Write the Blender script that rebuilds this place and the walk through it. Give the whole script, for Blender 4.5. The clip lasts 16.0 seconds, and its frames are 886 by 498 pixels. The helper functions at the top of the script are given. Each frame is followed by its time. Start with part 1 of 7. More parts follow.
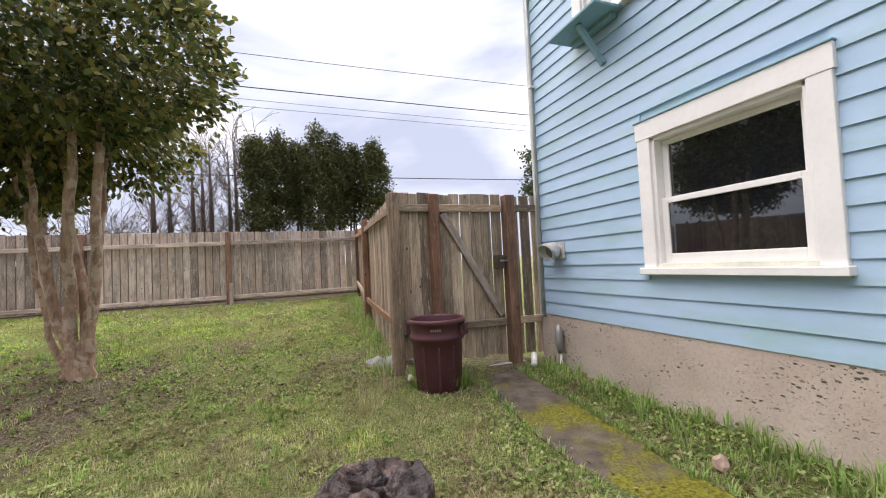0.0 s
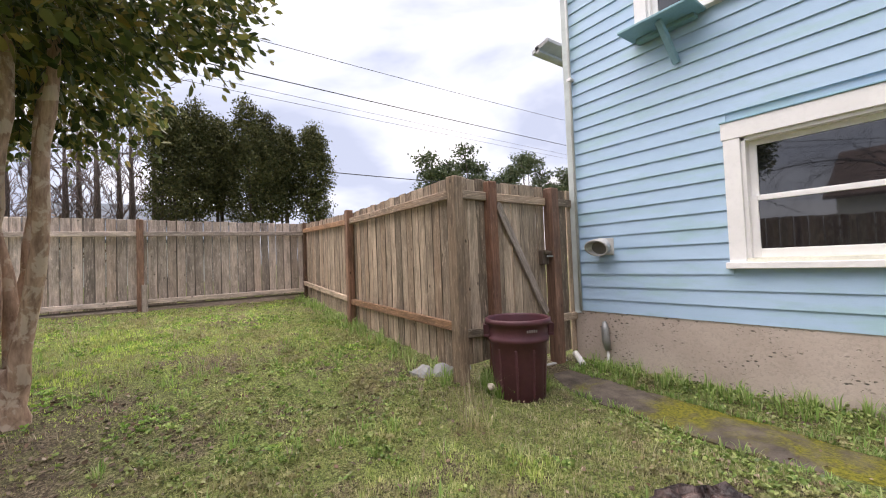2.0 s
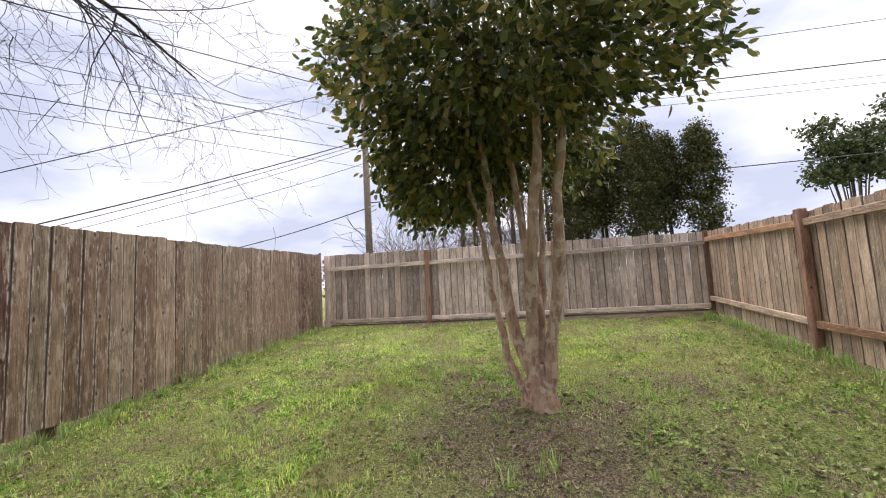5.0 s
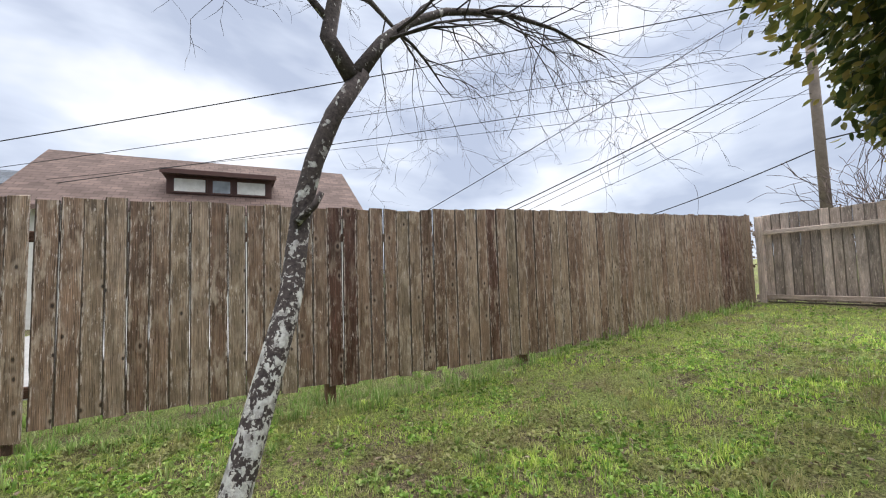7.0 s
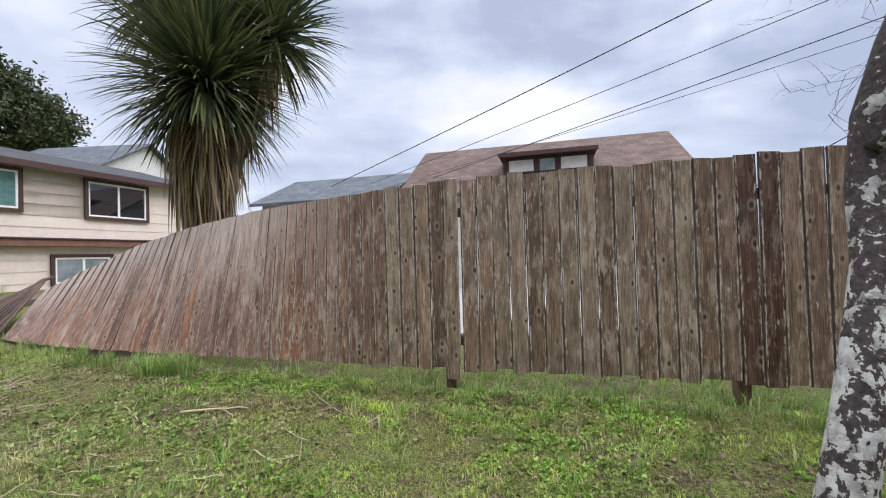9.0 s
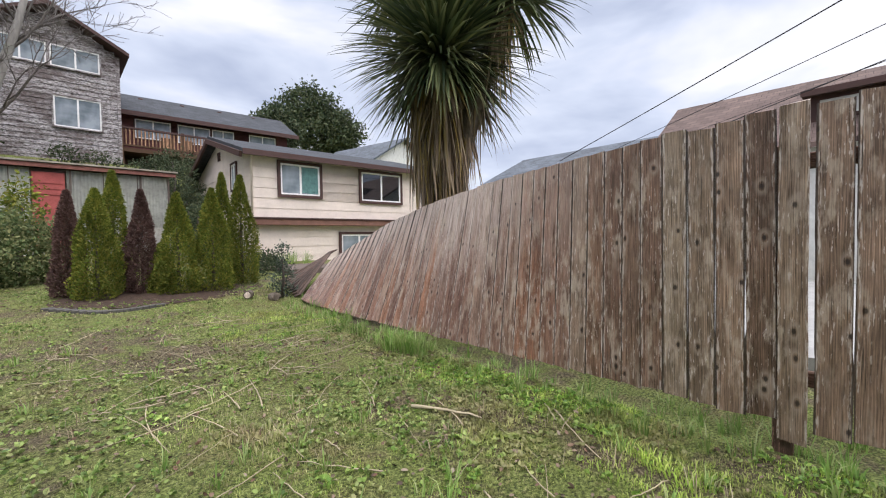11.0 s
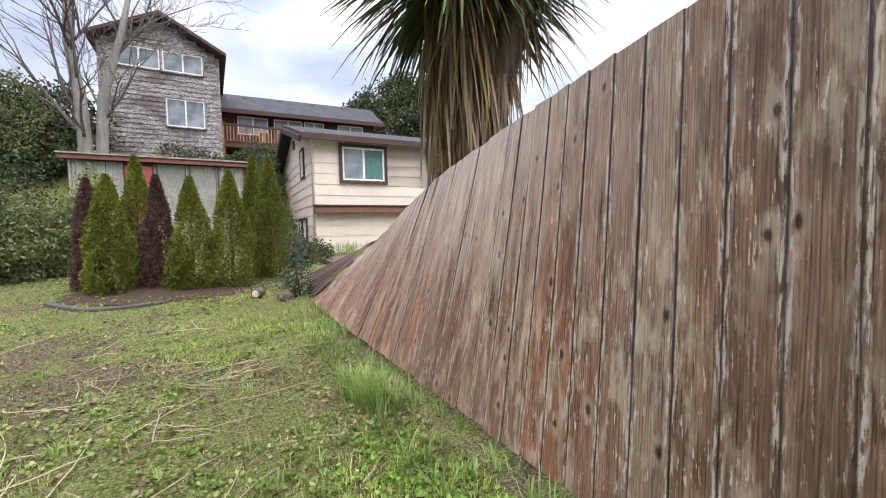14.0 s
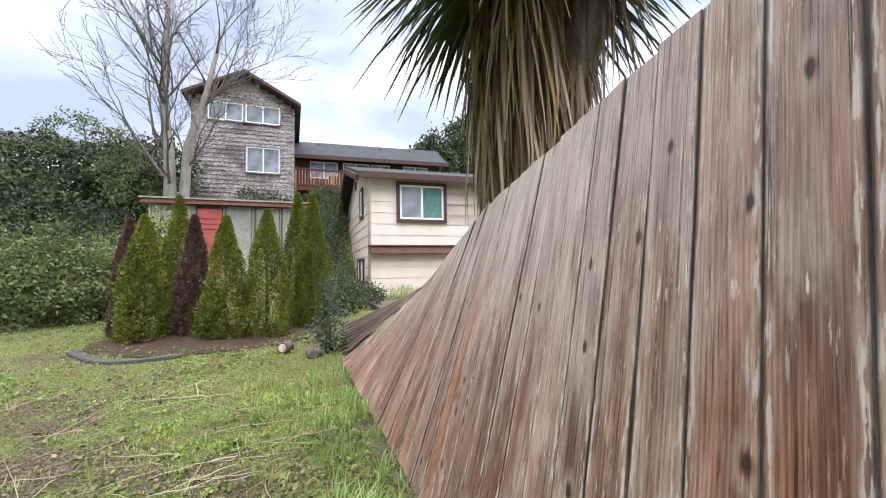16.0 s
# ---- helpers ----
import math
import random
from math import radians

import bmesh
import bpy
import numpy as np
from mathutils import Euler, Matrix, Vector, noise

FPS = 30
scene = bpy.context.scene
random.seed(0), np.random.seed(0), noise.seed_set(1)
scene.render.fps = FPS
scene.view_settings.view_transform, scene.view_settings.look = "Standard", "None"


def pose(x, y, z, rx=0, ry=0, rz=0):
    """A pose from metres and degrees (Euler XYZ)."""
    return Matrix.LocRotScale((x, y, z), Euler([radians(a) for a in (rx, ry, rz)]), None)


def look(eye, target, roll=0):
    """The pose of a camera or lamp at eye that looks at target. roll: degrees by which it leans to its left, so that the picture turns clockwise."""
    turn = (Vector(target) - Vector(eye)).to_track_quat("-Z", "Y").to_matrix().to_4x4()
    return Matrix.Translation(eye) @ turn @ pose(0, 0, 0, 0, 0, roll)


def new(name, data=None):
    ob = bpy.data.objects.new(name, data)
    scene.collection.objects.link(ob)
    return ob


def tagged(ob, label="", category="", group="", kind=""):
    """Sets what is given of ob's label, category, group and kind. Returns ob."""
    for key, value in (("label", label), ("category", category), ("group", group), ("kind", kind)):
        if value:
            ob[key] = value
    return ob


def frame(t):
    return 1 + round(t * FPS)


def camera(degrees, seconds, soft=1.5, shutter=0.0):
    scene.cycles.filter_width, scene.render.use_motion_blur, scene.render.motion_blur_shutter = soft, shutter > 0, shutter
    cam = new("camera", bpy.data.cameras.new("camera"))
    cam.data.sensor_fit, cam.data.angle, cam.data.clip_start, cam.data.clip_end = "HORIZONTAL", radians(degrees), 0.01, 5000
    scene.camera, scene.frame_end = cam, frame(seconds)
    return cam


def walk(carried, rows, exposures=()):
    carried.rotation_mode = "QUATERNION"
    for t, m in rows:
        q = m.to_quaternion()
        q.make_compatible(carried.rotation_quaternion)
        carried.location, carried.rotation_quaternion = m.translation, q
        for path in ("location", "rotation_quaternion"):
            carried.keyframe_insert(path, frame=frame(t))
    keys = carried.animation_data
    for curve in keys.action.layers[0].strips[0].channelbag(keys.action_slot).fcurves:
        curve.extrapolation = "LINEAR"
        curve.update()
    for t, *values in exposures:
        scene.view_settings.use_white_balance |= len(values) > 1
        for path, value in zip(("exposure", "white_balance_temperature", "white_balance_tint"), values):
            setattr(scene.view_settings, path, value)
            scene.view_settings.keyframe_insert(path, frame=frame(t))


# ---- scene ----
cam = camera(95.4, 16.0, 1.1)
METRES, EYE, TILT, LEAN, TURN = 7.92, 1.2, 0.0, 0.0, -19.9
ROWS = [
    (0.0, 0.0, 0.0, 0.0, 0.1, 2.18, 2.72),
    (0.5, -0.0594, 0.0213, -0.0017, -4.76, 0.95, 2.38),
    (1.0, -0.1092, 0.0489, -0.0053, -9.65, 0.7, 2.21),
    (1.5, -0.1635, 0.0752, -0.0028, -14.13, 0.99, 2.05),
    (2.0, -0.2139, 0.0909, -0.0014, -16.26, 1.9, 2.25),
    (2.5, -0.2582, 0.1078, -0.0019, -16.04, 3.04, 2.61),
    (3.0, -0.2924, 0.1074, 0.0033, -12.92, 4.46, 3.5),
    (5.5, -0.3505, 0.0785, 0.0108, 43.72, 5.7, 2.15),
    (6.0, -0.3534, 0.0779, 0.0104, 58.27, 5.29, 1.77),
    (6.5, -0.3504, 0.079, 0.0095, 71.67, 4.51, 1.58),
    (7.0, -0.3498, 0.0729, 0.0073, 83.4, 3.45, 1.63),
    (7.5, -0.3512, 0.0528, 0.0068, 94.9, 2.42, 2.09),
    (8.0, -0.3543, 0.0247, 0.0069, 104.99, 1.71, 2.44),
    (8.5, -0.3635, -0.0025, 0.0044, 115.07, 1.21, 2.2),
    (9.0, -0.3845, -0.0265, 0.0055, 124.52, 0.81, 1.6),
    (9.5, -0.3946, -0.0457, 0.0051, 133.45, 0.26, 0.86),
    (10.0, -0.4026, -0.0757, 0.0054, 142.96, -0.32, 0.64),
    (12.5, -0.5435, -0.1928, 0.006, 162.99, -2.58, 1.7),
    (13.0, -0.5763, -0.2168, 0.0084, 164.84, -2.82, 1.63),
    (13.5, -0.5984, -0.2554, 0.0041, 167.35, -2.78, 1.42),
    (14.0, -0.6174, -0.2923, 0.0034, 169.94, -2.83, 1.26),
    (14.5, -0.6344, -0.3297, 0.0032, 172.97, -2.71, 1.22),
    (15.0, -0.6403, -0.3629, 0.0041, 175.22, -0.8, 1.06),
    (15.5, -0.643, -0.3882, 0.0083, 177.36, 1.42, 0.76),
    (16.0, -0.6534, -0.4169, 0.0121, 179.46, 2.94, 0.92),
]
EXPOSURES = [(0.0, 1.52, 6600, 18), (3.0, 1.57, 6650, 19), (5.5, 1.5, 6600, 18), (7.0, 1.3, 6350, 12), (10.0, 1.15, 6100, 15), (12.5, 1.35, 6400, 15), (16.0, 1.65, 6100, 13)]
walk(cam, [(t, pose(0, 0, EYE, TILT, LEAN, TURN) @ pose(METRES * x, METRES * y, METRES * z, 90 + pitch, roll, yaw)) for t, x, y, z, yaw, pitch, roll in ROWS], EXPOSURES)

# ---- world, sun ----
world = bpy.data.worlds.new("overcast")
scene.world = world
world.use_nodes = True
wn, wl = world.node_tree.nodes, world.node_tree.links
wn.clear()
SUN_EL, SUN_AZ = 75.0, 353.0


def wnode(kind, **kw):
    n = wn.new(kind)
    for k, v in kw.items():
        n.inputs[k].default_value = v
    return n


sky = wnode("ShaderNodeTexSky")
sky.sky_type, sky.sun_disc = "NISHITA", False
sky.sun_elevation, sky.sun_rotation = radians(SUN_EL), radians(SUN_AZ)
wcoord = wnode("ShaderNodeTexCoord")
wmap = wnode("ShaderNodeMapping", Scale=(1.0, 1.0, 2.6), Location=(0.3, 1.7, 0.2))
wl.new(wcoord.outputs["Generated"], wmap.inputs["Vector"])
cloud = wnode("ShaderNodeTexNoise", Scale=2.1, Detail=5.0, Roughness=0.5, Distortion=0.25)
wl.new(wmap.outputs["Vector"], cloud.inputs["Vector"])
ramp = wnode("ShaderNodeValToRGB")
ramp.color_ramp.elements[0].position, ramp.color_ramp.elements[0].color = 0.38, (0.48, 0.54, 0.66, 1)
ramp.color_ramp.elements[1].position, ramp.color_ramp.elements[1].color = 0.62, (1.0, 1.0, 1.0, 1)
mid = ramp.color_ramp.elements.new(0.5)
mid.color = (0.70, 0.76, 0.86, 1)
wl.new(cloud.outputs["Fac"], ramp.inputs["Fac"])
skybg = wnode("ShaderNodeBackground", Strength=0.04)
wl.new(sky.outputs["Color"], skybg.inputs["Color"])
cloudbg = wnode("ShaderNodeBackground", Strength=0.5)
wl.new(ramp.outputs["Color"], cloudbg.inputs["Color"])
wmix = wnode("ShaderNodeMixShader", Fac=0.88)
wl.new(skybg.outputs[0], wmix.inputs[1])
wl.new(cloudbg.outputs[0], wmix.inputs[2])
wout = wnode("ShaderNodeOutputWorld")
wl.new(wmix.outputs[0], wout.inputs["Surface"])

sun = new("sun", bpy.data.lights.new("sun", "SUN"))
sun.data.energy, sun.data.angle, sun.data.color = 2.6, radians(100), (1.0, 0.96, 0.915)
sun.matrix_world = look((-1, 8, 30), (0, 0, 0))


# ---- materials ----
class Mat:
    """A node material with a few shorthand calls."""

    def __init__(self, name, rough=0.8, metal=0.0, spec=0.35):
        self.m = bpy.data.materials.new(name)
        self.m.use_nodes = True
        self.n, self.l = self.m.node_tree.nodes, self.m.node_tree.links
        self.p = self.n["Principled BSDF"]
        self.p.inputs["Roughness"].default_value = rough
        self.p.inputs["Metallic"].default_value = metal
        self.p.inputs["Specular IOR Level"].default_value = spec
        self.co = self.n.new("ShaderNodeTexCoord")
        self.geo = self.n.new("ShaderNodeNewGeometry")
        self.info = self.n.new("ShaderNodeObjectInfo")

    def vec(self, where="Object", scale=(1, 1, 1), vary=0.0):
        src = self.geo.outputs["Position"] if where == "World" else self.co.outputs[where]
        mp = self.n.new("ShaderNodeMapping")
        mp.inputs["Scale"].default_value = scale
        self.l.new(src, mp.inputs["Vector"])
        if vary:
            mul = self.n.new("ShaderNodeVectorMath")
            mul.operation = "MULTIPLY"
            comb = self.n.new("ShaderNodeCombineXYZ")
            for i in range(3):
                self.l.new(self.info.outputs["Random"], comb.inputs[i])
            self.l.new(comb.outputs[0], mul.inputs[0])
            mul.inputs[1].default_value = (vary, vary * 1.7, vary * 0.6)
            self.l.new(mul.outputs[0], mp.inputs["Location"])
        return mp.outputs[0]

    def noise(self, vec, scale, detail=4.0, rough=0.55, distort=0.0):
        t = self.n.new("ShaderNodeTexNoise")
        for k, v in (("Scale", scale), ("Detail", detail), ("Roughness", rough), ("Distortion", distort)):
            t.inputs[k].default_value = v
        self.l.new(vec, t.inputs["Vector"])
        return t.outputs["Fac"]

    def voronoi(self, vec, scale, feature="F1"):
        t = self.n.new("ShaderNodeTexVoronoi")
        t.feature = feature
        t.inputs["Scale"].default_value = scale
        self.l.new(vec, t.inputs["Vector"])
        return t.outputs["Distance"]

    def ramp(self, fac, *stops):
        r = self.n.new("ShaderNodeValToRGB")
        e = r.color_ramp.elements
        for i, (pos, col) in enumerate(stops):
            el = e[i] if i < 2 else e.new(pos)
            el.position = pos
            el.color = (*col, 1) if isinstance(col, tuple) else (col, col, col, 1)
        self.l.new(fac, r.inputs["Fac"])
        return r.outputs["Color"]

    def mix(self, fac, a, b, mode="MIX"):
        x = self.n.new("ShaderNodeMix")
        x.data_type, x.blend_type = "RGBA", mode
        for i, v in ((0, fac), (6, a), (7, b)):
            sock = x.inputs[i]
            if isinstance(v, (int, float)):
                sock.default_value = v if i == 0 else (v, v, v, 1)
            elif isinstance(v, tuple):
                sock.default_value = (*v, 1)
            else:
                self.l.new(v, sock)
        return x.outputs[2]

    def math(self, op, a, b=0.0):
        x = self.n.new("ShaderNodeMath")
        x.operation = op
        for sock, v in zip(x.inputs, (a, b)):
            if isinstance(v, (int, float)):
                sock.default_value = v
            else:
                self.l.new(v, sock)
        return x.outputs[0]

    def axis(self, vec, i):
        s = self.n.new("ShaderNodeSeparateXYZ")
        self.l.new(vec, s.inputs[0])
        return s.outputs[i]

    def color(self, c):
        if isinstance(c, tuple):
            self.p.inputs["Base Color"].default_value = (*c, 1)
        else:
            self.l.new(c, self.p.inputs["Base Color"])
        return self

    def rough(self, c):
        self.l.new(c, self.p.inputs["Roughness"])
        return self

    def bump(self, h, strength=0.3, dist=0.01):
        b = self.n.new("ShaderNodeBump")
        b.inputs["Strength"].default_value, b.inputs["Distance"].default_value = strength, dist
        self.l.new(h, b.inputs["Height"])
        self.l.new(b.outputs[0], self.p.inputs["Normal"])
        return self


def wood(name, dark, light, red=None, lichen=0.0, rough=0.75, half=0.07):
    """Weathered board, grain along local z; each board has its own tone."""
    m = Mat(name, rough)
    grain = m.noise(m.vec("Object", (30, 30, 1.1), 40), 3.0, 6, 0.65, 0.8)
    fine = m.noise(m.vec("Object", (130, 130, 2.5), 40), 3.0, 3, 0.6)
    blot = m.noise(m.vec("Object", (6, 6, 1.5), 40), 1.7, 5, 0.65)
    wave = m.n.new("ShaderNodeTexWave")
    wave.wave_type, wave.bands_direction = "BANDS", "X"
    for k, val in (("Scale", 14.0), ("Distortion", 5.0), ("Detail", 3.0), ("Detail Scale", 1.2)):
        wave.inputs[k].default_value = val
    m.l.new(m.vec("Object", (1.6, 1.6, 0.16), 40), wave.inputs["Vector"])
    c = m.ramp(grain, (0.28, dark), (0.64, light))
    c = m.mix(1.0, c, m.ramp(wave.outputs["Fac"], (0.0, 0.80), (1.0, 1.12)), "MULTIPLY")
    c = m.mix(1.0, c, m.ramp(m.info.outputs["Random"], (0.0, 0.55), (0.5, 0.98), (1.0, 1.5)), "MULTIPLY")
    c = m.mix(1.0, c, m.ramp(blot, (0.35, 0.62), (0.65, 1.3)), "MULTIPLY")
    if red:
        pick = m.math("FRACT", m.math("MULTIPLY", m.info.outputs["Random"], 7.31))
        f = m.math("MULTIPLY", m.ramp(pick, (0.72, 0.0), (0.97, 0.85)), m.ramp(blot, (0.35, 0.3), (0.65, 1.0)))
        c = m.mix(f, c, m.mix(1.0, m.ramp(grain, (0.36, tuple(k * 0.6 for k in red)), (0.64, tuple(k * 1.35 for k in red))), 1.0, "MULTIPLY"))
    # silvered, peeling streaks and spots
    pale = m.noise(m.vec("Object", (20, 20, 2.6), 61), 2.4, 6, 0.7)
    c = m.mix(m.math("MULTIPLY", m.ramp(pale, (0.55, 0.0), (0.66, 1.0)), 0.5), c, tuple(min(1, x * 1.5) for x in light))
    fleck = m.noise(m.vec("Object", (75, 75, 11), 33), 1.0, 4, 0.6)
    c = m.mix(m.math("MULTIPLY", m.ramp(fleck, (0.62, 0.0), (0.68, 1.0)), 0.6), c, tuple(min(1, x * 1.8) for x in light))
    # dark cracks along the grain
    c = m.mix(m.math("MULTIPLY", m.ramp(fine, (0.30, 1.0), (0.40, 0.0)), 0.6), c, tuple(d * 0.35 for d in dark))
    if lichen:
        spots = m.noise(m.vec("Object", (9, 9, 5), 23), 5.0, 6, 0.7)
        c = m.mix(m.math("MULTIPLY", m.ramp(spots, (0.53, 0.0), (0.62, 1.0)), lichen), c, (0.24, 0.24, 0.15))
    knot = m.voronoi(m.vec("Object", (7, 7, 4.2), 57), 1.0)
    c = m.mix(m.ramp(knot, (0.05, 0.9), (0.10, 0.0)), c, tuple(d * 0.3 for d in dark))
    # both edges darkened, painting in the shaded grooves between boards
    ax = m.math("ABSOLUTE", m.axis(m.vec("Object"), 0))
    edge = m.ramp(m.math("ADD", m.math("MULTIPLY", ax, 1.0 / half), m.math("MULTIPLY", m.math("SUBTRACT", blot, 0.5), 0.25)), (0.84, 0.0), (0.98, 0.95))
    c = m.mix(edge, c, tuple(d * 0.4 for d in dark))
    m.color(c).bump(m.math("ADD", m.math("MULTIPLY", grain, 0.7), fine), 0.7, 0.004)
    m.rough(m.ramp(blot, (0.35, rough - 0.12), (0.65, rough + 0.12)))
    return m.m


def long_wood(name, half=0.069):
    """Rain-darkened fence board with growth rings, knots, pale bloom and raised flecks; redder towards the fallen end."""
    m = Mat(name, 0.4)
    rnd = m.info.outputs["Random"]
    pick = [m.math("FRACT", m.math("MULTIPLY", rnd, k)) for k in (7.31, 3.77, 13.9)]
    grain = m.noise(m.vec("Object", (60, 60, 1.6), 40), 2.2, 6, 0.7, 0.6)
    fibre = m.noise(m.vec("Object", (210, 210, 3.2), 40), 2.0, 3, 0.6)
    blot = m.noise(m.vec("Object", (8, 8, 1.8), 40), 1.7, 5, 0.65)
    wave = m.n.new("ShaderNodeTexWave")
    wave.wave_type, wave.bands_direction = "BANDS", "X"
    for k, val in (("Scale", 20.0), ("Distortion", 11.0), ("Detail", 2.0), ("Detail Scale", 0.7)):
        wave.inputs[k].default_value = val
    m.l.new(m.vec("Object", (1.5, 1.5, 0.11), 40), wave.inputs["Vector"])
    ring = wave.outputs["Fac"]
    y = m.axis(m.vec("World"), 1)
    z = m.axis(m.vec("Object"), 2)
    band = m.ramp(m.math("ADD", m.math("MULTIPLY", y, -0.2), m.math("MULTIPLY", m.math("SUBTRACT", pick[2], 0.5), 0.25)), (0.02, 0.0), (0.42, 1.0))
    grey = m.ramp(m.math("MULTIPLY", y, -0.2), (0.20, 0.0), (0.56, 1.0))
    # upright boards: brown, grey-brown, olive-grey and a few dark red ones
    old = m.ramp(pick[0], (0.0, (0.125, 0.078, 0.053)), (0.3, (0.205, 0.137, 0.095)), (0.55, (0.18, 0.138, 0.095)), (0.8, (0.25, 0.182, 0.13)), (0.88, (0.10, 0.052, 0.037)), (1.0, (0.075, 0.036, 0.026)))
    red = m.ramp(pick[1], (0.0, (0.12, 0.062, 0.044)), (0.3, (0.20, 0.112, 0.080)), (0.55, (0.265, 0.125, 0.070)), (0.7, (0.17, 0.10, 0.075)), (1.0, (0.28, 0.18, 0.13)))
    c = m.mix(band, old, red)
    c = m.mix(1.0, c, m.ramp(grain, (0.33, 0.55), (0.66, 1.55)), "MULTIPLY")
    c = m.mix(1.0, c, m.ramp(ring, (0.0, 0.74), (0.6, 1.06), (1.0, 1.2)), "MULTIPLY")
    c = m.mix(1.0, c, m.ramp(blot, (0.36, 0.66), (0.64, 1.3)), "MULTIPLY")
    # silver-grey weathering plus painted sky sheen, palest on the fallen run's upper lengths
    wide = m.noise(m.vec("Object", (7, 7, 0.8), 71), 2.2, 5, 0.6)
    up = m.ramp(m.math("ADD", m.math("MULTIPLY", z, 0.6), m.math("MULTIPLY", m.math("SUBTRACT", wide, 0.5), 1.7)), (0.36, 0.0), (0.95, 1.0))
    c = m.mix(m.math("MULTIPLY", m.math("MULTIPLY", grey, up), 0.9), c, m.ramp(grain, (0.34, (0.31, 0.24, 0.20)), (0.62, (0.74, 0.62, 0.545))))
    # pale bloom in smudges
    bloom = m.noise(m.vec("Object", (13, 13, 3.6), 61), 1.3, 5, 0.62)
    field = m.ramp(m.noise(m.vec("World", (0.6, 0.9, 1.4)), 1.6, 3, 0.5), (0.40, 0.25), (0.60, 1.0))
    c = m.mix(m.math("MULTIPLY", m.math("MULTIPLY", m.ramp(bloom, (0.50, 0.0), (0.62, 0.85)), field), m.ramp(fibre, (0.35, 0.4), (0.6, 1.0))), c, (0.49, 0.40, 0.31))
    # raised pale flecks along the grain
    fleck = m.noise(m.vec("Object", (100, 100, 13), 33), 1.0, 5, 0.62)
    c = m.mix(m.math("MULTIPLY", m.ramp(fleck, (0.615, 0.0), (0.645, 0.8)), field), c, (0.66, 0.57, 0.50))
    # peeling pale edges
    ax = m.math("MULTIPLY", m.math("ABSOLUTE", m.axis(m.vec("Object"), 0)), 1.0 / half)
    rim = m.math("MULTIPLY", m.ramp(ax, (0.70, 0.0), (0.84, 1.0)), m.ramp(fleck, (0.50, 0.0), (0.55, 0.8)))
    c = m.mix(rim, c, (0.55, 0.48, 0.42))
    # open cracks along the grain
    crack = m.ramp(m.noise(m.vec("Object", (120, 120, 1.4), 19), 1.3, 3, 0.6), (0.30, 0.9), (0.37, 0.0))
    c = m.mix(crack, c, (0.03, 0.02, 0.015))
    # knots: a dark heart in a lighter ring, not in every cell
    vor = m.n.new("ShaderNodeTexVoronoi")
    vor.inputs["Scale"].default_value = 1.0
    vor.voronoi_dimensions = "2D"
    face = m.vec("Object", (8, 8, 4.6), 57)
    flat = m.n.new("ShaderNodeCombineXYZ")
    m.l.new(m.axis(face, 0), flat.inputs[0])
    m.l.new(m.axis(face, 2), flat.inputs[1])
    m.l.new(flat.outputs[0], vor.inputs["Vector"])
    some = m.ramp(m.axis(vor.outputs["Color"], 0), (0.80, 0.0), (0.83, 1.0))
    dist = m.math("ADD", vor.outputs["Distance"], m.math("MULTIPLY", m.math("SUBTRACT", grain, 0.5), 0.10))
    c = m.mix(m.math("MULTIPLY", m.ramp(dist, (0.10, 0.0), (0.15, 0.5), (0.30, 0.0)), some), c, (0.36, 0.29, 0.23))
    c = m.mix(m.math("MULTIPLY", m.ramp(dist, (0.05, 0.9), (0.10, 0.0)), some), c, (0.022, 0.015, 0.012))
    # near-black edges stand in for the shade in the gaps between boards
    edge = m.ramp(m.math("ADD", ax, m.math("MULTIPLY", m.math("SUBTRACT", blot, 0.5), 0.2)), (0.90, 0.0), (0.975, 0.9))
    c = m.mix(edge, c, (0.035, 0.024, 0.018))
    h = m.math("ADD", m.math("ADD", m.math("MULTIPLY", grain, 0.8), m.math("MULTIPLY", ring, 0.35)), m.math("SUBTRACT", fibre, crack))
    m.color(c).bump(h, 0.55, 0.004)
    m.rough(m.ramp(grain, (0.35, 0.24), (0.65, 0.46)))
    return m.m


def plain(name, col, rough=0.6, vary=0.12, scale=6.0, bump=0.0, metal=0.0, spec=0.35, where="Object"):
    m = Mat(name, rough, metal, spec)
    v = m.vec(where)
    a, b = m.noise(v, scale, 5, 0.6), m.noise(v, scale * 9, 3)
    c = m.mix(m.ramp(a, (0.3, 0.0), (0.7, 1.0)), tuple(x * (1 - vary) for x in col), tuple(min(1, x * (1 + vary)) for x in col))
    c = m.mix(m.math("MULTIPLY", m.ramp(b, (0.35, 1.0), (0.5, 0.0)), vary * 1.5), c, tuple(x * 0.6 for x in col))
    m.color(c)
    if bump:
        m.bump(b, bump, 0.01)
    return m.m


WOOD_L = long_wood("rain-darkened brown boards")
WOOD_F = wood("silvered grey boards", (0.27, 0.21, 0.175), (0.51, 0.425, 0.37), (0.36, 0.26, 0.20), 0.08, 0.8)
WOOD_S = wood("sun-bleached tan boards", (0.20, 0.145, 0.105), (0.47, 0.37, 0.275), (0.36, 0.24, 0.16), 0.03, 0.8)
WOOD_P = wood("red-brown fence posts", (0.10, 0.052, 0.034), (0.25, 0.145, 0.10), (0.25, 0.11, 0.065), 0.05, 0.75)
WOOD_R = wood("orange-brown rail", (0.20, 0.105, 0.055), (0.43, 0.25, 0.145), None, 0.0, 0.75)
CONCRETE = plain("pale slab concrete", (0.30, 0.30, 0.29), 0.9, 0.15, 3.0, 0.3)
WHITE = plain("white window paint", (0.84, 0.825, 0.81), 0.5, 0.05, 3.0, 0.05)
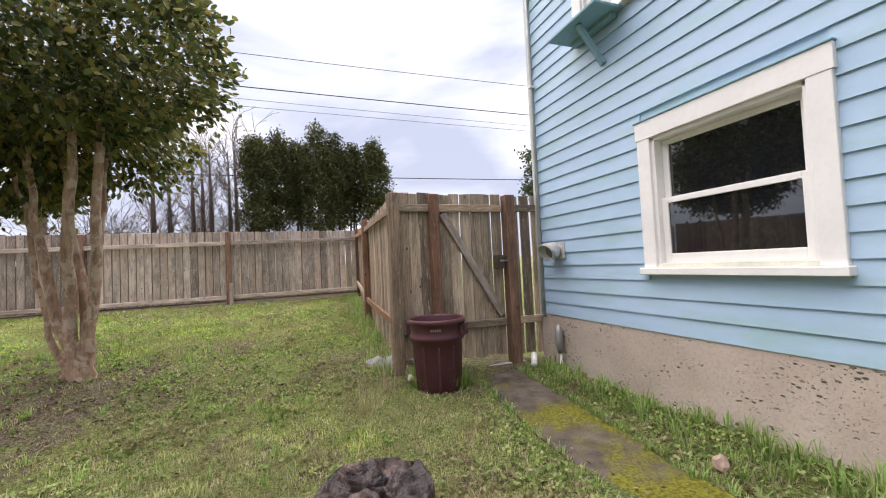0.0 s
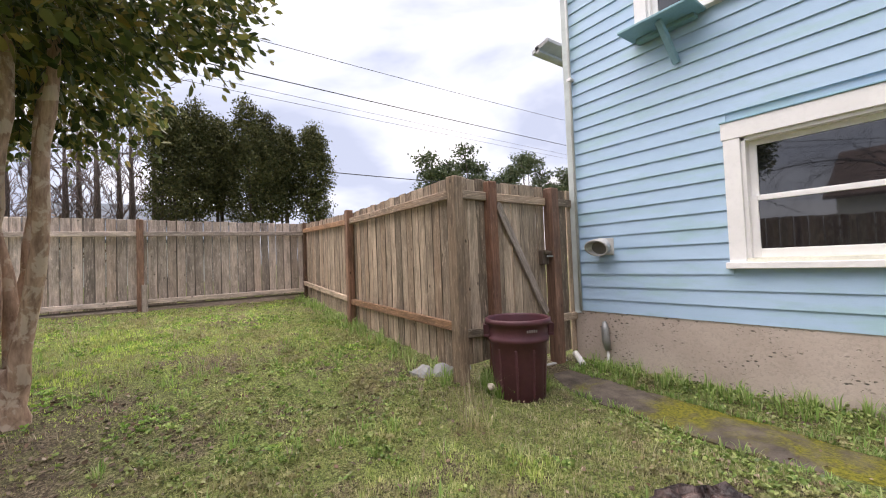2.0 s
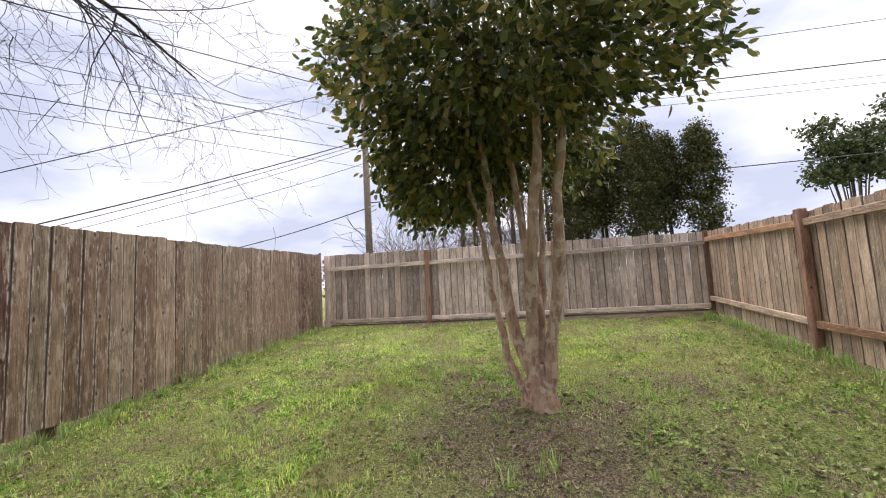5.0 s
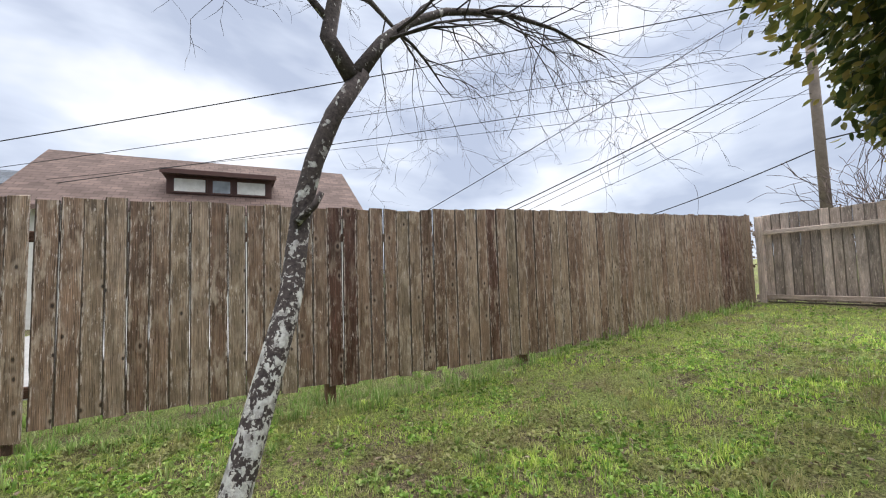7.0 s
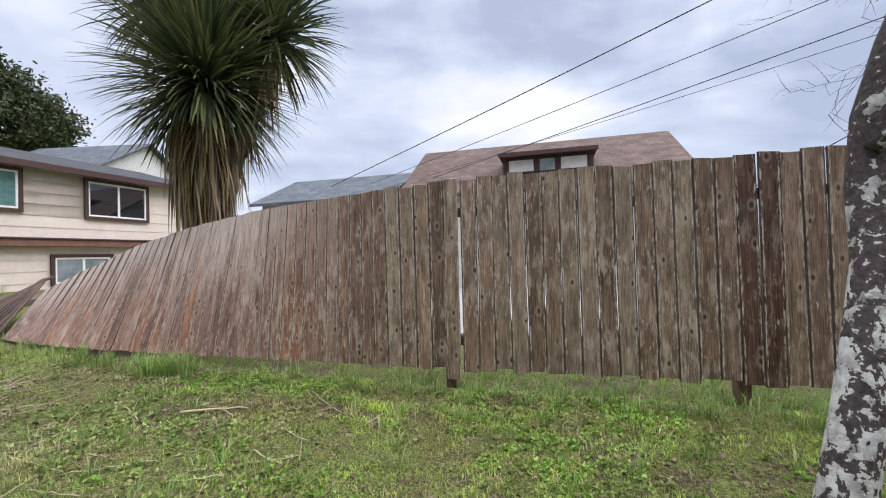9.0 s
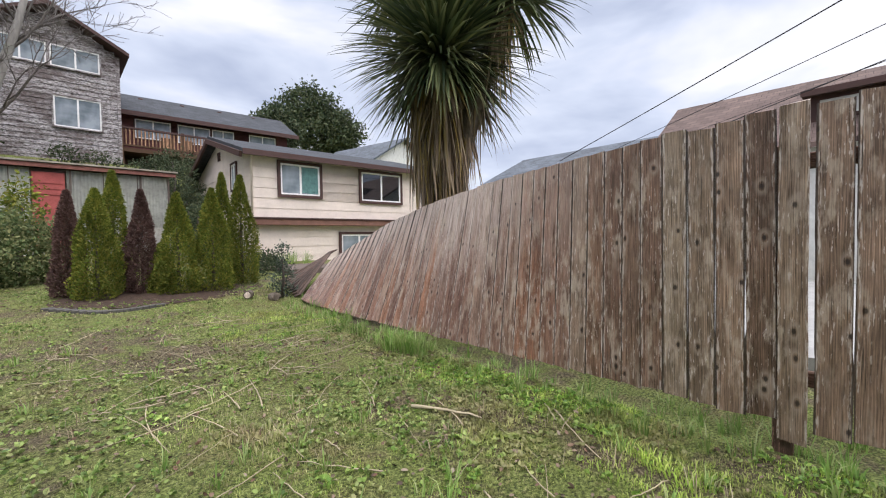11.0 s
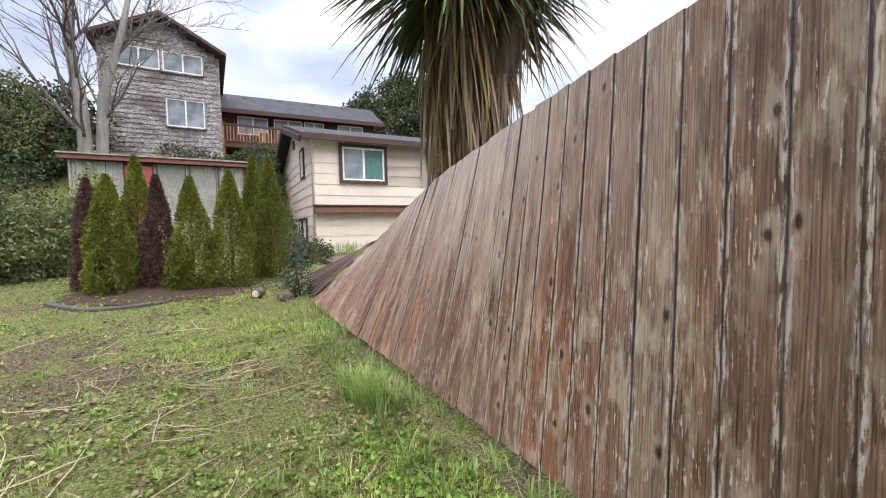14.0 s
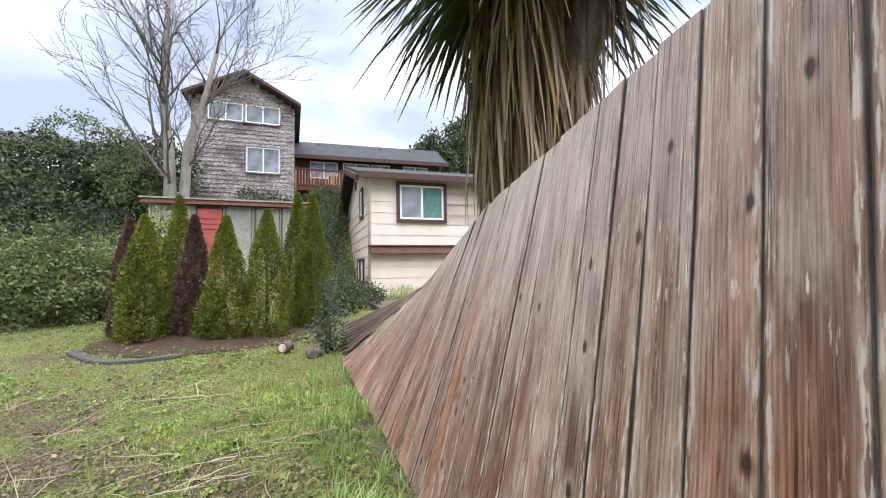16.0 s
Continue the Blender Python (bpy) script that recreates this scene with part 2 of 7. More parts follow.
OLDWHITE = plain("flaking white sill paint", (0.70, 0.69, 0.58), 0.65, 0.14, 7.0, 0.2)
BLACK = plain("unlit-room black", (0.012, 0.012, 0.014), 0.9, 0.1)
BROWNTRIM = plain("dark brown trim paint", (0.07, 0.035, 0.03), 0.6, 0.12)
WIRE = plain("black cable", (0.02, 0.02, 0.022), 0.6, 0.1)
CREAM = plain("cream curtain", (0.55, 0.52, 0.46), 0.9, 0.1)
TEAL = plain("teal curtain", (0.22, 0.42, 0.40), 0.9, 0.2, 9.0)
GALV = plain("dull grey metal", (0.35, 0.35, 0.34), 0.5, 0.15, 8, 0.1, 0.6)
TRUNKGREY = plain("grey pole timber", (0.20, 0.165, 0.14), 0.85, 0.25, 5, 0.4)


def siding_paint():
    m = Mat("sky-blue siding paint", 0.5)
    v = m.vec("World")
    big, fine = m.noise(m.vec("World", (1, 0.6, 2.2)), 1.3, 5, 0.6), m.noise(m.vec("World", (1, 4, 30)), 6, 4)
    c = m.ramp(big, (0.3, (0.36, 0.515, 0.675)), (0.7, (0.43, 0.585, 0.755)))
    z = m.axis(v, 2)
    algae = m.math("MULTIPLY", m.ramp(m.noise(m.vec("World", (1, 0.7, 3)), 2.0, 5, 0.65), (0.47, 0.0), (0.66, 1.0)), 0.5)
    c = m.mix(algae, c, (0.31, 0.50, 0.47))
    c = m.mix(m.math("MULTIPLY", m.ramp(fine, (0.3, 1.0), (0.45, 0.0)), 0.1), c, (0.20, 0.30, 0.36))
    return m.color(c).bump(fine, 0.12, 0.004).m


def foundation_paint():
    m = Mat("chipped beige foundation", 0.9)
    v = m.vec("World")
    big, fine = m.noise(v, 1.7, 5), m.noise(v, 45, 4)
    c = m.ramp(big, (0.3, (0.45, 0.37, 0.31)), (0.7, (0.60, 0.515, 0.445)))
    c = m.mix(m.math("MULTIPLY", m.ramp(fine, (0.35, 1.0), (0.5, 0.0)), 0.3), c, (0.30, 0.26, 0.22))
    # pits where the face has broken away, thickest in the lower half
    pits = m.math("MINIMUM", m.voronoi(m.vec("World", (1, 1, 1.9)), 15.0), m.math("MULTIPLY", m.voronoi(m.vec("World", (1, 1.2, 1.6)), 34.0), 1.15))
    where = m.ramp(m.noise(m.vec("World", (1, 1, 1.6), 0), 2.6, 6, 0.75), (0.47, 0.0), (0.58, 1.0))
    pit = m.math("MULTIPLY", m.ramp(pits, (0.16, 1.0), (0.25, 0.0)), where)
    c = m.mix(pit, c, (0.13, 0.115, 0.10))
    h = m.math("SUBTRACT", m.math("MULTIPLY", fine, 0.25), pit)
    return m.color(c).bump(h, 0.8, 0.02).m


SIDING, FOUNDATION = siding_paint(), foundation_paint()
SHELFBLUE = plain("blue-grey shelf paint", (0.23, 0.40, 0.47), 0.6, 0.12, 6, 0.1)


def glass_far():
    m = Mat("sky-pale curtained glass", 0.08, 0.0, 0.6)
    # pale base colour paints in the reflected sky along with pale curtains
    n = m.noise(m.vec("Object"), 1.5, 3)
    return m.color(m.ramp(n, (0.35, (0.13, 0.16, 0.18)), (0.65, (0.33, 0.37, 0.41)))).m


GLASSFAR = glass_far()


def glass_dark():
    m = Mat("window glass", 0.04, 0.0, 0.5)
    m.color((0.01, 0.011, 0.013))
    m.p.inputs["Coat Weight"].default_value = 1.0
    m.p.inputs["Coat IOR"].default_value = 1.75
    m.p.inputs["Coat Roughness"].default_value = 0.02
    return m.m


GLASS = glass_dark()


def clear_glass():
    m = Mat("clear pane", 0.02)
    m.color((0.9, 0.95, 0.95))
    m.p.inputs["Transmission Weight"].default_value = 1.0
    m.p.inputs["IOR"].default_value = 1.3
    return m.m


PANE = clear_glass()


def ground_mat():
    m = Mat("mossy weedy lawn soil", 0.95)
    v = m.vec("World")
    a, b, f = m.noise(v, 0.6, 5, 0.6), m.noise(v, 3.0, 6, 0.7), m.noise(v, 55, 5, 0.75)
    moss = m.ramp(f, (0.36, (0.035, 0.046, 0.014)), (0.5, (0.17, 0.21, 0.05)), (0.64, (0.40, 0.46, 0.14)))
    dirt = m.ramp(f, (0.36, (0.028, 0.021, 0.013)), (0.5, (0.13, 0.098, 0.062)), (0.64, (0.36, 0.285, 0.19)))
    straw = m.ramp(f, (0.36, (0.045, 0.043, 0.014)), (0.5, (0.17, 0.155, 0.055)), (0.64, (0.40, 0.35, 0.17)))
    c = m.mix(m.ramp(b, (0.46, 0.0), (0.62, 0.8)), moss, straw)
    c = m.mix(m.ramp(m.math("ADD", m.math("MULTIPLY", a, 0.6), m.math("MULTIPLY", b, 0.4)), (0.50, 0.0), (0.57, 0.85)), c, dirt)
    x, y = m.axis(v, 0), m.axis(v, 1)
    # bare littered soil round the stems of the evergreen tree
    d = m.math("SQRT", m.math("ADD", m.math("POWER", m.math("ADD", x, 2.3), 2.0), m.math("POWER", m.math("ADD", y, -4.9), 2.0)))
    c = m.mix(m.math("MULTIPLY", m.ramp(m.math("ADD", m.math("MULTIPLY", d, 0.5), m.math("MULTIPLY", b, 0.5)), (0.55, 1.0), (0.90, 0.0)), 0.65), c, dirt)
    return m.color(c).bump(m.math("ADD", f, b), 1.0, 0.05).m


GROUND = ground_mat()


def leafy(name, cols, rough=0.5, trans=0.0, tint=None, spec=0.3):
    m = Mat(name, rough, 0, spec)
    r = m.geo.outputs["Random Per Island"]
    n = len(cols)
    c = m.ramp(r, *[(i / (n - 1), k) for i, k in enumerate(cols)])
    big = m.noise(m.vec("World"), 1.2, 4)
    c = m.mix(1.0, c, m.ramp(big, (0.3, 0.72), (0.7, 1.25)), "MULTIPLY")
    if tint:
        patch = m.noise(m.vec("World"), 0.5, 4, 0.6)
        x, y = m.axis(m.vec("World"), 0), m.axis(m.vec("World"), 1)
        k = m.ramp(m.math("ADD", patch, m.math("SUBTRACT", m.math("MULTIPLY", m.math("ADD", y, -0.5), 0.03), m.math("MULTIPLY", m.math("ADD", x, 3.2), 0.05))), (0.42, 0.0), (0.58, 1.0))
        c = m.mix(k, c, m.mix(1.0, c, tint, "MULTIPLY"))
        worn = m.noise(m.vec("World"), 1.7, 5, 0.62, 0.4)
        c = m.mix(m.ramp(worn, (0.49, 0.0), (0.59, 0.65)), c, (0.33, 0.265, 0.15))
        c = m.mix(1.0, c, m.ramp(m.noise(m.vec("World"), 4.2, 4, 0.6), (0.36, 0.72), (0.60, 1.2)), "MULTIPLY")
    m.color(c)
    if trans:
        t = m.n.new("ShaderNodeBsdfTranslucent")
        m.l.new(c, t.inputs["Color"])
        x = m.n.new("ShaderNodeMixShader")
        x.inputs[0].default_value = trans
        m.l.new(m.p.outputs[0], x.inputs[1])
        m.l.new(t.outputs[0], x.inputs[2])
        m.l.new(x.outputs[0], m.n["Material Output"].inputs["Surface"])
    return m.m


CAMLEAF = leafy("glossy evergreen leaves", [(0.034, 0.05, 0.017), (0.058, 0.085, 0.025), (0.10, 0.13, 0.036), (0.21, 0.20, 0.055), (0.11, 0.14, 0.042), (0.38, 0.29, 0.085)], 0.28, 0.45)
THUJALEAF = leafy("yellow-green scale foliage", [(0.06, 0.095, 0.015), (0.125, 0.165, 0.024), (0.19, 0.215, 0.032), (0.28, 0.26, 0.045), (0.09, 0.13, 0.02)], 0.95, 0.2)
DEADLEAF = leafy("dead brown scale foliage", [(0.075, 0.042, 0.038), (0.13, 0.075, 0.065), (0.19, 0.11, 0.09), (0.10, 0.06, 0.05)], 0.9, 0.15)
BUSHLEAF = leafy("dull green shrub leaves", [(0.06, 0.09, 0.035), (0.10, 0.14, 0.055), (0.16, 0.19, 0.08), (0.25, 0.25, 0.11), (0.11, 0.14, 0.07)], 0.75, 0.3, None, 0.15)
FARLEAF = leafy("dark far foliage", [(0.03, 0.048, 0.026), (0.05, 0.072, 0.034), (0.075, 0.095, 0.045), (0.09, 0.10, 0.05)], 0.8, 0.15)
HEDGELEAF = leafy("olive conifer foliage", [(0.035, 0.043, 0.016), (0.065, 0.074, 0.025), (0.11, 0.108, 0.036), (0.055, 0.058, 0.024)], 0.9, 0.1)
PALMLEAF = leafy("sword leaves", [(0.025, 0.042, 0.02), (0.05, 0.072, 0.03), (0.085, 0.11, 0.045), (0.18, 0.19, 0.08), (0.042, 0.06, 0.028)], 0.4, 0.15)
SKIRTLEAF = leafy("dry hanging leaves", [(0.13, 0.09, 0.065), (0.26, 0.19, 0.13), (0.42, 0.33, 0.22), (0.20, 0.145, 0.105), (0.50, 0.36, 0.10)], 0.8, 0.15)
GRASS = leafy("lawn blades", [(0.21, 0.245, 0.085), (0.29, 0.335, 0.115), (0.38, 0.42, 0.155), (0.48, 0.46, 0.23), (0.60, 0.52, 0.35), (0.25, 0.29, 0.11)], 0.5, 0.4, (1.14, 1.42, 0.68))
RANKGRASS = leafy("rank green grass", [(0.14, 0.25, 0.055), (0.22, 0.36, 0.08), (0.31, 0.46, 0.12), (0.46, 0.49, 0.23), (0.18, 0.30, 0.065)], 0.45, 0.35)
WEED = leafy("low weed leaves", [(0.10, 0.17, 0.04), (0.18, 0.27, 0.065), (0.28, 0.37, 0.10), (0.38, 0.43, 0.15), (0.15, 0.21, 0.09)], 0.5, 0.3, (0.88, 1.08, 0.68))
LITTER = leafy("fallen brown leaves", [(0.07, 0.05, 0.035), (0.14, 0.10, 0.07), (0.24, 0.19, 0.13), (0.17, 0.095, 0.06), (0.30, 0.25, 0.18)], 0.8)
STRAW = leafy("dry pale stalks", [(0.33, 0.27, 0.17), (0.42, 0.36, 0.24), (0.26, 0.2, 0.12)], 0.8)


def bark(name, a, b, patch=None, amount=0.0, scale=9.0):
    m = Mat(name, 0.85)
    v = m.vec("World", (1, 1, 0.22))
    n1, n2 = m.noise(v, scale * 3, 5, 0.65), m.noise(m.vec("World", (1, 1, 0.8)), scale, 5, 0.6, 0.4)
    c = m.ramp(n1, (0.3, a), (0.7, b))
    if patch:
        c = m.mix(m.math("MULTIPLY", m.ramp(n2, (0.515, 0.0), (0.565, 1.0)), amount), c, patch)
    return m.color(c).bump(n1, 0.6, 0.01).m


CAMBARK = bark("smooth tan bark", (0.20, 0.12, 0.082), (0.56, 0.385, 0.275), (0.62, 0.50, 0.39), 0.65, 9.0)


def lichen_bark():
    m = Mat("dark bark crusted with pale lichen", 0.85)
    v = m.vec("World")
    fine, big, dots = m.noise(v, 60, 5, 0.65), m.noise(m.vec("World", (1, 1, 0.8)), 21, 4, 0.6, 0.3), m.noise(v, 60, 3, 0.5)
    c = m.ramp(fine, (0.3, (0.022, 0.017, 0.017)), (0.7, (0.10, 0.08, 0.075)))
    high = m.ramp(m.math("MULTIPLY", m.axis(v, 2), 0.4), (0.28, 0.0), (0.80, 0.12))
    crust = m.ramp(m.math("SUBTRACT", big, high), (0.49, 0.0), (0.51, 1.0))
    tone = m.ramp(m.noise(v, 22, 4, 0.6), (0.38, (0.24, 0.225, 0.215)), (0.5, (0.38, 0.37, 0.35)), (0.62, (0.56, 0.56, 0.53)))
    c = m.mix(crust, c, tone)
    c = m.mix(m.ramp(m.math("SUBTRACT", dots, high), (0.57, 0.0), (0.59, 0.9)), c, (0.52, 0.51, 0.47))
    return m.color(c).bump(m.math("ADD", fine, crust), 0.6, 0.006).m


LICHENBARK = lichen_bark()
TWIGBARK = bark("dark twigs", (0.025, 0.02, 0.02), (0.07, 0.058, 0.056))
GREYBARK = bark("pale grey bark", (0.15, 0.14, 0.125), (0.30, 0.28, 0.255), (0.15, 0.17, 0.12), 0.4, 3.0)
PALMBARK = bark("rough palm bark", (0.07, 0.055, 0.042), (0.19, 0.155, 0.12))
DARKBARK = bark("brown far trunks", (0.045, 0.035, 0.03), (0.11, 0.09, 0.08))
BUDTWIG = bark("reddish bare twigs", (0.085, 0.06, 0.055), (0.17, 0.13, 0.12))


# ---- builders ----
def mesh_from(name, verts, faces, mat=None):
    me = bpy.data.meshes.new(name)
    me.from_pydata([tuple(v) for v in verts], [], faces)
    me.update()
    if mat:
        me.materials.append(mat)
    return me


def put(name, me, parent=None, label="", m=None):
    ob = new(name, me)
    if m is not None:
        ob.matrix_basis = m
    if parent:
        ob.parent = parent
    if label:
        ob["label"] = label
    return ob


def part(name, bm, material, parent=None, label="", smooth=False):
    me = bpy.data.meshes.new(name)
    bm.to_mesh(me)
    bm.free()
    me.materials.append(material)
    if smooth:
        me.polygons.foreach_set("use_smooth", [True] * len(me.polygons))
    return put(name, me, parent, label)


def box(bm, x0, x1, y0, y1, z0, z1, bevel=0.0, m=None):
    vs = [bm.verts.new((x, y, z)) for x in (x0, x1) for y in (y0, y1) for z in (z0, z1)]
    fs = [bm.faces.new([vs[i] for i in f]) for f in ((0, 1, 3, 2), (4, 6, 7, 5), (0, 4, 5, 1), (2, 3, 7, 6), (0, 2, 6, 4), (1, 5, 7, 3))]
    if bevel:
        es = list({e for f in fs for e in f.edges})
        out = bmesh.ops.bevel(bm, geom=es, offset=bevel, segments=1, affect="EDGES")
        vs = list({v for f in out["faces"] for v in f.verts} | {v for v in vs if v.is_valid})
    if m is not None:
        for v in vs:
            v.co = m @ v.co
    return bm


def boxes(*dims, bevel=0.0, m=None):
    bm = bmesh.new()
    for d in dims:
        box(bm, *d, bevel=bevel, m=m)
    return bm


def thing(name, label, category, group="", kind="", at=(0, 0, 0)):
    ob = new(name)
    ob.location = at
    ob.empty_display_size = 0.1
    return tagged(ob, label, category, group, kind)


def tube_arrays(paths, sides=6):
    """Tubes along paths of (point, radius); returns verts and faces."""
    V, F = [], []
    for path in paths:
        base = len(V)
        n = len(path)
        for i, (p, r) in enumerate(path):
            a, b = path[max(0, i - 1)][0], path[min(n - 1, i + 1)][0]
            d = (Vector(b) - Vector(a))
            d = d.normalized() if d.length > 1e-9 else Vector((0, 0, 1))
            u = d.cross(Vector((0.31, 0.87, 0.11)))
            u = u.normalized() if u.length > 1e-6 else Vector((1, 0, 0))
            w = d.cross(u)
            for k in range(sides):
                an = 2 * math.pi * k / sides
                V.append(Vector(p) + (u * math.cos(an) + w * math.sin(an)) * r)
        for i in range(n - 1):
            for k in range(sides):
                F.append((base + i * sides + k, base + i * sides + (k + 1) % sides, base + (i + 1) * sides + (k + 1) % sides, base + (i + 1) * sides + k))
        F.append(tuple(base + (n - 1) * sides + k for k in range(sides)))
        F.append(tuple(base + k for k in reversed(range(sides))))
    return V, F


def tubes(name, paths, mat, parent=None, label="", sides=6, smooth=True):
    me = mesh_from(name, *tube_arrays(paths, sides), mat)
    if smooth:
        me.polygons.foreach_set("use_smooth", [True] * len(me.polygons))
    return put(name, me, parent, label)


def quick_mesh(name, V, Fq, mat):
    """A mesh from numpy arrays: V (n, 3), Fq (m, k) faces of k corners."""
    me = bpy.data.meshes.new(name)
    k = Fq.shape[1]
    me.vertices.add(len(V))
    me.vertices.foreach_set("co", np.ascontiguousarray(V, dtype=np.float32).ravel())
    me.loops.add(Fq.size)
    me.loops.foreach_set("vertex_index", Fq.astype(np.int32).ravel())
    me.polygons.add(len(Fq))
    me.polygons.foreach_set("loop_start", np.arange(0, Fq.size, k, dtype=np.int32))
    me.polygons.foreach_set("loop_total", np.full(len(Fq), k, dtype=np.int32))
    me.update(calc_edges=True)
    me.materials.append(mat)
    return me


def leaves(name, P, size, mat, seed, parent=None, label="", aspect=0.5, droop=0.35, D=None, spread=0.8):
    """Folded leaves at points P, each six-cornered with a raised tip; D: the ways they point."""
    rng = np.random.default_rng(seed)
    n = len(P)
    d = rng.normal(size=(n, 3)) if D is None else D + rng.normal(size=(n, 3)) * spread
    d[:, 2] -= droop
    d /= np.linalg.norm(d, axis=1)[:, None]
    s = np.cross(d, rng.normal(size=(n, 3)))
    s /= np.linalg.norm(s, axis=1)[:, None] + 1e-9
    up = np.cross(s, d)
    L = (size * rng.uniform(0.65, 1.25, n))[:, None]
    W = L * aspect * 0.5
    V = np.stack([P, P + d * L * 0.3 + s * W * 0.9 + up * W * 0.25, P + d * L * 0.72 + s * W * 0.75 + up * W * 0.2, P + d * L, P + d * L * 0.72 - s * W * 0.75 + up * W * 0.2, P + d * L * 0.3 - s * W * 0.9 + up * W * 0.25], axis=1).reshape(-1, 3)
    i = np.arange(n)[:, None] * 6
    F = np.concatenate([i + np.array([[0, 1, 2, 3]]), i + np.array([[0, 3, 4, 5]])])
    return put(name, quick_mesh(name, V, F, mat), parent, label)


def grow(start, way, length, radius, depth, rng, bend=0.35, kids=3, shrink=0.68, droop=0.0, segs=5, out=None, tips=None, spread=0.75):
    """Branches as paths of (point, radius), grown from start along way."""
    out = [] if out is None else out
    p, d = Vector(start), Vector(way).normalized()
    path, nodes = [(p.copy(), radius)], []
    for i in range(segs):
        d = (d + Vector([rng.uniform(-1, 1) * bend for _ in range(3)]) + Vector((0, 0, -droop))).normalized()
        p = p + d * (length / segs)
        path.append((p.copy(), radius * (1 - 0.75 * (i + 1) / segs)))
        nodes.append((p.copy(), d.copy(), i))
    out.append(path)
    if tips is not None and depth == 0:
        tips.extend(q for q, _, _ in nodes)
    if depth > 0:
        for k in range(kids):
            q, dd, i = nodes[min(segs - 1, int((k + 0.7) / kids * segs))]
            side = (dd + Vector([rng.uniform(-1, 1) for _ in range(3)]).normalized() * spread).normalized()
            grow(q, side, length * shrink * rng.uniform(0.7, 1.2), max(0.0016, radius * (1 - 0.75 * (i + 1) / segs) * 0.75), depth - 1, rng, bend, kids, shrink, droop, segs, out, tips, spread)
    return out


def lerp(table, t):
    for (a, *va), (b, *vb) in zip(table, table[1:]):
        if t <= b:
            f = min(1, max(0, (t - a) / (b - a)))
            return [x + (y - x) * f for x, y in zip(va, vb)]
    return list(table[-1][1:])


PROFILE = [(-400, 9.0), (-60, 8.0), (-30, 5.6), (-22.2, 4.75), (-20.5, 4.3), (-15.5, 1.1), (-12, 0.62), (-9, 0.52), (-7.5, 0.42), (-6, 0.27), (-4, 0.13), (-2, 0.07), (0, 0.03), (2.5, -0.005), (3.2, 0.0), (4, 0.03), (5, 0.17), (7, 0.34), (10, 0.53), (14, 0.7), (60, 1.6), (400, 6.0)]


def ground_z(x, y):
    z = (lerp(PROFILE, y - 0.4)[0] + lerp(PROFILE, y)[0] + lerp(PROFILE, y + 0.4)[0]) / 3
    if -7 < x < 3 and -8 < y < 11:
        z += 0.035 * noise.noise((x * 0.5, y * 0.5, 3.1)) + 0.02 * noise.noise((x * 1.7, y * 1.7, 9.0))
    if x > 1.1 and 0 < y < 4.5:
        z -= 0.04 * min(1, x - 1.1)
    return z

# ---- ground ----
def steps(*runs):
    out = []
    for a, b, s in runs:
        n = max(1, round((b - a) / s))
        out += [a + (b - a) * i / n for i in range(n)]
    return out + [runs[-1][1]]


def build_ground():
    xs = steps((-400, -60, 60), (-60, -20, 5), (-20, -7, 1.0), (-7, 3, 0.16), (3, 20, 1.5), (20, 60, 8), (60, 400, 60))
    ys = steps((-400, -60, 60), (-60, -24, 3), (-24, -9, 0.6), (-9, 11, 0.16), (11, 24, 1.5), (24, 60, 8), (60, 400, 60))
    V = [(x, y, ground_z(x, y)) for y in ys for x in xs]
    w = len(xs)
    F = [(j * w + i, j * w + i + 1, (j + 1) * w + i + 1, (j + 1) * w + i) for j in range(len(ys) - 1) for i in range(w - 1)]
    me = mesh_from("ground", V, F, GROUND)
    me.polygons.foreach_set("use_smooth", [True] * len(me.polygons))
    tagged(put("ground", me), "mossy, weedy back-garden lawn with bare patches", "ground", kind="structure")


build_ground()


# ---- fences ----
def board_mesh(name, seed, w, h, t, mat, slit=0.0):
    """One fence board, base at the origin, grain along z; ends a little ragged; slit: how far its middle has shrunk."""
    rng = random.Random(seed)
    V, F = [], []
    lo, hi = rng.uniform(0.2, 0.34), rng.uniform(0.46, 0.66)
    levels = (0, lo - 0.02, lo + 0.02, hi, hi + 0.03, 1)
    for k, f in enumerate(levels):
        bow = rng.uniform(-0.003, 0.003)
        ww = w * rng.uniform(0.98, 1.0) * (1 - slit if k in (2, 3) else 1)
        for sx, sy in ((-1, -1), (1, -1), (1, 1), (-1, 1)):
            zz = h * f + (rng.uniform(-0.008, 0.008) if k in (0, 5) else 0)
            V.append((sx * ww / 2 + bow, sy * t / 2 + bow, zz))
    for k in range(5):
        for i in range(4):
            F.append((k * 4 + i, k * 4 + (i + 1) % 4, k * 4 + 4 + (i + 1) % 4, k * 4 + 4 + i))
    F += [(3, 2, 1, 0), (20, 21, 22, 23)]
    return mesh_from(name, V, F, mat)


def place_board(me, h, parent, base, top, along, label=""):
    base, top = Vector(base), Vector(top)
    z = (top - base)
    ln = z.length
    z.normalize()
    x = Vector(along)
    x = (x - z * x.dot(z)).normalized()
    y = z.cross(x)
    m = Matrix((x, y, z)).transposed().to_4x4()
    m.translation = base
    m = m @ Matrix.Diagonal((1, 1, ln / h, 1))
    return put("board", me, parent, label, m)


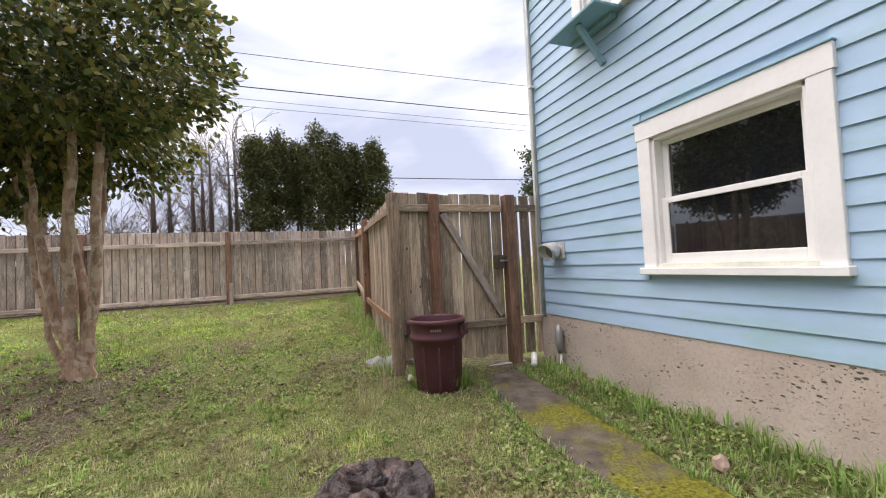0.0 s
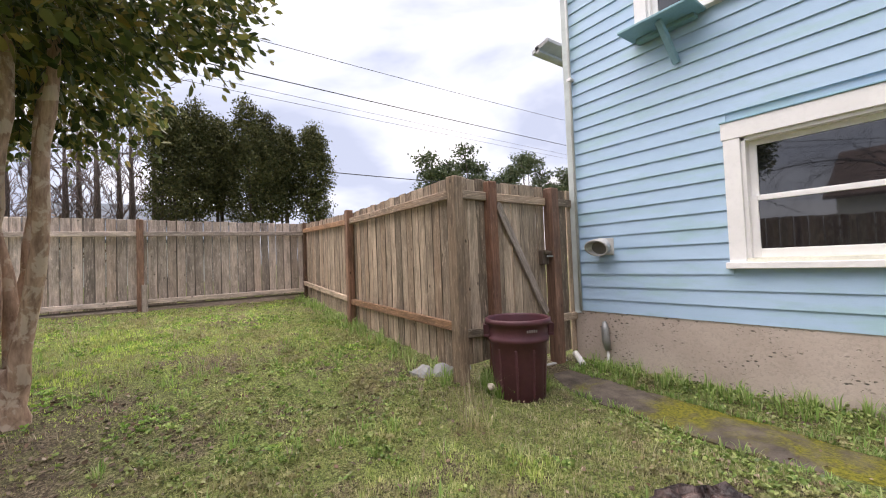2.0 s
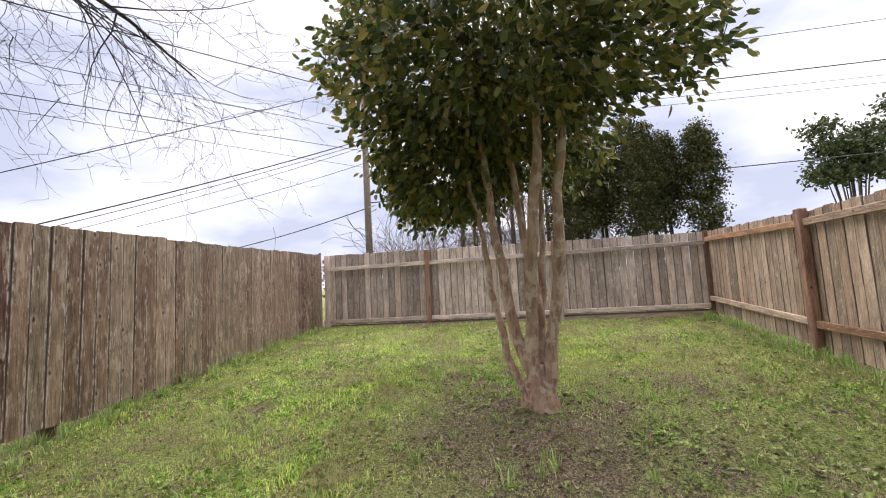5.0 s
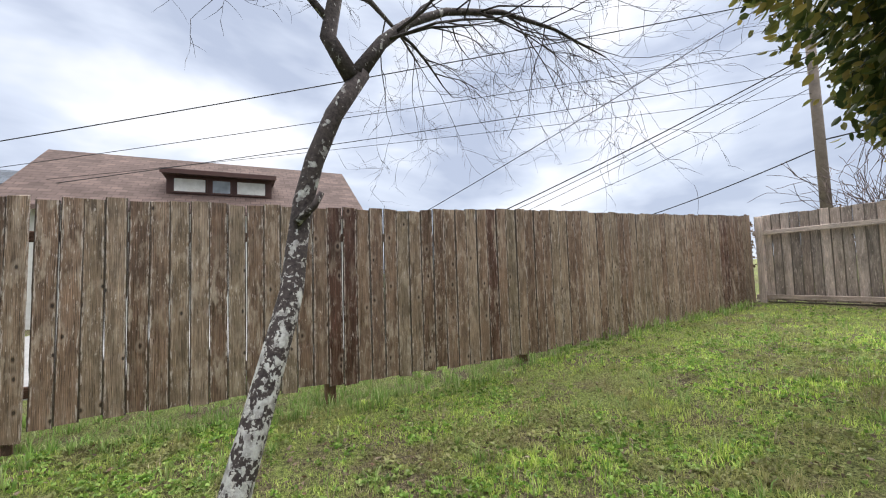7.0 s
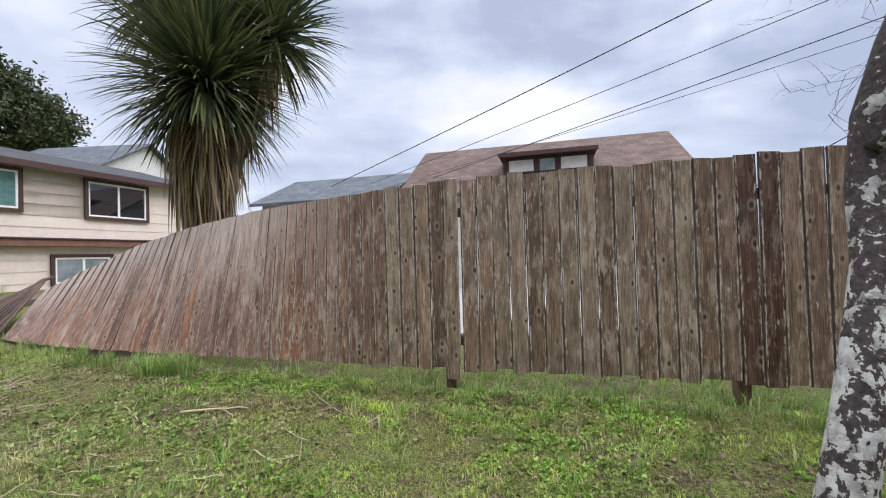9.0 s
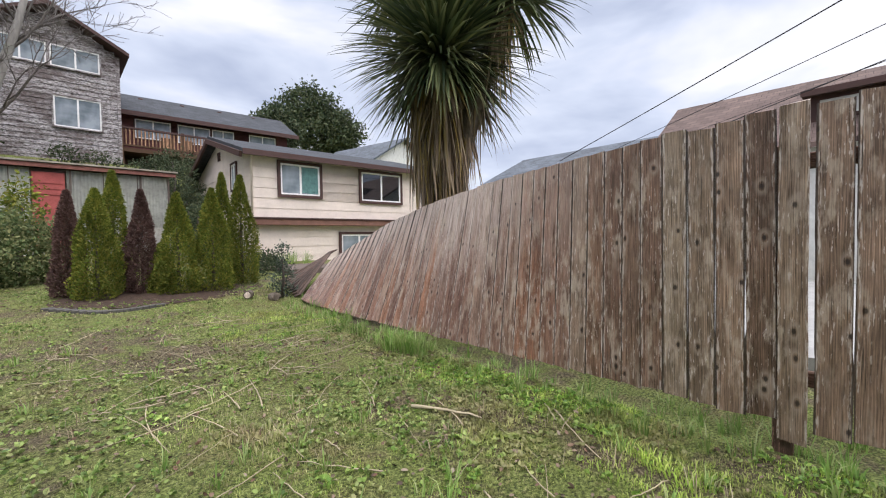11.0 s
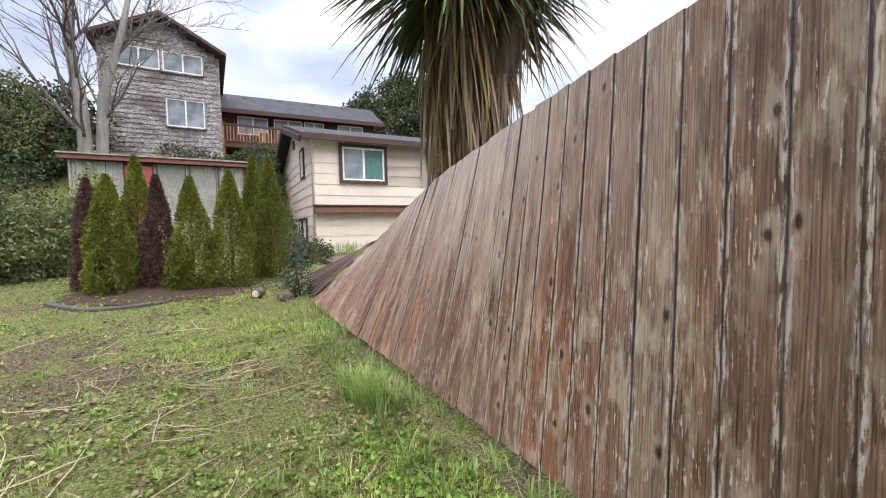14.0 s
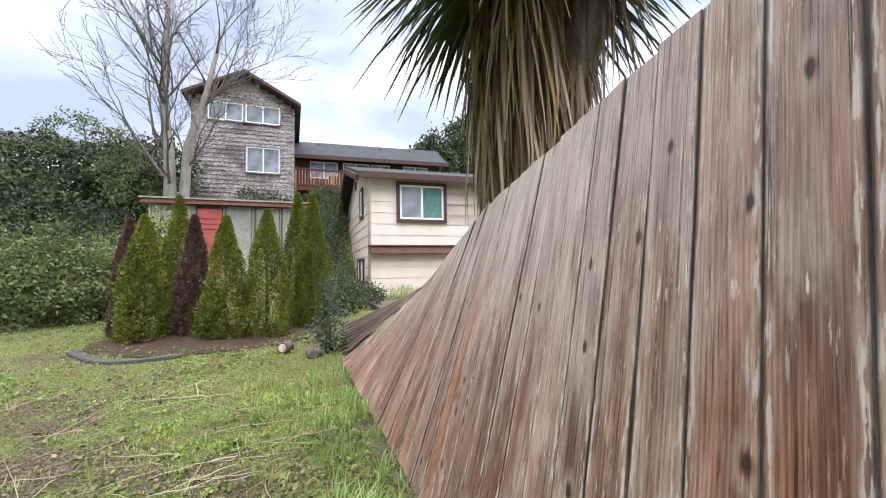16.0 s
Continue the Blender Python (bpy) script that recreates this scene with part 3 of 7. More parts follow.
def fence_run(parent, p0, p1, zb, zt, mats, rng, width=0.14, gap=0.004, off=0.0):
    """Upright boards from p0 to p1; zb, zt: bottom and top heights by the way gone (0 to 1)."""
    a, b = Vector((*p0, 0)), Vector((*p1, 0))
    d = (b - a)
    ln = d.length
    d.normalize()
    nrm = Vector((-d.y, d.x, 0))
    n = max(1, round(ln / (width + gap)))
    for i in range(n):
        f = (i + 0.5) / n
        q = a + d * ln * f + nrm * (off + rng.uniform(-0.003, 0.003))
        top = q + Vector((0, 0, zt(f) + rng.uniform(-0.008, 0.008))) + d * rng.uniform(-0.006, 0.006)
        place_board(rng.choice(mats), 1.75, parent, q + Vector((0, 0, zb(f) + rng.uniform(-0.015, 0.015))), top, d)


def beam(parent, name, a, b, w, t, mat, label=""):
    """A squared timber from a to b, w high and t thick."""
    a, b = Vector(a), Vector(b)
    h = (b - a).length
    z = (b - a).normalized()
    x = Vector((0, 0, 1)) if abs(z.z) < 0.9 else Vector((1, 0, 0))
    y = z.cross(x).normalized()
    x = y.cross(z)
    m = Matrix((x, y, z)).transposed().to_4x4()
    m.translation = a
    ob = part(name, boxes((-w / 2, w / 2, -t / 2, t / 2, 0, h), bevel=0.006), mat, parent, label)
    ob.matrix_basis = m
    return ob


def post(parent, x, y, z0, z1, mat, w=0.1, turn=0.0, lean=(0, 0), name="post", label=""):
    bm = boxes((-w / 2, w / 2, -w / 2, w / 2, 0, z1 - z0), bevel=0.007)
    ob = part(name, bm, mat, parent, label)
    ob.matrix_basis = pose(x, y, z0, lean[0], lean[1], turn)
    return ob


BL = [board_mesh("board", s, 0.1445, 1.75, 0.018, WOOD_L) for s in range(6)]
BLS = [board_mesh("board", 60 + s, 0.1455, 1.75, 0.018, WOOD_L, 0.012 + 0.018 * s) for s in range(4)]
COVER = board_mesh("board", 70, 0.125, 1.75, 0.02, WOOD_L)
BF = [board_mesh("board", 20 + s, 0.139, 1.75, 0.018, WOOD_F) for s in range(5)]
BG = [board_mesh("board", 80 + s, 0.122, 1.75, 0.018, WOOD_S) for s in range(4)]
BS = [board_mesh("board", 40 + s, 0.139, 1.75, 0.018, WOOD_S) for s in range(5)]

# the long fence, whose near end has fallen outwards
rng = random.Random(5)
long_fence = thing("wall_fence_long", "long weathered brown board fence, its end section collapsing outwards", "fence", kind="structure")
LB = [(-1.0, -6.5, 0.21), (3.0, -6.5, 0.20), (5.0, -6.52, 0.23), (7.0, -6.58, 0.35), (10.45, -6.74, 0.46)]
LT = [(-1.0, 1.87), (-0.3, 1.895), (0.5, 1.93), (3.0, 1.95), (4.6, 2.04), (7.0, 2.09), (10.45, 2.21)]
y = -0.72
while y < 10.4:
    x, zb = lerp(LB, y)
    zt = lerp(LT, y)[0]
    tall = rng.uniform(-0.012, 0.012)
    if abs(y + 0.0) < 0.06:
        y += 0.145
        continue
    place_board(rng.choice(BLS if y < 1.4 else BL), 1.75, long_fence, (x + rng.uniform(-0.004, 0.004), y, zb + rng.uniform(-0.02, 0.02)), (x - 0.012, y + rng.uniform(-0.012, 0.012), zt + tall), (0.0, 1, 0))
    y += 0.145
place_board(COVER, 1.75, long_fence, (-6.475, -0.008, 0.12), (-6.478, 0.0, 1.93), (0, 1, 0), "narrow loose cover board")
FALL = [(0.79, -6.515, -0.79, 0.21, -6.55, -0.79, 1.88), (0.85, -6.52, -0.85, 0.21, -6.57, -0.85, 1.88), (1.4, -6.54, -1.4, 0.21, -6.68, -1.42, 1.85), (2.3, -6.55, -2.3, 0.21, -6.92, -2.36, 1.82), (3.45, -6.56, -3.45, 0.22, -7.12, -3.52, 1.69),
        (4.5, -6.55, -4.5, 0.23, -7.38, -4.75, 1.50), (5.3, -6.53, -5.3, 0.26, -7.54, -5.95, 1.18), (5.95, -6.50, -5.95, 0.31, -7.62, -7.05, 0.84)]
n = 38
edges = [0.79 + (5.95 - 0.79) * i / n for i in range(n + 1)]
for i in range(n):
    g = 0.001 + 0.002 * rng.random()
    a, b = lerp(FALL, edges[i] + g), lerp(FALL, edges[i + 1] - g)
    lift = rng.uniform(-0.004, 0.004)
    c0, c1 = [(Vector(q[:3]) + Vector((lift, 0, rng.uniform(-0.012, 0.012)))) for q in (a, b)]
    t0, t1 = [(Vector(q[3:]) + Vector((-lift, 0, rng.uniform(-0.007, 0.007)))) for q in (a, b)]
    org = (c0 + c1) / 2
    z = ((t0 + t1) / 2 - org).normalized()
    x = (c1 - c0) - z * (c1 - c0).dot(z)
    x.normalize()
    nrm = z.cross(x)
    m = Matrix((x, nrm, z)).transposed().to_4x4()
    m.translation = org
    inv = m.inverted()
    V = [inv @ (q + nrm * k * 0.009) for k in (-1, 1) for q in (c0, c1, c0.lerp(t0, 0.5) + nrm * rng.uniform(-0.004, 0.004), c1.lerp(t1, 0.5) + nrm * rng.uniform(-0.004, 0.004), t0, t1)]
    F = [(0, 1, 3, 2), (2, 3, 5, 4), (8, 9, 7, 6), (10, 11, 9, 8), (0, 6, 7, 1), (4, 5, 11, 10), (0, 2, 8, 6), (2, 4, 10, 8), (1, 7, 9, 3), (3, 9, 11, 5)]
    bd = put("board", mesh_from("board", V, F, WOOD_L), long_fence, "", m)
for yy in (2.28, 4.68, 6.85, 9.1):
    x, zb = lerp(LB, yy)
    post(long_fence, x - 0.10, yy, ground_z(x, yy) - 0.4, 1.9, WOOD_P)
post(long_fence, -6.555, -0.05, -0.3, 1.72, WOOD_P, 0.09)
for z in (0.45, 1.62):
    beam(long_fence, "rail", (-6.555, -0.7, z), (-6.56, 4.7, z + 0.05), 0.085, 0.038, WOOD_P)
    beam(long_fence, "rail", (-6.575, 4.75, z + 0.06), (-6.8, 10.4, z + 0.26), 0.085, 0.038, WOOD_P)

# the far fence, rails on the garden side
far_fence = thing("wall_fence_far", "silvered grey board fence with a kickboard and rails", "fence", kind="structure")
FA, FB = (1.40, 10.08), (-6.72, 10.47)


def far_at(f, off=0.0):
    return FA[0] + (FB[0] - FA[0]) * f, FA[1] + (FB[1] - FA[1]) * f + off


fence_run(far_fence, FA, FB, lambda f: 0.66 - 0.10 * f, lambda f: 2.14 + 0.05 * f, BF, rng, off=-0.03)
for f0, f1 in ((0.0, 0.35), (0.355, 0.685), (0.69, 1.0)):
    for zr in (0.72, 1.93):
        (x0, y0), (x1, y1) = far_at(f0, -0.045), far_at(f1, -0.045)
        beam(far_fence, "rail", (x0 - 0.03, y0, zr - 0.08 * f0), (x1, y1, zr - 0.08 * f1), 0.085, 0.038, WOOD_F)
    (x0, y0), (x1, y1) = far_at(f0, -0.02), far_at(f1, -0.02)
    beam(far_fence, "kickboard", (x0, y0, 0.56 - 0.1 * f0), (x1, y1, 0.56 - 0.1 * f1), 0.19, 0.03, WOOD_F)
for f in (0.0, 0.352, 0.687, 0.985):
    x, y = far_at(f, -0.05)
    post(far_fence, x, y, ground_z(x, y) - 0.2, 2.16, WOOD_P if f < 0.9 else WOOD_F, 0.1, -2.7)
x, y = far_at(0.345, -0.14)
post(far_fence, x, y, ground_z(x, y) - 0.2, 1.0, WOOD_F, 0.085, 5, name="stake", label="short grey stake")

# the side fence up to the gate
side_fence = thing("wall_fence_side", "sun-bleached board fence with red-brown posts and an orange rail", "fence", kind="structure")
SA, SB, SC = (0.99, 4.25), (1.14, 6.97), (1.40, 10.08)
fence_run(side_fence, SA, SB, lambda f: 0.16 + 0.18 * f, lambda f: 2.0 - 0.0 * f, BS, rng, off=-0.03)
fence_run(side_fence, SB, SC, lambda f: 0.37 + 0.22 * f, lambda f: 2.0 + 0.14 * f, BS, rng, off=-0.03)
post(side_fence, 0.97, 4.20, -0.2, 1.985, wood("grey-brown corner post", (0.12, 0.085, 0.06), (0.31, 0.225, 0.155)), 0.115, 3)
post(side_fence, 1.10, 6.97, 0.0, 2.03, WOOD_P, 0.1, -3)
beam(side_fence, "rail", (0.97, 4.26, 1.83), (1.10, 6.92, 1.86), 0.085, 0.038, WOOD_S)
beam(side_fence, "rail", (0.97, 4.26, 0.58), (1.10, 6.92, 0.66), 0.085, 0.038, WOOD_R, "orange-brown lower rail")
beam(side_fence, "rail", (1.11, 7.02, 1.86), (1.36, 10.0, 1.98), 0.085, 0.038, WOOD_R)
beam(side_fence, "rail", (1.11, 7.02, 0.68), (1.36, 10.0, 0.86), 0.085, 0.038, WOOD_S)

# the gate panel between corner post and house
gate_fence = thing("wall_fence_gate", "narrow bleached board panels either side of a garden gate", "fence", kind="structure")
fence_run(gate_fence, (1.03, 4.26), (1.40, 4.26), lambda f: 0.2, lambda f: 2.0, BS, rng, off=0.0)
fence_run(gate_fence, (2.38, 4.26), (2.84, 4.26), lambda f: 0.10, lambda f: 1.98, BG, rng, width=0.122, gap=0.01, off=0.0)
post(gate_fence, 1.43, 4.215, -0.2, 1.98, WOOD_P, 0.105)
post(gate_fence, 2.36, 4.205, -0.2, 1.98, WOOD_P, 0.125)
for x0, x1 in ((1.03, 1.38), (2.42, 2.80)):
    beam(gate_fence, "rail", (x0, 4.23, 0.5), (x1, 4.23, 0.5), 0.085, 0.038, WOOD_S)
    beam(gate_fence, "rail", (x0, 4.23, 1.83), (x1, 4.23, 1.83), 0.085, 0.038, WOOD_S)
gate = thing("garden_gate", "closed bleached board gate with a diagonal brace and wooden latch block", "gate")
fence_run(gate, (1.50, 4.27), (2.29, 4.27), lambda f: 0.13, lambda f: 1.99, BG, rng, width=0.12, gap=0.012)
beam(gate, "rail", (1.49, 4.24, 1.83), (2.29, 4.24, 1.83), 0.085, 0.036, WOOD_S)
beam(gate, "rail", (1.49, 4.24, 0.5), (2.29, 4.24, 0.5), 0.085, 0.036, WOOD_S)
beam(gate, "brace", (1.54, 4.235, 1.77), (2.24, 4.235, 0.58), 0.085, 0.034, WOOD_F)
part("latch_block", boxes((2.16, 2.27, 4.19, 4.25, 1.12, 1.28), (2.19, 2.31, 4.17, 4.19, 1.23, 1.27), bevel=0.006), WOOD_S, gate)
part("latch", boxes((2.2, 2.31, 4.155, 4.169, 1.2, 1.22), bevel=0.003), GALV, gate, "grey metal latch")


# ---- blue house ----
HX, HY = 2.78, 4.24
LOWWIN, UPWIN = (1.28, 2.615, 1.04, 2.305), (2.05, 3.33, 3.40, 4.9)


def pierced(bm, plane, u0, u1, z0, z1, t, holes):
    """Wall slabs round rectangular holes; plane(u, depth) gives x, y."""
    us = sorted({u0, u1, *(h[0] for h in holes), *(h[1] for h in holes)})
    zs = sorted({z0, z1, *(h[2] for h in holes), *(h[3] for h in holes)})
    for a, b in zip(us, us[1:]):
        for c, d in zip(zs, zs[1:]):
            if any(h[0] <= a and b <= h[1] and h[2] <= c and d <= h[3] for h in holes):
                continue
            (xa, ya), (xb, yb) = plane(a, 0), plane(b, t)
            box(bm, min(xa, xb), max(xa, xb), min(ya, yb), max(ya, yb), c, d)
    return bm


def course_mesh(y0, y1, z0, h):
    V = []
    for y in (y0, y1):
        V += [(HX, y, z0), (HX - 0.021, y, z0), (HX - 0.006, y, z0 + h + 0.012), (HX, y, z0 + h + 0.012)]
    F = [(0, 1, 2, 3), (7, 6, 5, 4), (1, 5, 6, 2), (0, 4, 5, 1), (3, 2, 6, 7), (0, 3, 7, 4)]
    return mesh_from("siding_board", V, F, SIDING)


house = thing("wall_house", "sky-blue lapped-siding house wall on a chipped beige foundation", "house wall", kind="structure")
H_HOLES = [(LOWWIN[0] + 0.1, LOWWIN[1] - 0.1, LOWWIN[2] + 0.06, LOWWIN[3] - 0.12), (UPWIN[0] + 0.1, UPWIN[1] - 0.1, UPWIN[2] + 0.06, UPWIN[3] - 0.12)]
part("sheathing", pierced(bmesh.new(), lambda u, d: (HX + d, u), -5.0, HY - 0.02, 0.55, 6.6, 0.14, H_HOLES), SIDING, house)
part("foundation", boxes((HX - 0.012, HX + 0.25, -5.0, HY + 0.0, -0.6, 0.575), bevel=0.004), FOUNDATION, house, "chipped and pitted beige foundation")
part("end_wall", boxes((HX + 0.14, HX + 7, HY - 0.16, HY - 0.02, -0.5, 6.6)), SIDING, house)
part("back_wall", boxes((HX + 7, HX + 7.15, -5, HY - 0.02, -0.5, 6.6), (HX + 0.14, HX + 7, -5, -4.86, -0.5, 6.6)), SIDING, house)
part("roof", boxes((HX - 0.5, HX + 7.6, -5.5, HY + 0.3, 6.6, 6.8)), BROWNTRIM, house)
z, cz = 0.562, 0.1412
while z < 6.55:
    spans = [(-5.0, HY - 0.1)]
    for w in (LOWWIN, UPWIN):
        if z + cz > w[2] + 0.02 and z < w[3] - 0.02:
            spans = [s for a, b in spans for s in ((a, w[0] + 0.02), (w[1] - 0.02, b))]
    for a, b in spans:
        put("siding_board", course_mesh(a, b, z, cz), house)
    z += cz
part("corner_board", boxes((HX - 0.035, HX, HY - 0.085, HY - 0.005, 0.53, 6.6), bevel=0.004), plain("weathered pale trim", (0.52, 0.57, 0.56), 0.6, 0.12, 5), house, "pale weathered corner trim")
tubes("downpipe", [[((HX - 0.055, HY - 0.11, 0.56), 0.016), ((HX - 0.055, HY - 0.11, 6.5), 0.016)]], plain("pale pipe paint", (0.55, 0.56, 0.54), 0.5), house, "pale painted downpipe", 10)
part("clip", boxes((HX - 0.08, HX - 0.02, HY - 0.14, HY - 0.08, 3.28, 3.31)), WHITE, house)
# unseen floors and back wall, coloured black for the darkness of an unlit room
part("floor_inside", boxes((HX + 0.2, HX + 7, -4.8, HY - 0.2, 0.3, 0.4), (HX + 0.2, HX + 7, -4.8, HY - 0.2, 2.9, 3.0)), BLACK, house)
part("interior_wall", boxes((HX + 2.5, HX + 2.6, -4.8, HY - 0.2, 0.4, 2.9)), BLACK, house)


def sash_window(name, w, label, sill=True):
    y0, y1, z0, z1 = w
    ob = thing(name, label, "window", kind="structure")
    xf = HX - 0.045
    t = 0.125
    part("casing", boxes((xf, HX + 0.02, y0, y0 + t, z0 + 0.05, z1 - 0.15), (xf, HX + 0.02, y1 - t, y1, z0 + 0.05, z1 - 0.15), bevel=0.004), WHITE, ob)
    part("head_casing", boxes((xf - 0.004, HX + 0.02, y0 - 0.012, y1 + 0.012, z1 - 0.15, z1), bevel=0.004), WHITE, ob)
    part("drip_cap", boxes((xf - 0.014, HX + 0.02, y0 - 0.018, y1 + 0.018, z1, z1 + 0.012), bevel=0.003), SHELFBLUE, ob, "blue painted drip cap")
    part("sill", boxes((xf - 0.035, HX + 0.02, y0 - 0.02, y1 + 0.02, z0 - 0.005, z0 + 0.05), bevel=0.005), WHITE, ob)
    part("sill_inner", boxes((HX - 0.035, HX + 0.06, y0 + t, y1 - t, z0 + 0.05, z0 + 0.085), bevel=0.003), OLDWHITE, ob, "flaking yellowed sill paint")
    a, b = y0 + t, y1 - t
    zb, zt = z0 + 0.085, z1 - 0.15
    zm = zb + (zt - zb) * 0.49
    part("stop", boxes((HX - 0.02, HX + 0.10, a, a + 0.03, zb, zt), (HX - 0.02, HX + 0.10, b - 0.03, b, zb, zt), (HX - 0.02, HX + 0.10, a, b, zt - 0.03, zt), bevel=0.002), WHITE, ob)
    for nm, zz0, zz1, dx, lo in (("lower_sash", zb, zm + 0.02, 0.02, 0.075), ("upper_sash", zm - 0.02, zt - 0.03, 0.06, 0.045)):
        s = part(nm, boxes((HX + dx, HX + dx + 0.035, a + 0.03, a + 0.085, zz0, zz1), (HX + dx, HX + dx + 0.035, b - 0.085, b - 0.03, zz0, zz1), (HX + dx, HX + dx + 0.035, a + 0.085, b - 0.085, zz0, zz0 + lo), (HX + dx, HX + dx + 0.035, a + 0.085, b - 0.085, zz1 - 0.045, zz1), bevel=0.003), WHITE, ob)
        part("pane", boxes((HX + dx + 0.014, HX + dx + 0.02, a + 0.08, b - 0.08, zz0 + lo - 0.005, zz1 - 0.04)), GLASS, s)
    return ob


sash_window("window_1", LOWWIN, "white wooden double-hung window with dark reflecting panes")
sash_window("window_2", UPWIN, "white wooden upstairs window above a small blue shelf")
shelf = thing("window_shelf", "small blue-grey wooden shelf on a wall bracket", "shelf")
part("shelf_board", boxes((HX - 0.34, HX - 0.022, 2.68, 3.36, 3.375, 3.40), bevel=0.004), SHELFBLUE, shelf)
part("shelf_cleat", boxes((HX - 0.10, HX - 0.022, 2.75, 3.3, 3.335, 3.374), bevel=0.004), SHELFBLUE, shelf)
beam(shelf, "bracket", (HX - 0.25, 3.0, 3.37), (HX - 0.03, 2.95, 3.0), 0.045, 0.06, SHELFBLUE)
porch = thing("porch_roof", "grey-painted porch eave behind the house corner", "roof")
part("eave", boxes((0, 3.2, -0.3, 0.0, 0, 0.08), (0, 3.2, -0.08, 0.0, -0.05, 0.10), bevel=0.006), plain("grey eave paint", (0.33, 0.32, 0.31), 0.7), porch)
part("gutter", boxes((0, 3.2, 0.003, 0.09, -0.01, 0.08), bevel=0.01), GALV, porch, "grey gutter")
porch.matrix_basis = pose(4.4, 6.0, 4.95, -14, 0, 0)

vent = thing("dryer_vent", "grey plastic vent hood on blue siding", "vent")
VENTGREY = plain("weathered grey plastic", (0.50, 0.50, 0.485), 0.6, 0.25)


def ring_shell(rings, n=24):
    """A shell of stacked rings: centre, radius across, radius up, tilt."""
    bm = bmesh.new()
    rows = []
    for c, ry, rz, tilt in rings:
        rows.append([bm.verts.new((c[0] - math.sin(tilt) * math.sin(2 * math.pi * k / n) * rz, c[1] + math.cos(2 * math.pi * k / n) * ry, c[2] + math.cos(tilt) * math.sin(2 * math.pi * k / n) * rz)) for k in range(n)])
    for a, b in zip(rows, rows[1:]):
        for k in range(n):
            bm.faces.new((a[k], a[(k + 1) % n], b[(k + 1) % n], b[k]))
    bmesh.ops.recalc_face_normals(bm, faces=bm.faces)
    return bm


part("duct", ring_shell([((HX - 0.02, 3.80, 1.29), 0.05, 0.05, 0), ((HX - 0.10, 3.80, 1.285), 0.05, 0.05, 0)]), GALV, vent)
part("hood", ring_shell([((HX - 0.05, 3.80, 1.29), 0.055, 0.055, 0), ((HX - 0.09, 3.80, 1.295), 0.10, 0.095, 0.1), ((HX - 0.16, 3.80, 1.285), 0.125, 0.10, 0.35), ((HX - 0.21, 3.80, 1.275), 0.14, 0.10, 0.5), ((HX - 0.21, 3.80, 1.275), 0.122, 0.083, 0.5), ((HX - 0.13, 3.80, 1.28), 0.10, 0.075, 0.3)]), VENTGREY, vent, smooth=True)
# disc closing the hood, its grey standing in for the shaded inside
part("flap", ring_shell([((HX - 0.13, 3.80, 1.28), 0.10, 0.075, 0.3), ((HX - 0.13, 3.80, 1.28), 0.004, 0.004, 0.3)]), plain("shaded hood-inside grey", (0.2, 0.19, 0.18), 0.6), vent, "grey disc toned as the shaded inside of the vent hood")
part("flange", boxes((HX - 0.03, HX - 0.02, 3.70, 3.90, 1.20, 1.385), bevel=0.003), VENTGREY, vent)

standpipe = thing("garden_tap", "white standpipe with a bundle of dry stalks", "tap")
tubes("pipe", [[((2.70, 3.80, -0.1), 0.014), ((2.70, 3.80, 0.16), 0.014)]], WHITE, standpipe, "", 8)
tubes("bundle", [[((2.70, 3.80, 0.16), 0.03), ((2.695, 3.81, 0.26), 0.045), ((2.70, 3.82, 0.4), 0.04), ((2.71, 3.83, 0.47), 0.02)]], GALV, standpipe, "grey wrapped tap head", 9)

spout = thing("drain_spout", "short white drain pipe end at the wall foot", "pipe")
tubes("pipe", [[((2.56, 4.12, 0.10), 0.035), ((2.45, 3.95, 0.03), 0.035)]], WHITE, spout, "", 10)


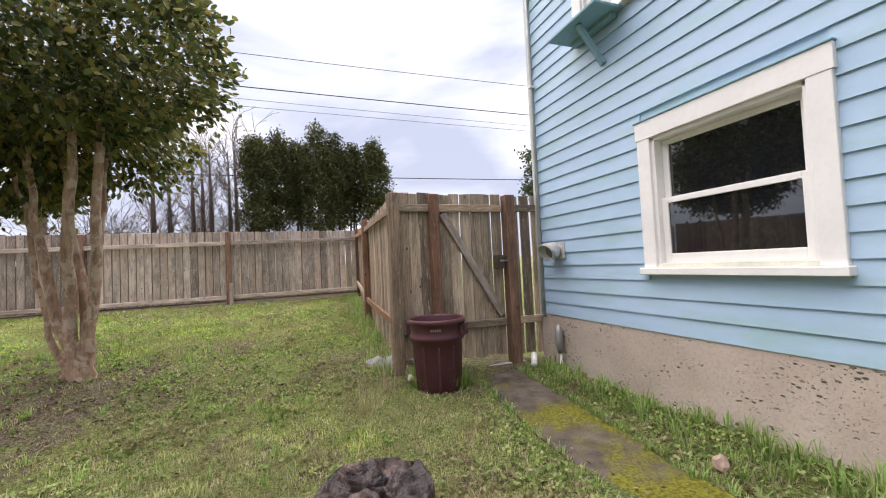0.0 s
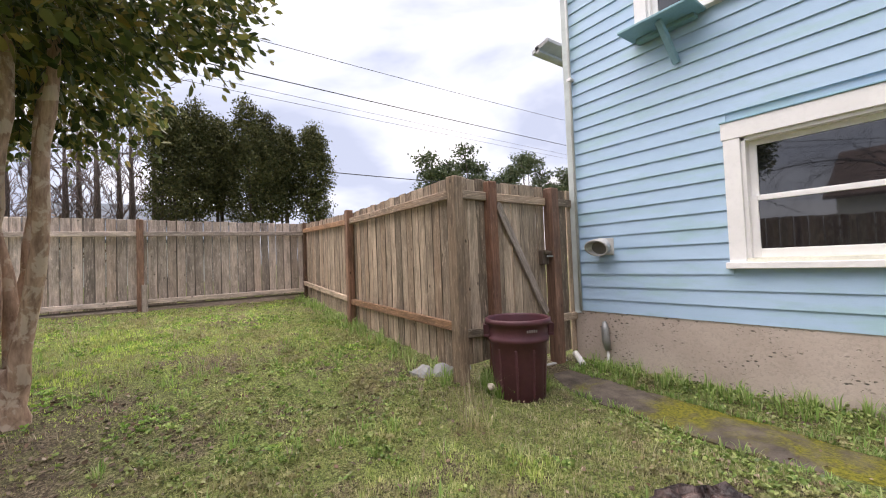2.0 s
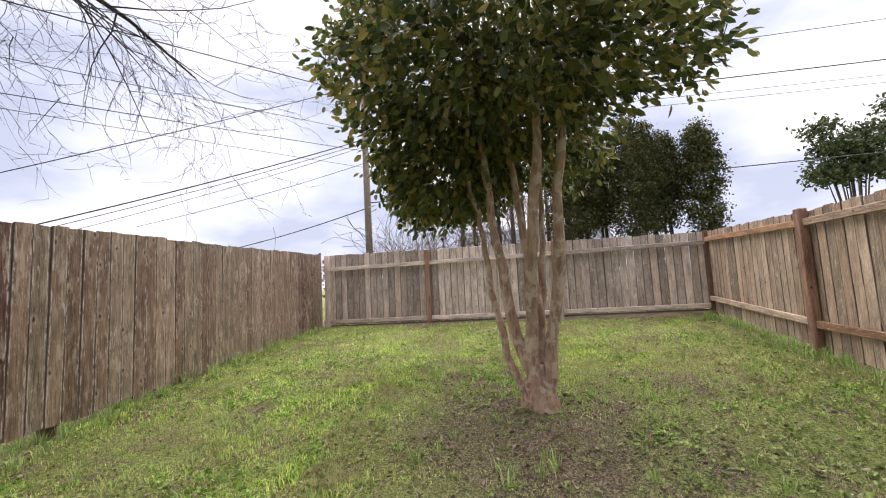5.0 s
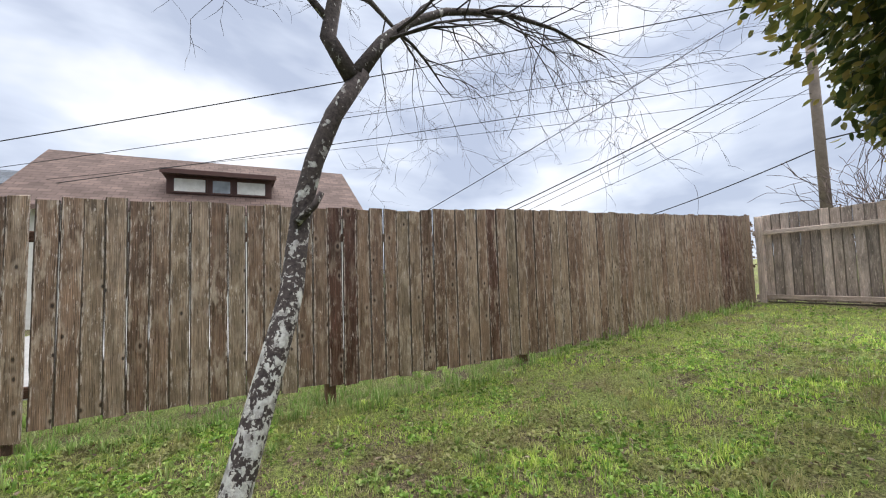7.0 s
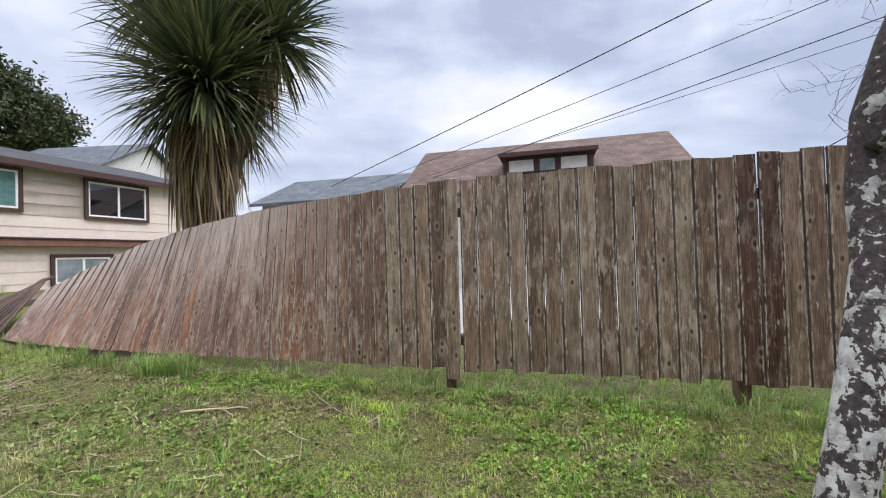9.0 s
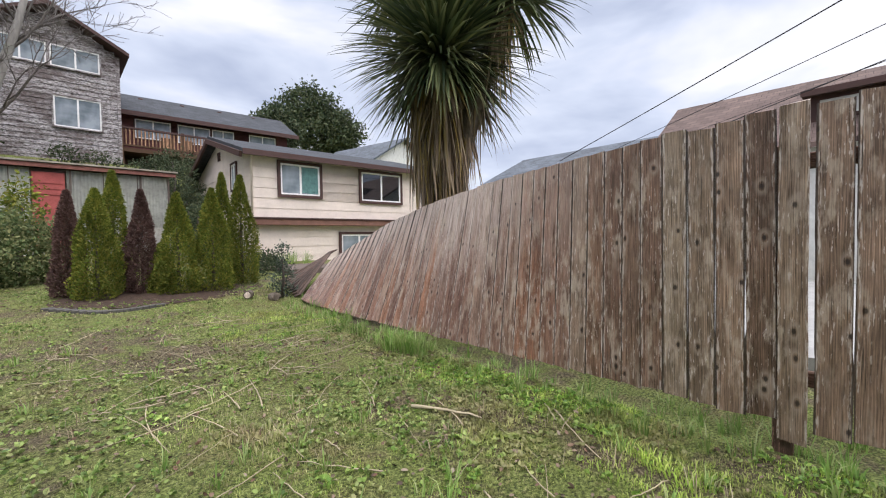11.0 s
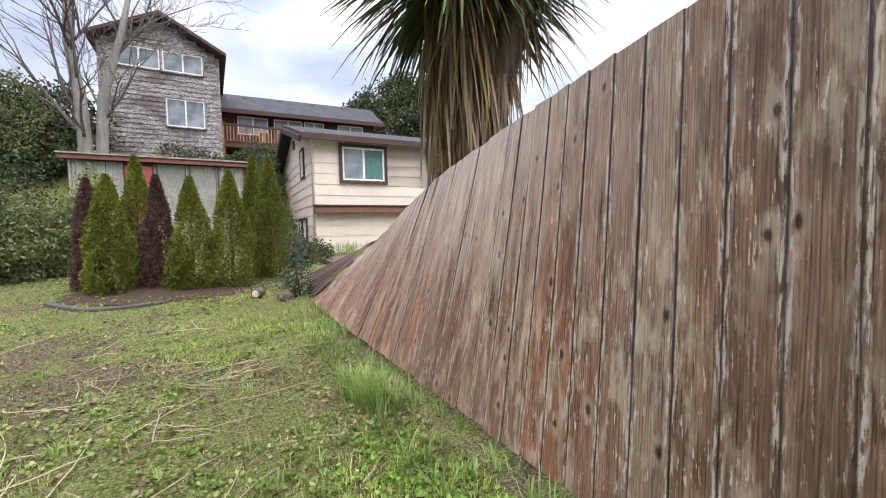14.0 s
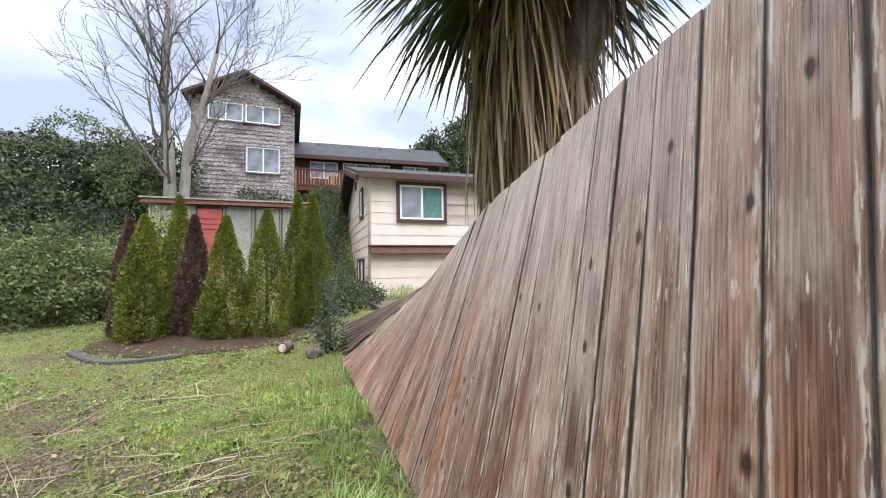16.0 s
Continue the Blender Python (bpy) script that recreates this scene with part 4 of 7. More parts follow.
# ---- things in the garden ----
def build_can():
    can = thing("rubbish_bin", "dark maroon plastic dustbin without a lid, standing in the grass", "dustbin", at=(1.25, 3.74, -0.01))
    can.scale = (1.0, 1.0, 1.08)
    plastic = plain("maroon moulded plastic", (0.095, 0.034, 0.042), 0.42, 0.18, 7, 0.05)
    prof = [(0.205, 0.0), (0.215, 0.01), (0.232, 0.30), (0.236, 0.31), (0.244, 0.46), (0.262, 0.47), (0.264, 0.50), (0.252, 0.51), (0.258, 0.60), (0.278, 0.605), (0.283, 0.625), (0.278, 0.645), (0.262, 0.647), (0.255, 0.63), (0.235, 0.40), (0.20, 0.03), (0.0, 0.025)]
    bm = bmesh.new()
    n = 40
    rings = []
    for r, z in prof[:-1]:
        rings.append([bm.verts.new((r * math.cos(2 * math.pi * k / n), r * math.sin(2 * math.pi * k / n), z)) for k in range(n)])
    for a, b in zip(rings, rings[1:]):
        for k in range(n):
            bm.faces.new((a[k], a[(k + 1) % n], b[(k + 1) % n], b[k]))
    bm.faces.new(list(reversed(rings[0])))
    bm.faces.new(rings[-1])
    part("body", bm, plastic, can, smooth=True)
    for side in (-1, 1):
        bm = boxes((-0.055, 0.055, 0, 0.05, 0.50, 0.525), (-0.055, -0.04, 0, 0.05, 0.525, 0.60), (0.04, 0.055, 0, 0.05, 0.525, 0.60), (-0.055, 0.055, 0.03, 0.05, 0.525, 0.6), bevel=0.004)
        h = part("handle", bm, plastic, can)
        h.matrix_basis = pose(0, 0, 0, 0, 0, -40 + 90 * side) @ pose(0, 0.25, 0)
    for a in range(10):
        rib = part("rib", boxes((-0.011, 0.011, -0.006, 0.005, 0.05, 0.42), bevel=0.003), plastic, can)
        rib.matrix_basis = pose(0, 0, 0, 0, 0, 36 * a + 20) @ pose(0, 0.214, 0, -3.4)
    bars = part("lettering", boxes(*[(-0.05 + 0.02 * i, -0.037 + 0.02 * i, -0.002, 0.002, 0, 0.02) for i in range(5)]), plain("worn pale print", (0.25, 0.2, 0.19), 0.7), can, "worn pale raised lettering")
    bars.matrix_basis = pose(-0.09, -0.246, 0.555, 0, 0, -20)


build_can()


def build_stump():
    ob = thing("tree_stump", "dark wet rotten tree stump cracked across the top", "stump", at=(0.30, 1.86, -0.03))
    rotten = Mat("wet rotten wood", 0.38)
    v = rotten.vec("Object")
    a, b = rotten.noise(v, 7, 5, 0.7), rotten.noise(v, 40, 4)
    c = rotten.ramp(a, (0.38, (0.012, 0.008, 0.008)), (0.5, (0.032, 0.02, 0.018)), (0.64, (0.11, 0.072, 0.062)))
    rotten.color(c).bump(rotten.math("ADD", a, rotten.math("MULTIPLY", b, 0.4)), 1.0, 0.03)
    bm = bmesh.new()
    n, k = 72, 18
    rings = []
    for j in range(k + 5):
        ring = []
        for i in range(n):
            an = 2 * math.pi * i / n
            rad = 0.262 * (1 + 0.12 * noise.noise((math.cos(an) * 1.5, math.sin(an) * 1.5, 1)) + 0.10 * noise.noise((math.cos(an) * 5, math.sin(an) * 5, 4)))
            if j < 5:
                z, rr = 0.25 * j / 4, rad * (1.06 - 0.06 * j / 4)
            else:
                rr = rad * (1 - (j - 4) / (k + 0.5))
                x, y = rr * math.cos(an), rr * math.sin(an)
                z = 0.24 + 0.06 * noise.noise((x * 7, y * 7, 2)) + 0.035 * noise.noise((x * 19, y * 19, 5)) - 0.11 * math.exp(-((x * 0.85 + y * 0.5 + 0.03 + 0.02 * noise.noise((y * 9, 0, 0))) / 0.016) ** 2) - 0.06 * math.exp(-((x * 0.4 - y * 0.9 + 0.05) / 0.014) ** 2)
            ring.append(bm.verts.new((rr * math.cos(an), rr * math.sin(an), z)))
        rings.append(ring)
    for a, b in zip(rings, rings[1:]):
        for i in range(n):
            bm.faces.new((a[i], a[(i + 1) % n], b[(i + 1) % n], b[i]))
    bm.faces.new(rings[-1])
    part("stump_wood", bm, rotten.m, ob, smooth=True)


build_stump()


def build_walk():
    """The narrow mossy concrete path along the house."""
    m = Mat("damp concrete with yellow moss", 0.85)
    v = m.vec("World")
    a, f, b = m.noise(v, 1.7, 6, 0.65, 0.5), m.noise(v, 50, 4, 0.7), m.noise(v, 5, 5, 0.6)
    conc = m.ramp(b, (0.36, (0.045, 0.036, 0.028)), (0.64, (0.13, 0.105, 0.082)))
    moss = m.ramp(f, (0.36, (0.045, 0.048, 0.003)), (0.64, (0.20, 0.185, 0.012)))
    y = m.axis(v, 1)
    k = m.ramp(m.math("ADD", a, m.math("MULTIPLY", m.math("SUBTRACT", 2.75, y), 0.10)), (0.46, 0.0), (0.60, 1.0))
    c = m.mix(k, conc, moss)
    m.color(c).bump(m.math("ADD", m.math("MULTIPLY", f, 0.6), b), 0.6, 0.015)
    path = thing("garden_path", "damp narrow concrete path overgrown with yellow moss", "path", kind="structure")
    ys = [-3.0, -1.4, 0.2, 1.3, 2.35, 3.1, 3.78, 4.16]
    for a0, a1 in zip(ys, ys[1:]):
        bm = bmesh.new()
        nseg = 8
        row = []
        for i in range(nseg + 1):
            yy = a0 + (a1 - a0) * i / nseg
            xl = 1.42 + 0.13 * max(0, yy - 1.6) + 0.03 * noise.noise((yy * 3, 1, 1))
            xr = xl + 0.56 + 0.03 * noise.noise((yy * 3, 5, 1))
            t = -0.012 + 0.012 * noise.noise((yy, 2, 2))
            row.append([bm.verts.new((xl, yy, -0.15)), bm.verts.new((xl, yy, t)), bm.verts.new((xl + 0.28, yy, t + 0.008)), bm.verts.new((xr, yy, t)), bm.verts.new((xr, yy, -0.15))])
        for p, q in zip(row, row[1:]):
            for i in range(4):
                bm.faces.new((p[i], p[i + 1], q[i + 1], q[i]))
        bm.faces.new(row[0]), bm.faces.new(list(reversed(row[-1])))
        bmesh.ops.recalc_face_normals(bm, faces=bm.faces)
        part("slab", bm, m.m, path)
    landing = tagged(part("landing_slab", boxes((1.62, 2.5, 4.17, 6.4, -0.1, 0.03), bevel=0.012), CONCRETE), "pale grey concrete slab behind the gate", "slab", kind="structure")


build_walk()


def rock(name, at, size, mat, seed, label, category="stone"):
    bm = bmesh.new()
    bmesh.ops.create_icosphere(bm, subdivisions=2, radius=1)
    for v in bm.verts:
        k = 1 + 0.35 * noise.noise(v.co * 1.3 + Vector((seed, 0, 0)))
        v.co = Vector((v.co.x * size[0], v.co.y * size[1], v.co.z * size[2])) * k
    ob = part(name, bm, mat)
    ob.location = at
    return tagged(ob, label, category)


STONE = plain("pinkish stone", (0.42, 0.30, 0.24), 0.9, 0.2, 8, 0.3)
rock("stone", (2.2, 1.66, 0.01), (0.045, 0.04, 0.05), STONE, 1, "small pinkish stone in weeds beside the path")
for i, (x, y, s) in enumerate(((0.80, 4.58, 0.14), (0.97, 4.50, 0.13), (1.2, 4.52, 0.13))):
    rock("concrete_lump", (x, y, 0.09), (s, s * 0.8, 0.11), CONCRETE, 3 + i, "broken pale concrete lump under the fence")
ball = rock("ball", (0.99, 3.83, 0.12), (0.032, 0.032, 0.032), plain("dirty cream ball", (0.5, 0.44, 0.36), 0.7), 9, "dirty cream ball beside the dustbin", "ball")


# ---- camellia ----
def build_camellia():
    rng = random.Random(11)
    tree = thing("camellia_tree", "multi-stemmed evergreen tree with tan bark and glossy leaves", "tree")
    gz = ground_z(-2.18, 5.27) - 0.03
    base = Vector((-2.18, 5.27, gz))
    specs = [  # foot, offsets at 0.32 m and 0.85 m, head offset, head height, radius
        ((0.0, -0.02), (-0.02, -0.03), (-0.06, -0.02), (0.10, -0.15), 2.9, 0.060),
        ((0.09, -0.01), (0.13, -0.02), (0.22, -0.04), (0.28, -0.10), 3.0, 0.056),
        ((-0.05, 0.01), (-0.08, 0.0), (-0.22, 0.03), (-0.36, 0.10), 3.0, 0.050),
        ((0.04, 0.04), (0.07, 0.04), (0.05, 0.06), (-0.12, 0.20), 3.0, 0.044),
        ((-0.10, 0.04), (-0.29, 0.09), (-0.38, 0.13), (-0.46, 0.24), 2.5, 0.032),
        ((0.03, 0.06), (0.06, 0.08), (0.10, 0.20), (0.15, 0.40), 2.8, 0.034),
    ]
    heads = []
    for foot, low, midp, head, hh, r in specs:
        low, midp, head = (low[0] * 0.7, low[1] * 0.7), (midp[0] * 0.9, midp[1] - 0.03), (head[0], head[1] - 0.14)
        pts = [base + Vector((*foot, -0.1)), base + Vector((foot[0] * 1.05, foot[1] * 1.05, 0.06)), base + Vector((*low, 0.32)), base + Vector((*midp, 0.85)), base + Vector(((midp[0] + head[0]) / 2, (midp[1] + head[1]) / 2, 1.5)), base + Vector((*head, hh * 0.72)), base + Vector((head[0] * 1.3, head[1] * 1.3, hh))]
        fine = []
        for a, b in zip(pts, pts[1:]):
            for k in range(3):
                fine.append(a.lerp(b, k / 3))
        fine.append(pts[-1])
        sm = [fine[0]] + [(fine[i - 1] + fine[i] * 2 + fine[i + 1]) / 4 + Vector((rng.uniform(-.024, .024), rng.uniform(-.024, .024), 0)) for i in range(1, len(fine) - 1)] + [fine[-1]]
        path = [(p, r * (1.42 - 0.9 * i / len(sm)) * rng.uniform(0.9, 1.1)) for i, p in enumerate(sm)]
        tubes("stem", [path], CAMBARK, tree, "", 12)
        heads.append((sm[-1], sm[-4]))
    tubes("root_flare", [[(base + Vector((0.02, 0, -0.15)), 0.14), (base + Vector((0.02, 0, 0.02)), 0.105), (base + Vector((0.02, 0, 0.1)), 0.085), (base + Vector((0.03, 0, 0.25)), 0.085), (base + Vector((0.03, 0, 0.42)), 0.05)]], CAMBARK, tree, "", 14)
    branches, tips = [], []
    for h, low in heads:
        for _ in range(4):
            a = rng.uniform(0, 6.28)
            grow(low.lerp(h, rng.uniform(0.6, 1)), (math.cos(a), math.sin(a), rng.uniform(0.5, 1.2)), rng.uniform(0.6, 0.95), 0.016, 2, rng, 0.28, 3, 0.62, 0.0, 5, branches, tips)
    tubes("branches", branches, TWIGBARK, tree, "", 5)
    # leaf cloud: shells of clumps in a lobed crown
    nr = np.random.default_rng(3)
    lobes = [((-2.28, 4.90, 3.95), (1.5, 1.45, 1.5), 0.98), ((-2.95, 5.75, 2.65), (0.85, 0.85, 0.72), 0.28), ((-1.4, 4.75, 3.4), (0.85, 0.8, 0.85), 0.3), ((-2.9, 4.5, 3.1), (0.7, 0.75, 0.6), 0.18), ((-2.1, 4.15, 3.0), (0.75, 0.55, 0.5), 0.15), ((-3.45, 4.9, 3.2), (0.55, 0.6, 0.6), 0.12), ((-2.2, 5.6, 3.0), (0.9, 0.8, 0.6), 0.2), ((-3.0, 6.3, 2.55), (0.75, 0.7, 0.65), 0.2), ((-1.75, 6.0, 2.75), (0.6, 0.6, 0.5), 0.12), ((-3.0, 5.5, 2.5), (0.7, 0.6, 0.5), 0.16)]
    P = []
    for c, rad, share in lobes:
        k = int(760 * share)
        d = nr.normal(size=(k, 3))
        d /= np.linalg.norm(d, axis=1)[:, None]
        rr = nr.uniform(0.35, 1.0, k) ** 0.5
        P.append(np.array(c) + d * rr[:, None] * np.array(rad))
    C = np.concatenate(P)
    pts = (C[:, None, :] + nr.normal(size=(len(C), 13, 3)) * np.array([0.085, 0.085, 0.075])).reshape(-1, 3)
    D = pts - np.array([-2.3, 4.9, 3.2])
    D /= np.linalg.norm(D, axis=1)[:, None]
    leaves("crown", pts, 0.088, CAMLEAF, 5, tree, "glossy dark green leaves, a few yellowing", 0.56, 0.45, D, 0.8)
    twigs = [[(Vector(c), 0.004), (Vector(c) + Vector((rng.uniform(-.1, .1), rng.uniform(-.1, .1), -0.12)), 0.002)] for c in C[::2]]
    tubes("twigwork", twigs, TWIGBARK, tree, "", 4)


build_camellia()


# ---- bare tree with lichen ----
def build_bare_tree():
    rng = random.Random(23)
    tree = thing("bare_tree", "leaning leafless young tree, dark bark blotched with pale lichen", "tree")
    trunk = [((-4.02, 1.36, -0.05), 0.0688), ((-4.05, 1.40, 0.2), 0.0619), ((-4.09, 1.47, 0.5), 0.0568), ((-4.15, 1.56, 0.8), 0.0542), ((-4.2, 1.62, 1.0), 0.0516), ((-4.26, 1.68, 1.2), 0.0499), ((-4.33, 1.71, 1.4), 0.0473), ((-4.35, 1.74, 1.6), 0.0456), ((-4.33, 1.79, 1.8), 0.0439), ((-4.32, 1.88, 2.03), 0.0430), ((-4.31, 2.02, 2.26), 0.0404)]
    tubes("trunk", [trunk], LICHENBARK, tree, "", 16)
    limb = [((-4.31, 1.99, 2.24), 0.044), ((-4.36, 2.14, 2.47), 0.034), ((-4.42, 2.32, 2.66), 0.028), ((-4.5, 2.6, 2.85), 0.023), ((-4.55, 3.05, 3.0), 0.018), ((-4.6, 3.55, 3.04), 0.012), ((-4.7, 4.2, 3.02), 0.006)]
    up = [((-4.31, 1.97, 2.22), 0.045), ((-4.34, 1.86, 2.42), 0.040), ((-4.37, 1.92, 2.75), 0.033), ((-4.39, 2.0, 3.2), 0.025), ((-4.54, 1.95, 3.8), 0.015), ((-4.59, 1.9, 4.4), 0.006)]
    left = [((-4.34, 1.87, 2.5), 0.020), ((-4.42, 1.72, 2.72), 0.016), ((-4.52, 1.6, 2.95), 0.011), ((-4.6, 1.52, 3.2), 0.006)]
    stub = [((-4.29, 1.70, 1.5), 0.022), ((-4.28, 1.78, 1.58), 0.016), ((-4.27, 1.81, 1.64), 0.014)]
    back = [((-4.37, 1.92, 2.7), 0.024), ((-4.79, 2.2, 3.0), 0.018), ((-5.29, 2.6, 3.15), 0.012), ((-5.79, 3.0, 3.2), 0.006)]
    for nm, p in (("limb", limb), ("limb", up), ("limb", left), ("limb", stub), ("limb", back)):
        tubes(nm, [p], LICHENBARK if nm == "limb" else TWIGBARK, tree, "", 10)
    out = []
    for path, lo, cnt, droop in ((limb, 1, 22, 0.04), (up, 2, 12, 0.0), (left, 0, 8, 0.05), (back, 0, 12, 0.02)):
        for _ in range(cnt):
            i = rng.uniform(lo, len(path) - 1.01)
            k = int(i)
            p = Vector(path[k][0]).lerp(Vector(path[k + 1][0]), i - k)
            d = (Vector(path[k + 1][0]) - Vector(path[k][0])).normalized()
            w = d * 0.7 + Vector((rng.uniform(-1, 1), rng.uniform(-0.4, 0.6), rng.uniform(-0.7, 0.5)))
            grow(p, w, rng.uniform(0.6, 1.1), max(0.004, path[k][1] * 0.32), 3, rng, 0.24, 3, 0.6, droop, 5, out, None, 0.9)
    tubes("twigwork", out, TWIGBARK, tree, "fine dark drooping twigs", 4)


build_bare_tree()


# ---- cordyline palm ----
def sword_leaves(name, centre, n, length, mat, seed, parent, label, lo=-0.9, hi=1.0, width=0.045, sag=0.5):
    rng = np.random.default_rng(seed)
    an = rng.uniform(0, 2 * math.pi, n)
    el = rng.uniform(lo, hi, n)
    L = length * rng.uniform(0.75, 1.1, n)
    c = np.array(centre) + rng.normal(size=(n, 3)) * np.array([0.04, 0.04, 0.10])
    out = np.stack([np.cos(an), np.sin(an), np.zeros(n)], 1)
    side = np.stack([-np.sin(an), np.cos(an), np.zeros(n)], 1)
    rows = []
    segs = 5
    pos = c.copy()
    for k in range(segs + 1):
        f = k / segs
        w = (width * 0.5 * (0.55 + 1.1 * f - 1.62 * f * f) * rng.uniform(0.8, 1.1, n))[:, None] if k < segs else np.full((n, 1), 0.002)
        rows.append(np.stack([pos - side * w, pos + side * w], 1))
        e = el - sag * f * f * 1.4
        pos = pos + (out * np.cos(e)[:, None] + np.array([0, 0, 1.0]) * np.sin(e)[:, None]) * (L / segs)[:, None]
    V = np.stack(rows, 1).reshape(-1, 3)
    b = np.arange(n)[:, None] * (segs + 1) * 2
    F = np.concatenate([b + np.array([[2 * k, 2 * k + 1, 2 * k + 3, 2 * k + 2]]) for k in range(segs)])
    return put(name, quick_mesh(name, V, F, mat), parent, label)


def build_palm():
    palm = thing("cabbage_palm", "tall branching cabbage palm with a skirt of dry leaves", "palm")
    tr = [((-7.6, -3.8, -0.2), 0.26), ((-7.58, -3.82, 0.8), 0.23), ((-7.55, -3.9, 1.8), 0.2), ((-7.5, -3.9, 2.5), 0.17), ((-7.42, -3.62, 3.7), 0.12)]
    tubes("trunk", [tr], PALMBARK, palm, "", 14)
    for nm, p in (("limb", [((-7.6, -3.7, 1.5), 0.16), ((-7.75, -3.52, 2.6), 0.15), ((-7.9, -3.22, 3.5), 0.13), ((-8.0, -2.95, 4.4), 0.10)]), ("limb", [((-7.6, -3.95, 2.0), 0.15), ((-7.85, -4.4, 3.4), 0.13), ((-8.0, -5.0, 5.3), 0.10)]), ("limb", [((-7.6, -3.8, 2.2), 0.13), ((-7.9, -3.7, 4.0), 0.11), ((-8.1, -3.5, 5.6), 0.09)])):
        tubes(nm, [p], PALMBARK, palm, "", 10)
    heads = [((-7.40, -3.60, 3.66), 1050, 1.38), ((-8.0, -2.95, 4.5), 480, 1.1), ((-8.0, -5.0, 5.4), 380, 1.15), ((-8.1, -3.5, 5.7), 330, 1.15), ((-8.1, -4.3, 4.3), 330, 1.1)]
    for i, (c, n, ln) in enumerate(heads):
        sword_leaves("leaf_head", c, n, ln, PALMLEAF, 40 + i, palm, "spiky rosette of green sword leaves", -0.85, 1.35, 0.06, 0.42)
        sword_leaves("dry_leaves", (c[0], c[1], c[2] - 0.25), n // 9, ln * 0.75, SKIRTLEAF, 50 + i, palm, "drooping dry straw-brown leaves", -1.5, -0.9, 0.038, 0.4)
    for k, q in enumerate(((-7.95, -3.08, 4.0), (-7.85, -3.3, 3.4), (-7.78, -3.5, 2.9))):
        sword_leaves("dry_leaves", q, 50, 0.95, SKIRTLEAF, 90 + k, palm, "", -1.56, -1.1, 0.036, 0.15)
    rng = np.random.default_rng(8)
    for z, n, rad in ((3.25, 150, 0.30), (2.95, 210, 0.33), (2.6, 210, 0.30), (2.3, 150, 0.25)):
        for k in range(8):
            a = rng.uniform(0, 6.28)
            sword_leaves("dry_leaves", (-7.52 + math.cos(a) * rad, -3.8 + math.sin(a) * rad, z), n // 6, 0.95, SKIRTLEAF, 60 + int(z * 10) + k, palm, "", -1.56, -1.3, 0.036, 0.12)


build_palm()


# ---- clipped conifers in a row ----
def build_conifer(name, x, y, h, w, mat, seed, label):
    z0 = ground_z(x, y) - 0.03
    tree = thing(name, label, "shrub", "row of columnar conifers", at=(x, y, z0))
    tubes("trunk", [[((0, 0, 0), 0.03), ((0, 0, h * 0.9), 0.008)]], DARKBARK, tree, "", 6)
    rng = np.random.default_rng(seed)
    n = 15000
    f = rng.uniform(0.02, 1, n)
    prof = np.interp(f, [0, 0.05, 0.18, 0.45, 0.75, 0.93, 1], [0.74, 0.92, 1.0, 0.84, 0.46, 0.18, 0.03])
    an = rng.uniform(0, 2 * math.pi, n)
    lump = 1 + 0.16 * np.sin(an * 3 + f * 9 + seed) + 0.10 * np.sin(an * 7 - f * 21)
    r = w * 0.5 * prof * lump * np.sqrt(rng.uniform(0.55, 1.0, n))
    P = np.stack([r * np.cos(an), r * np.sin(an), f * h], 1)
    D = np.stack([np.cos(an) * 0.55, np.sin(an) * 0.55, np.full(n, 0.55)], 1)
    leaves("foliage", P, 0.042, mat, seed + 1, tree, "", 0.36, -0.1, D, 0.6)


for i, (x, y, top, w, dead) in enumerate(((-3.86, -8.1, 2.05, 0.42, 1), (-4.16, -7.68, 2.08, 0.62, 0), (-4.42, -8.25, 2.42, 0.55, 0), (-4.72, -7.75, 2.10, 0.46, 1), (-4.95, -7.62, 1.25, 0.40, 0), (-5.15, -7.46, 2.08, 0.60, 0), (-5.66, -7.46, 2.18, 0.64, 0), (-6.28, -7.95, 2.50, 0.62, 0), (-6.06, -8.3, 2.55, 0.5, 0))):
    build_conifer("conifer", x, y, top - 0.42, w, DEADLEAF if dead else THUJALEAF, 70 + i, "dead purple-brown columnar conifer" if dead else "yellow-green columnar conifer in a planted row")


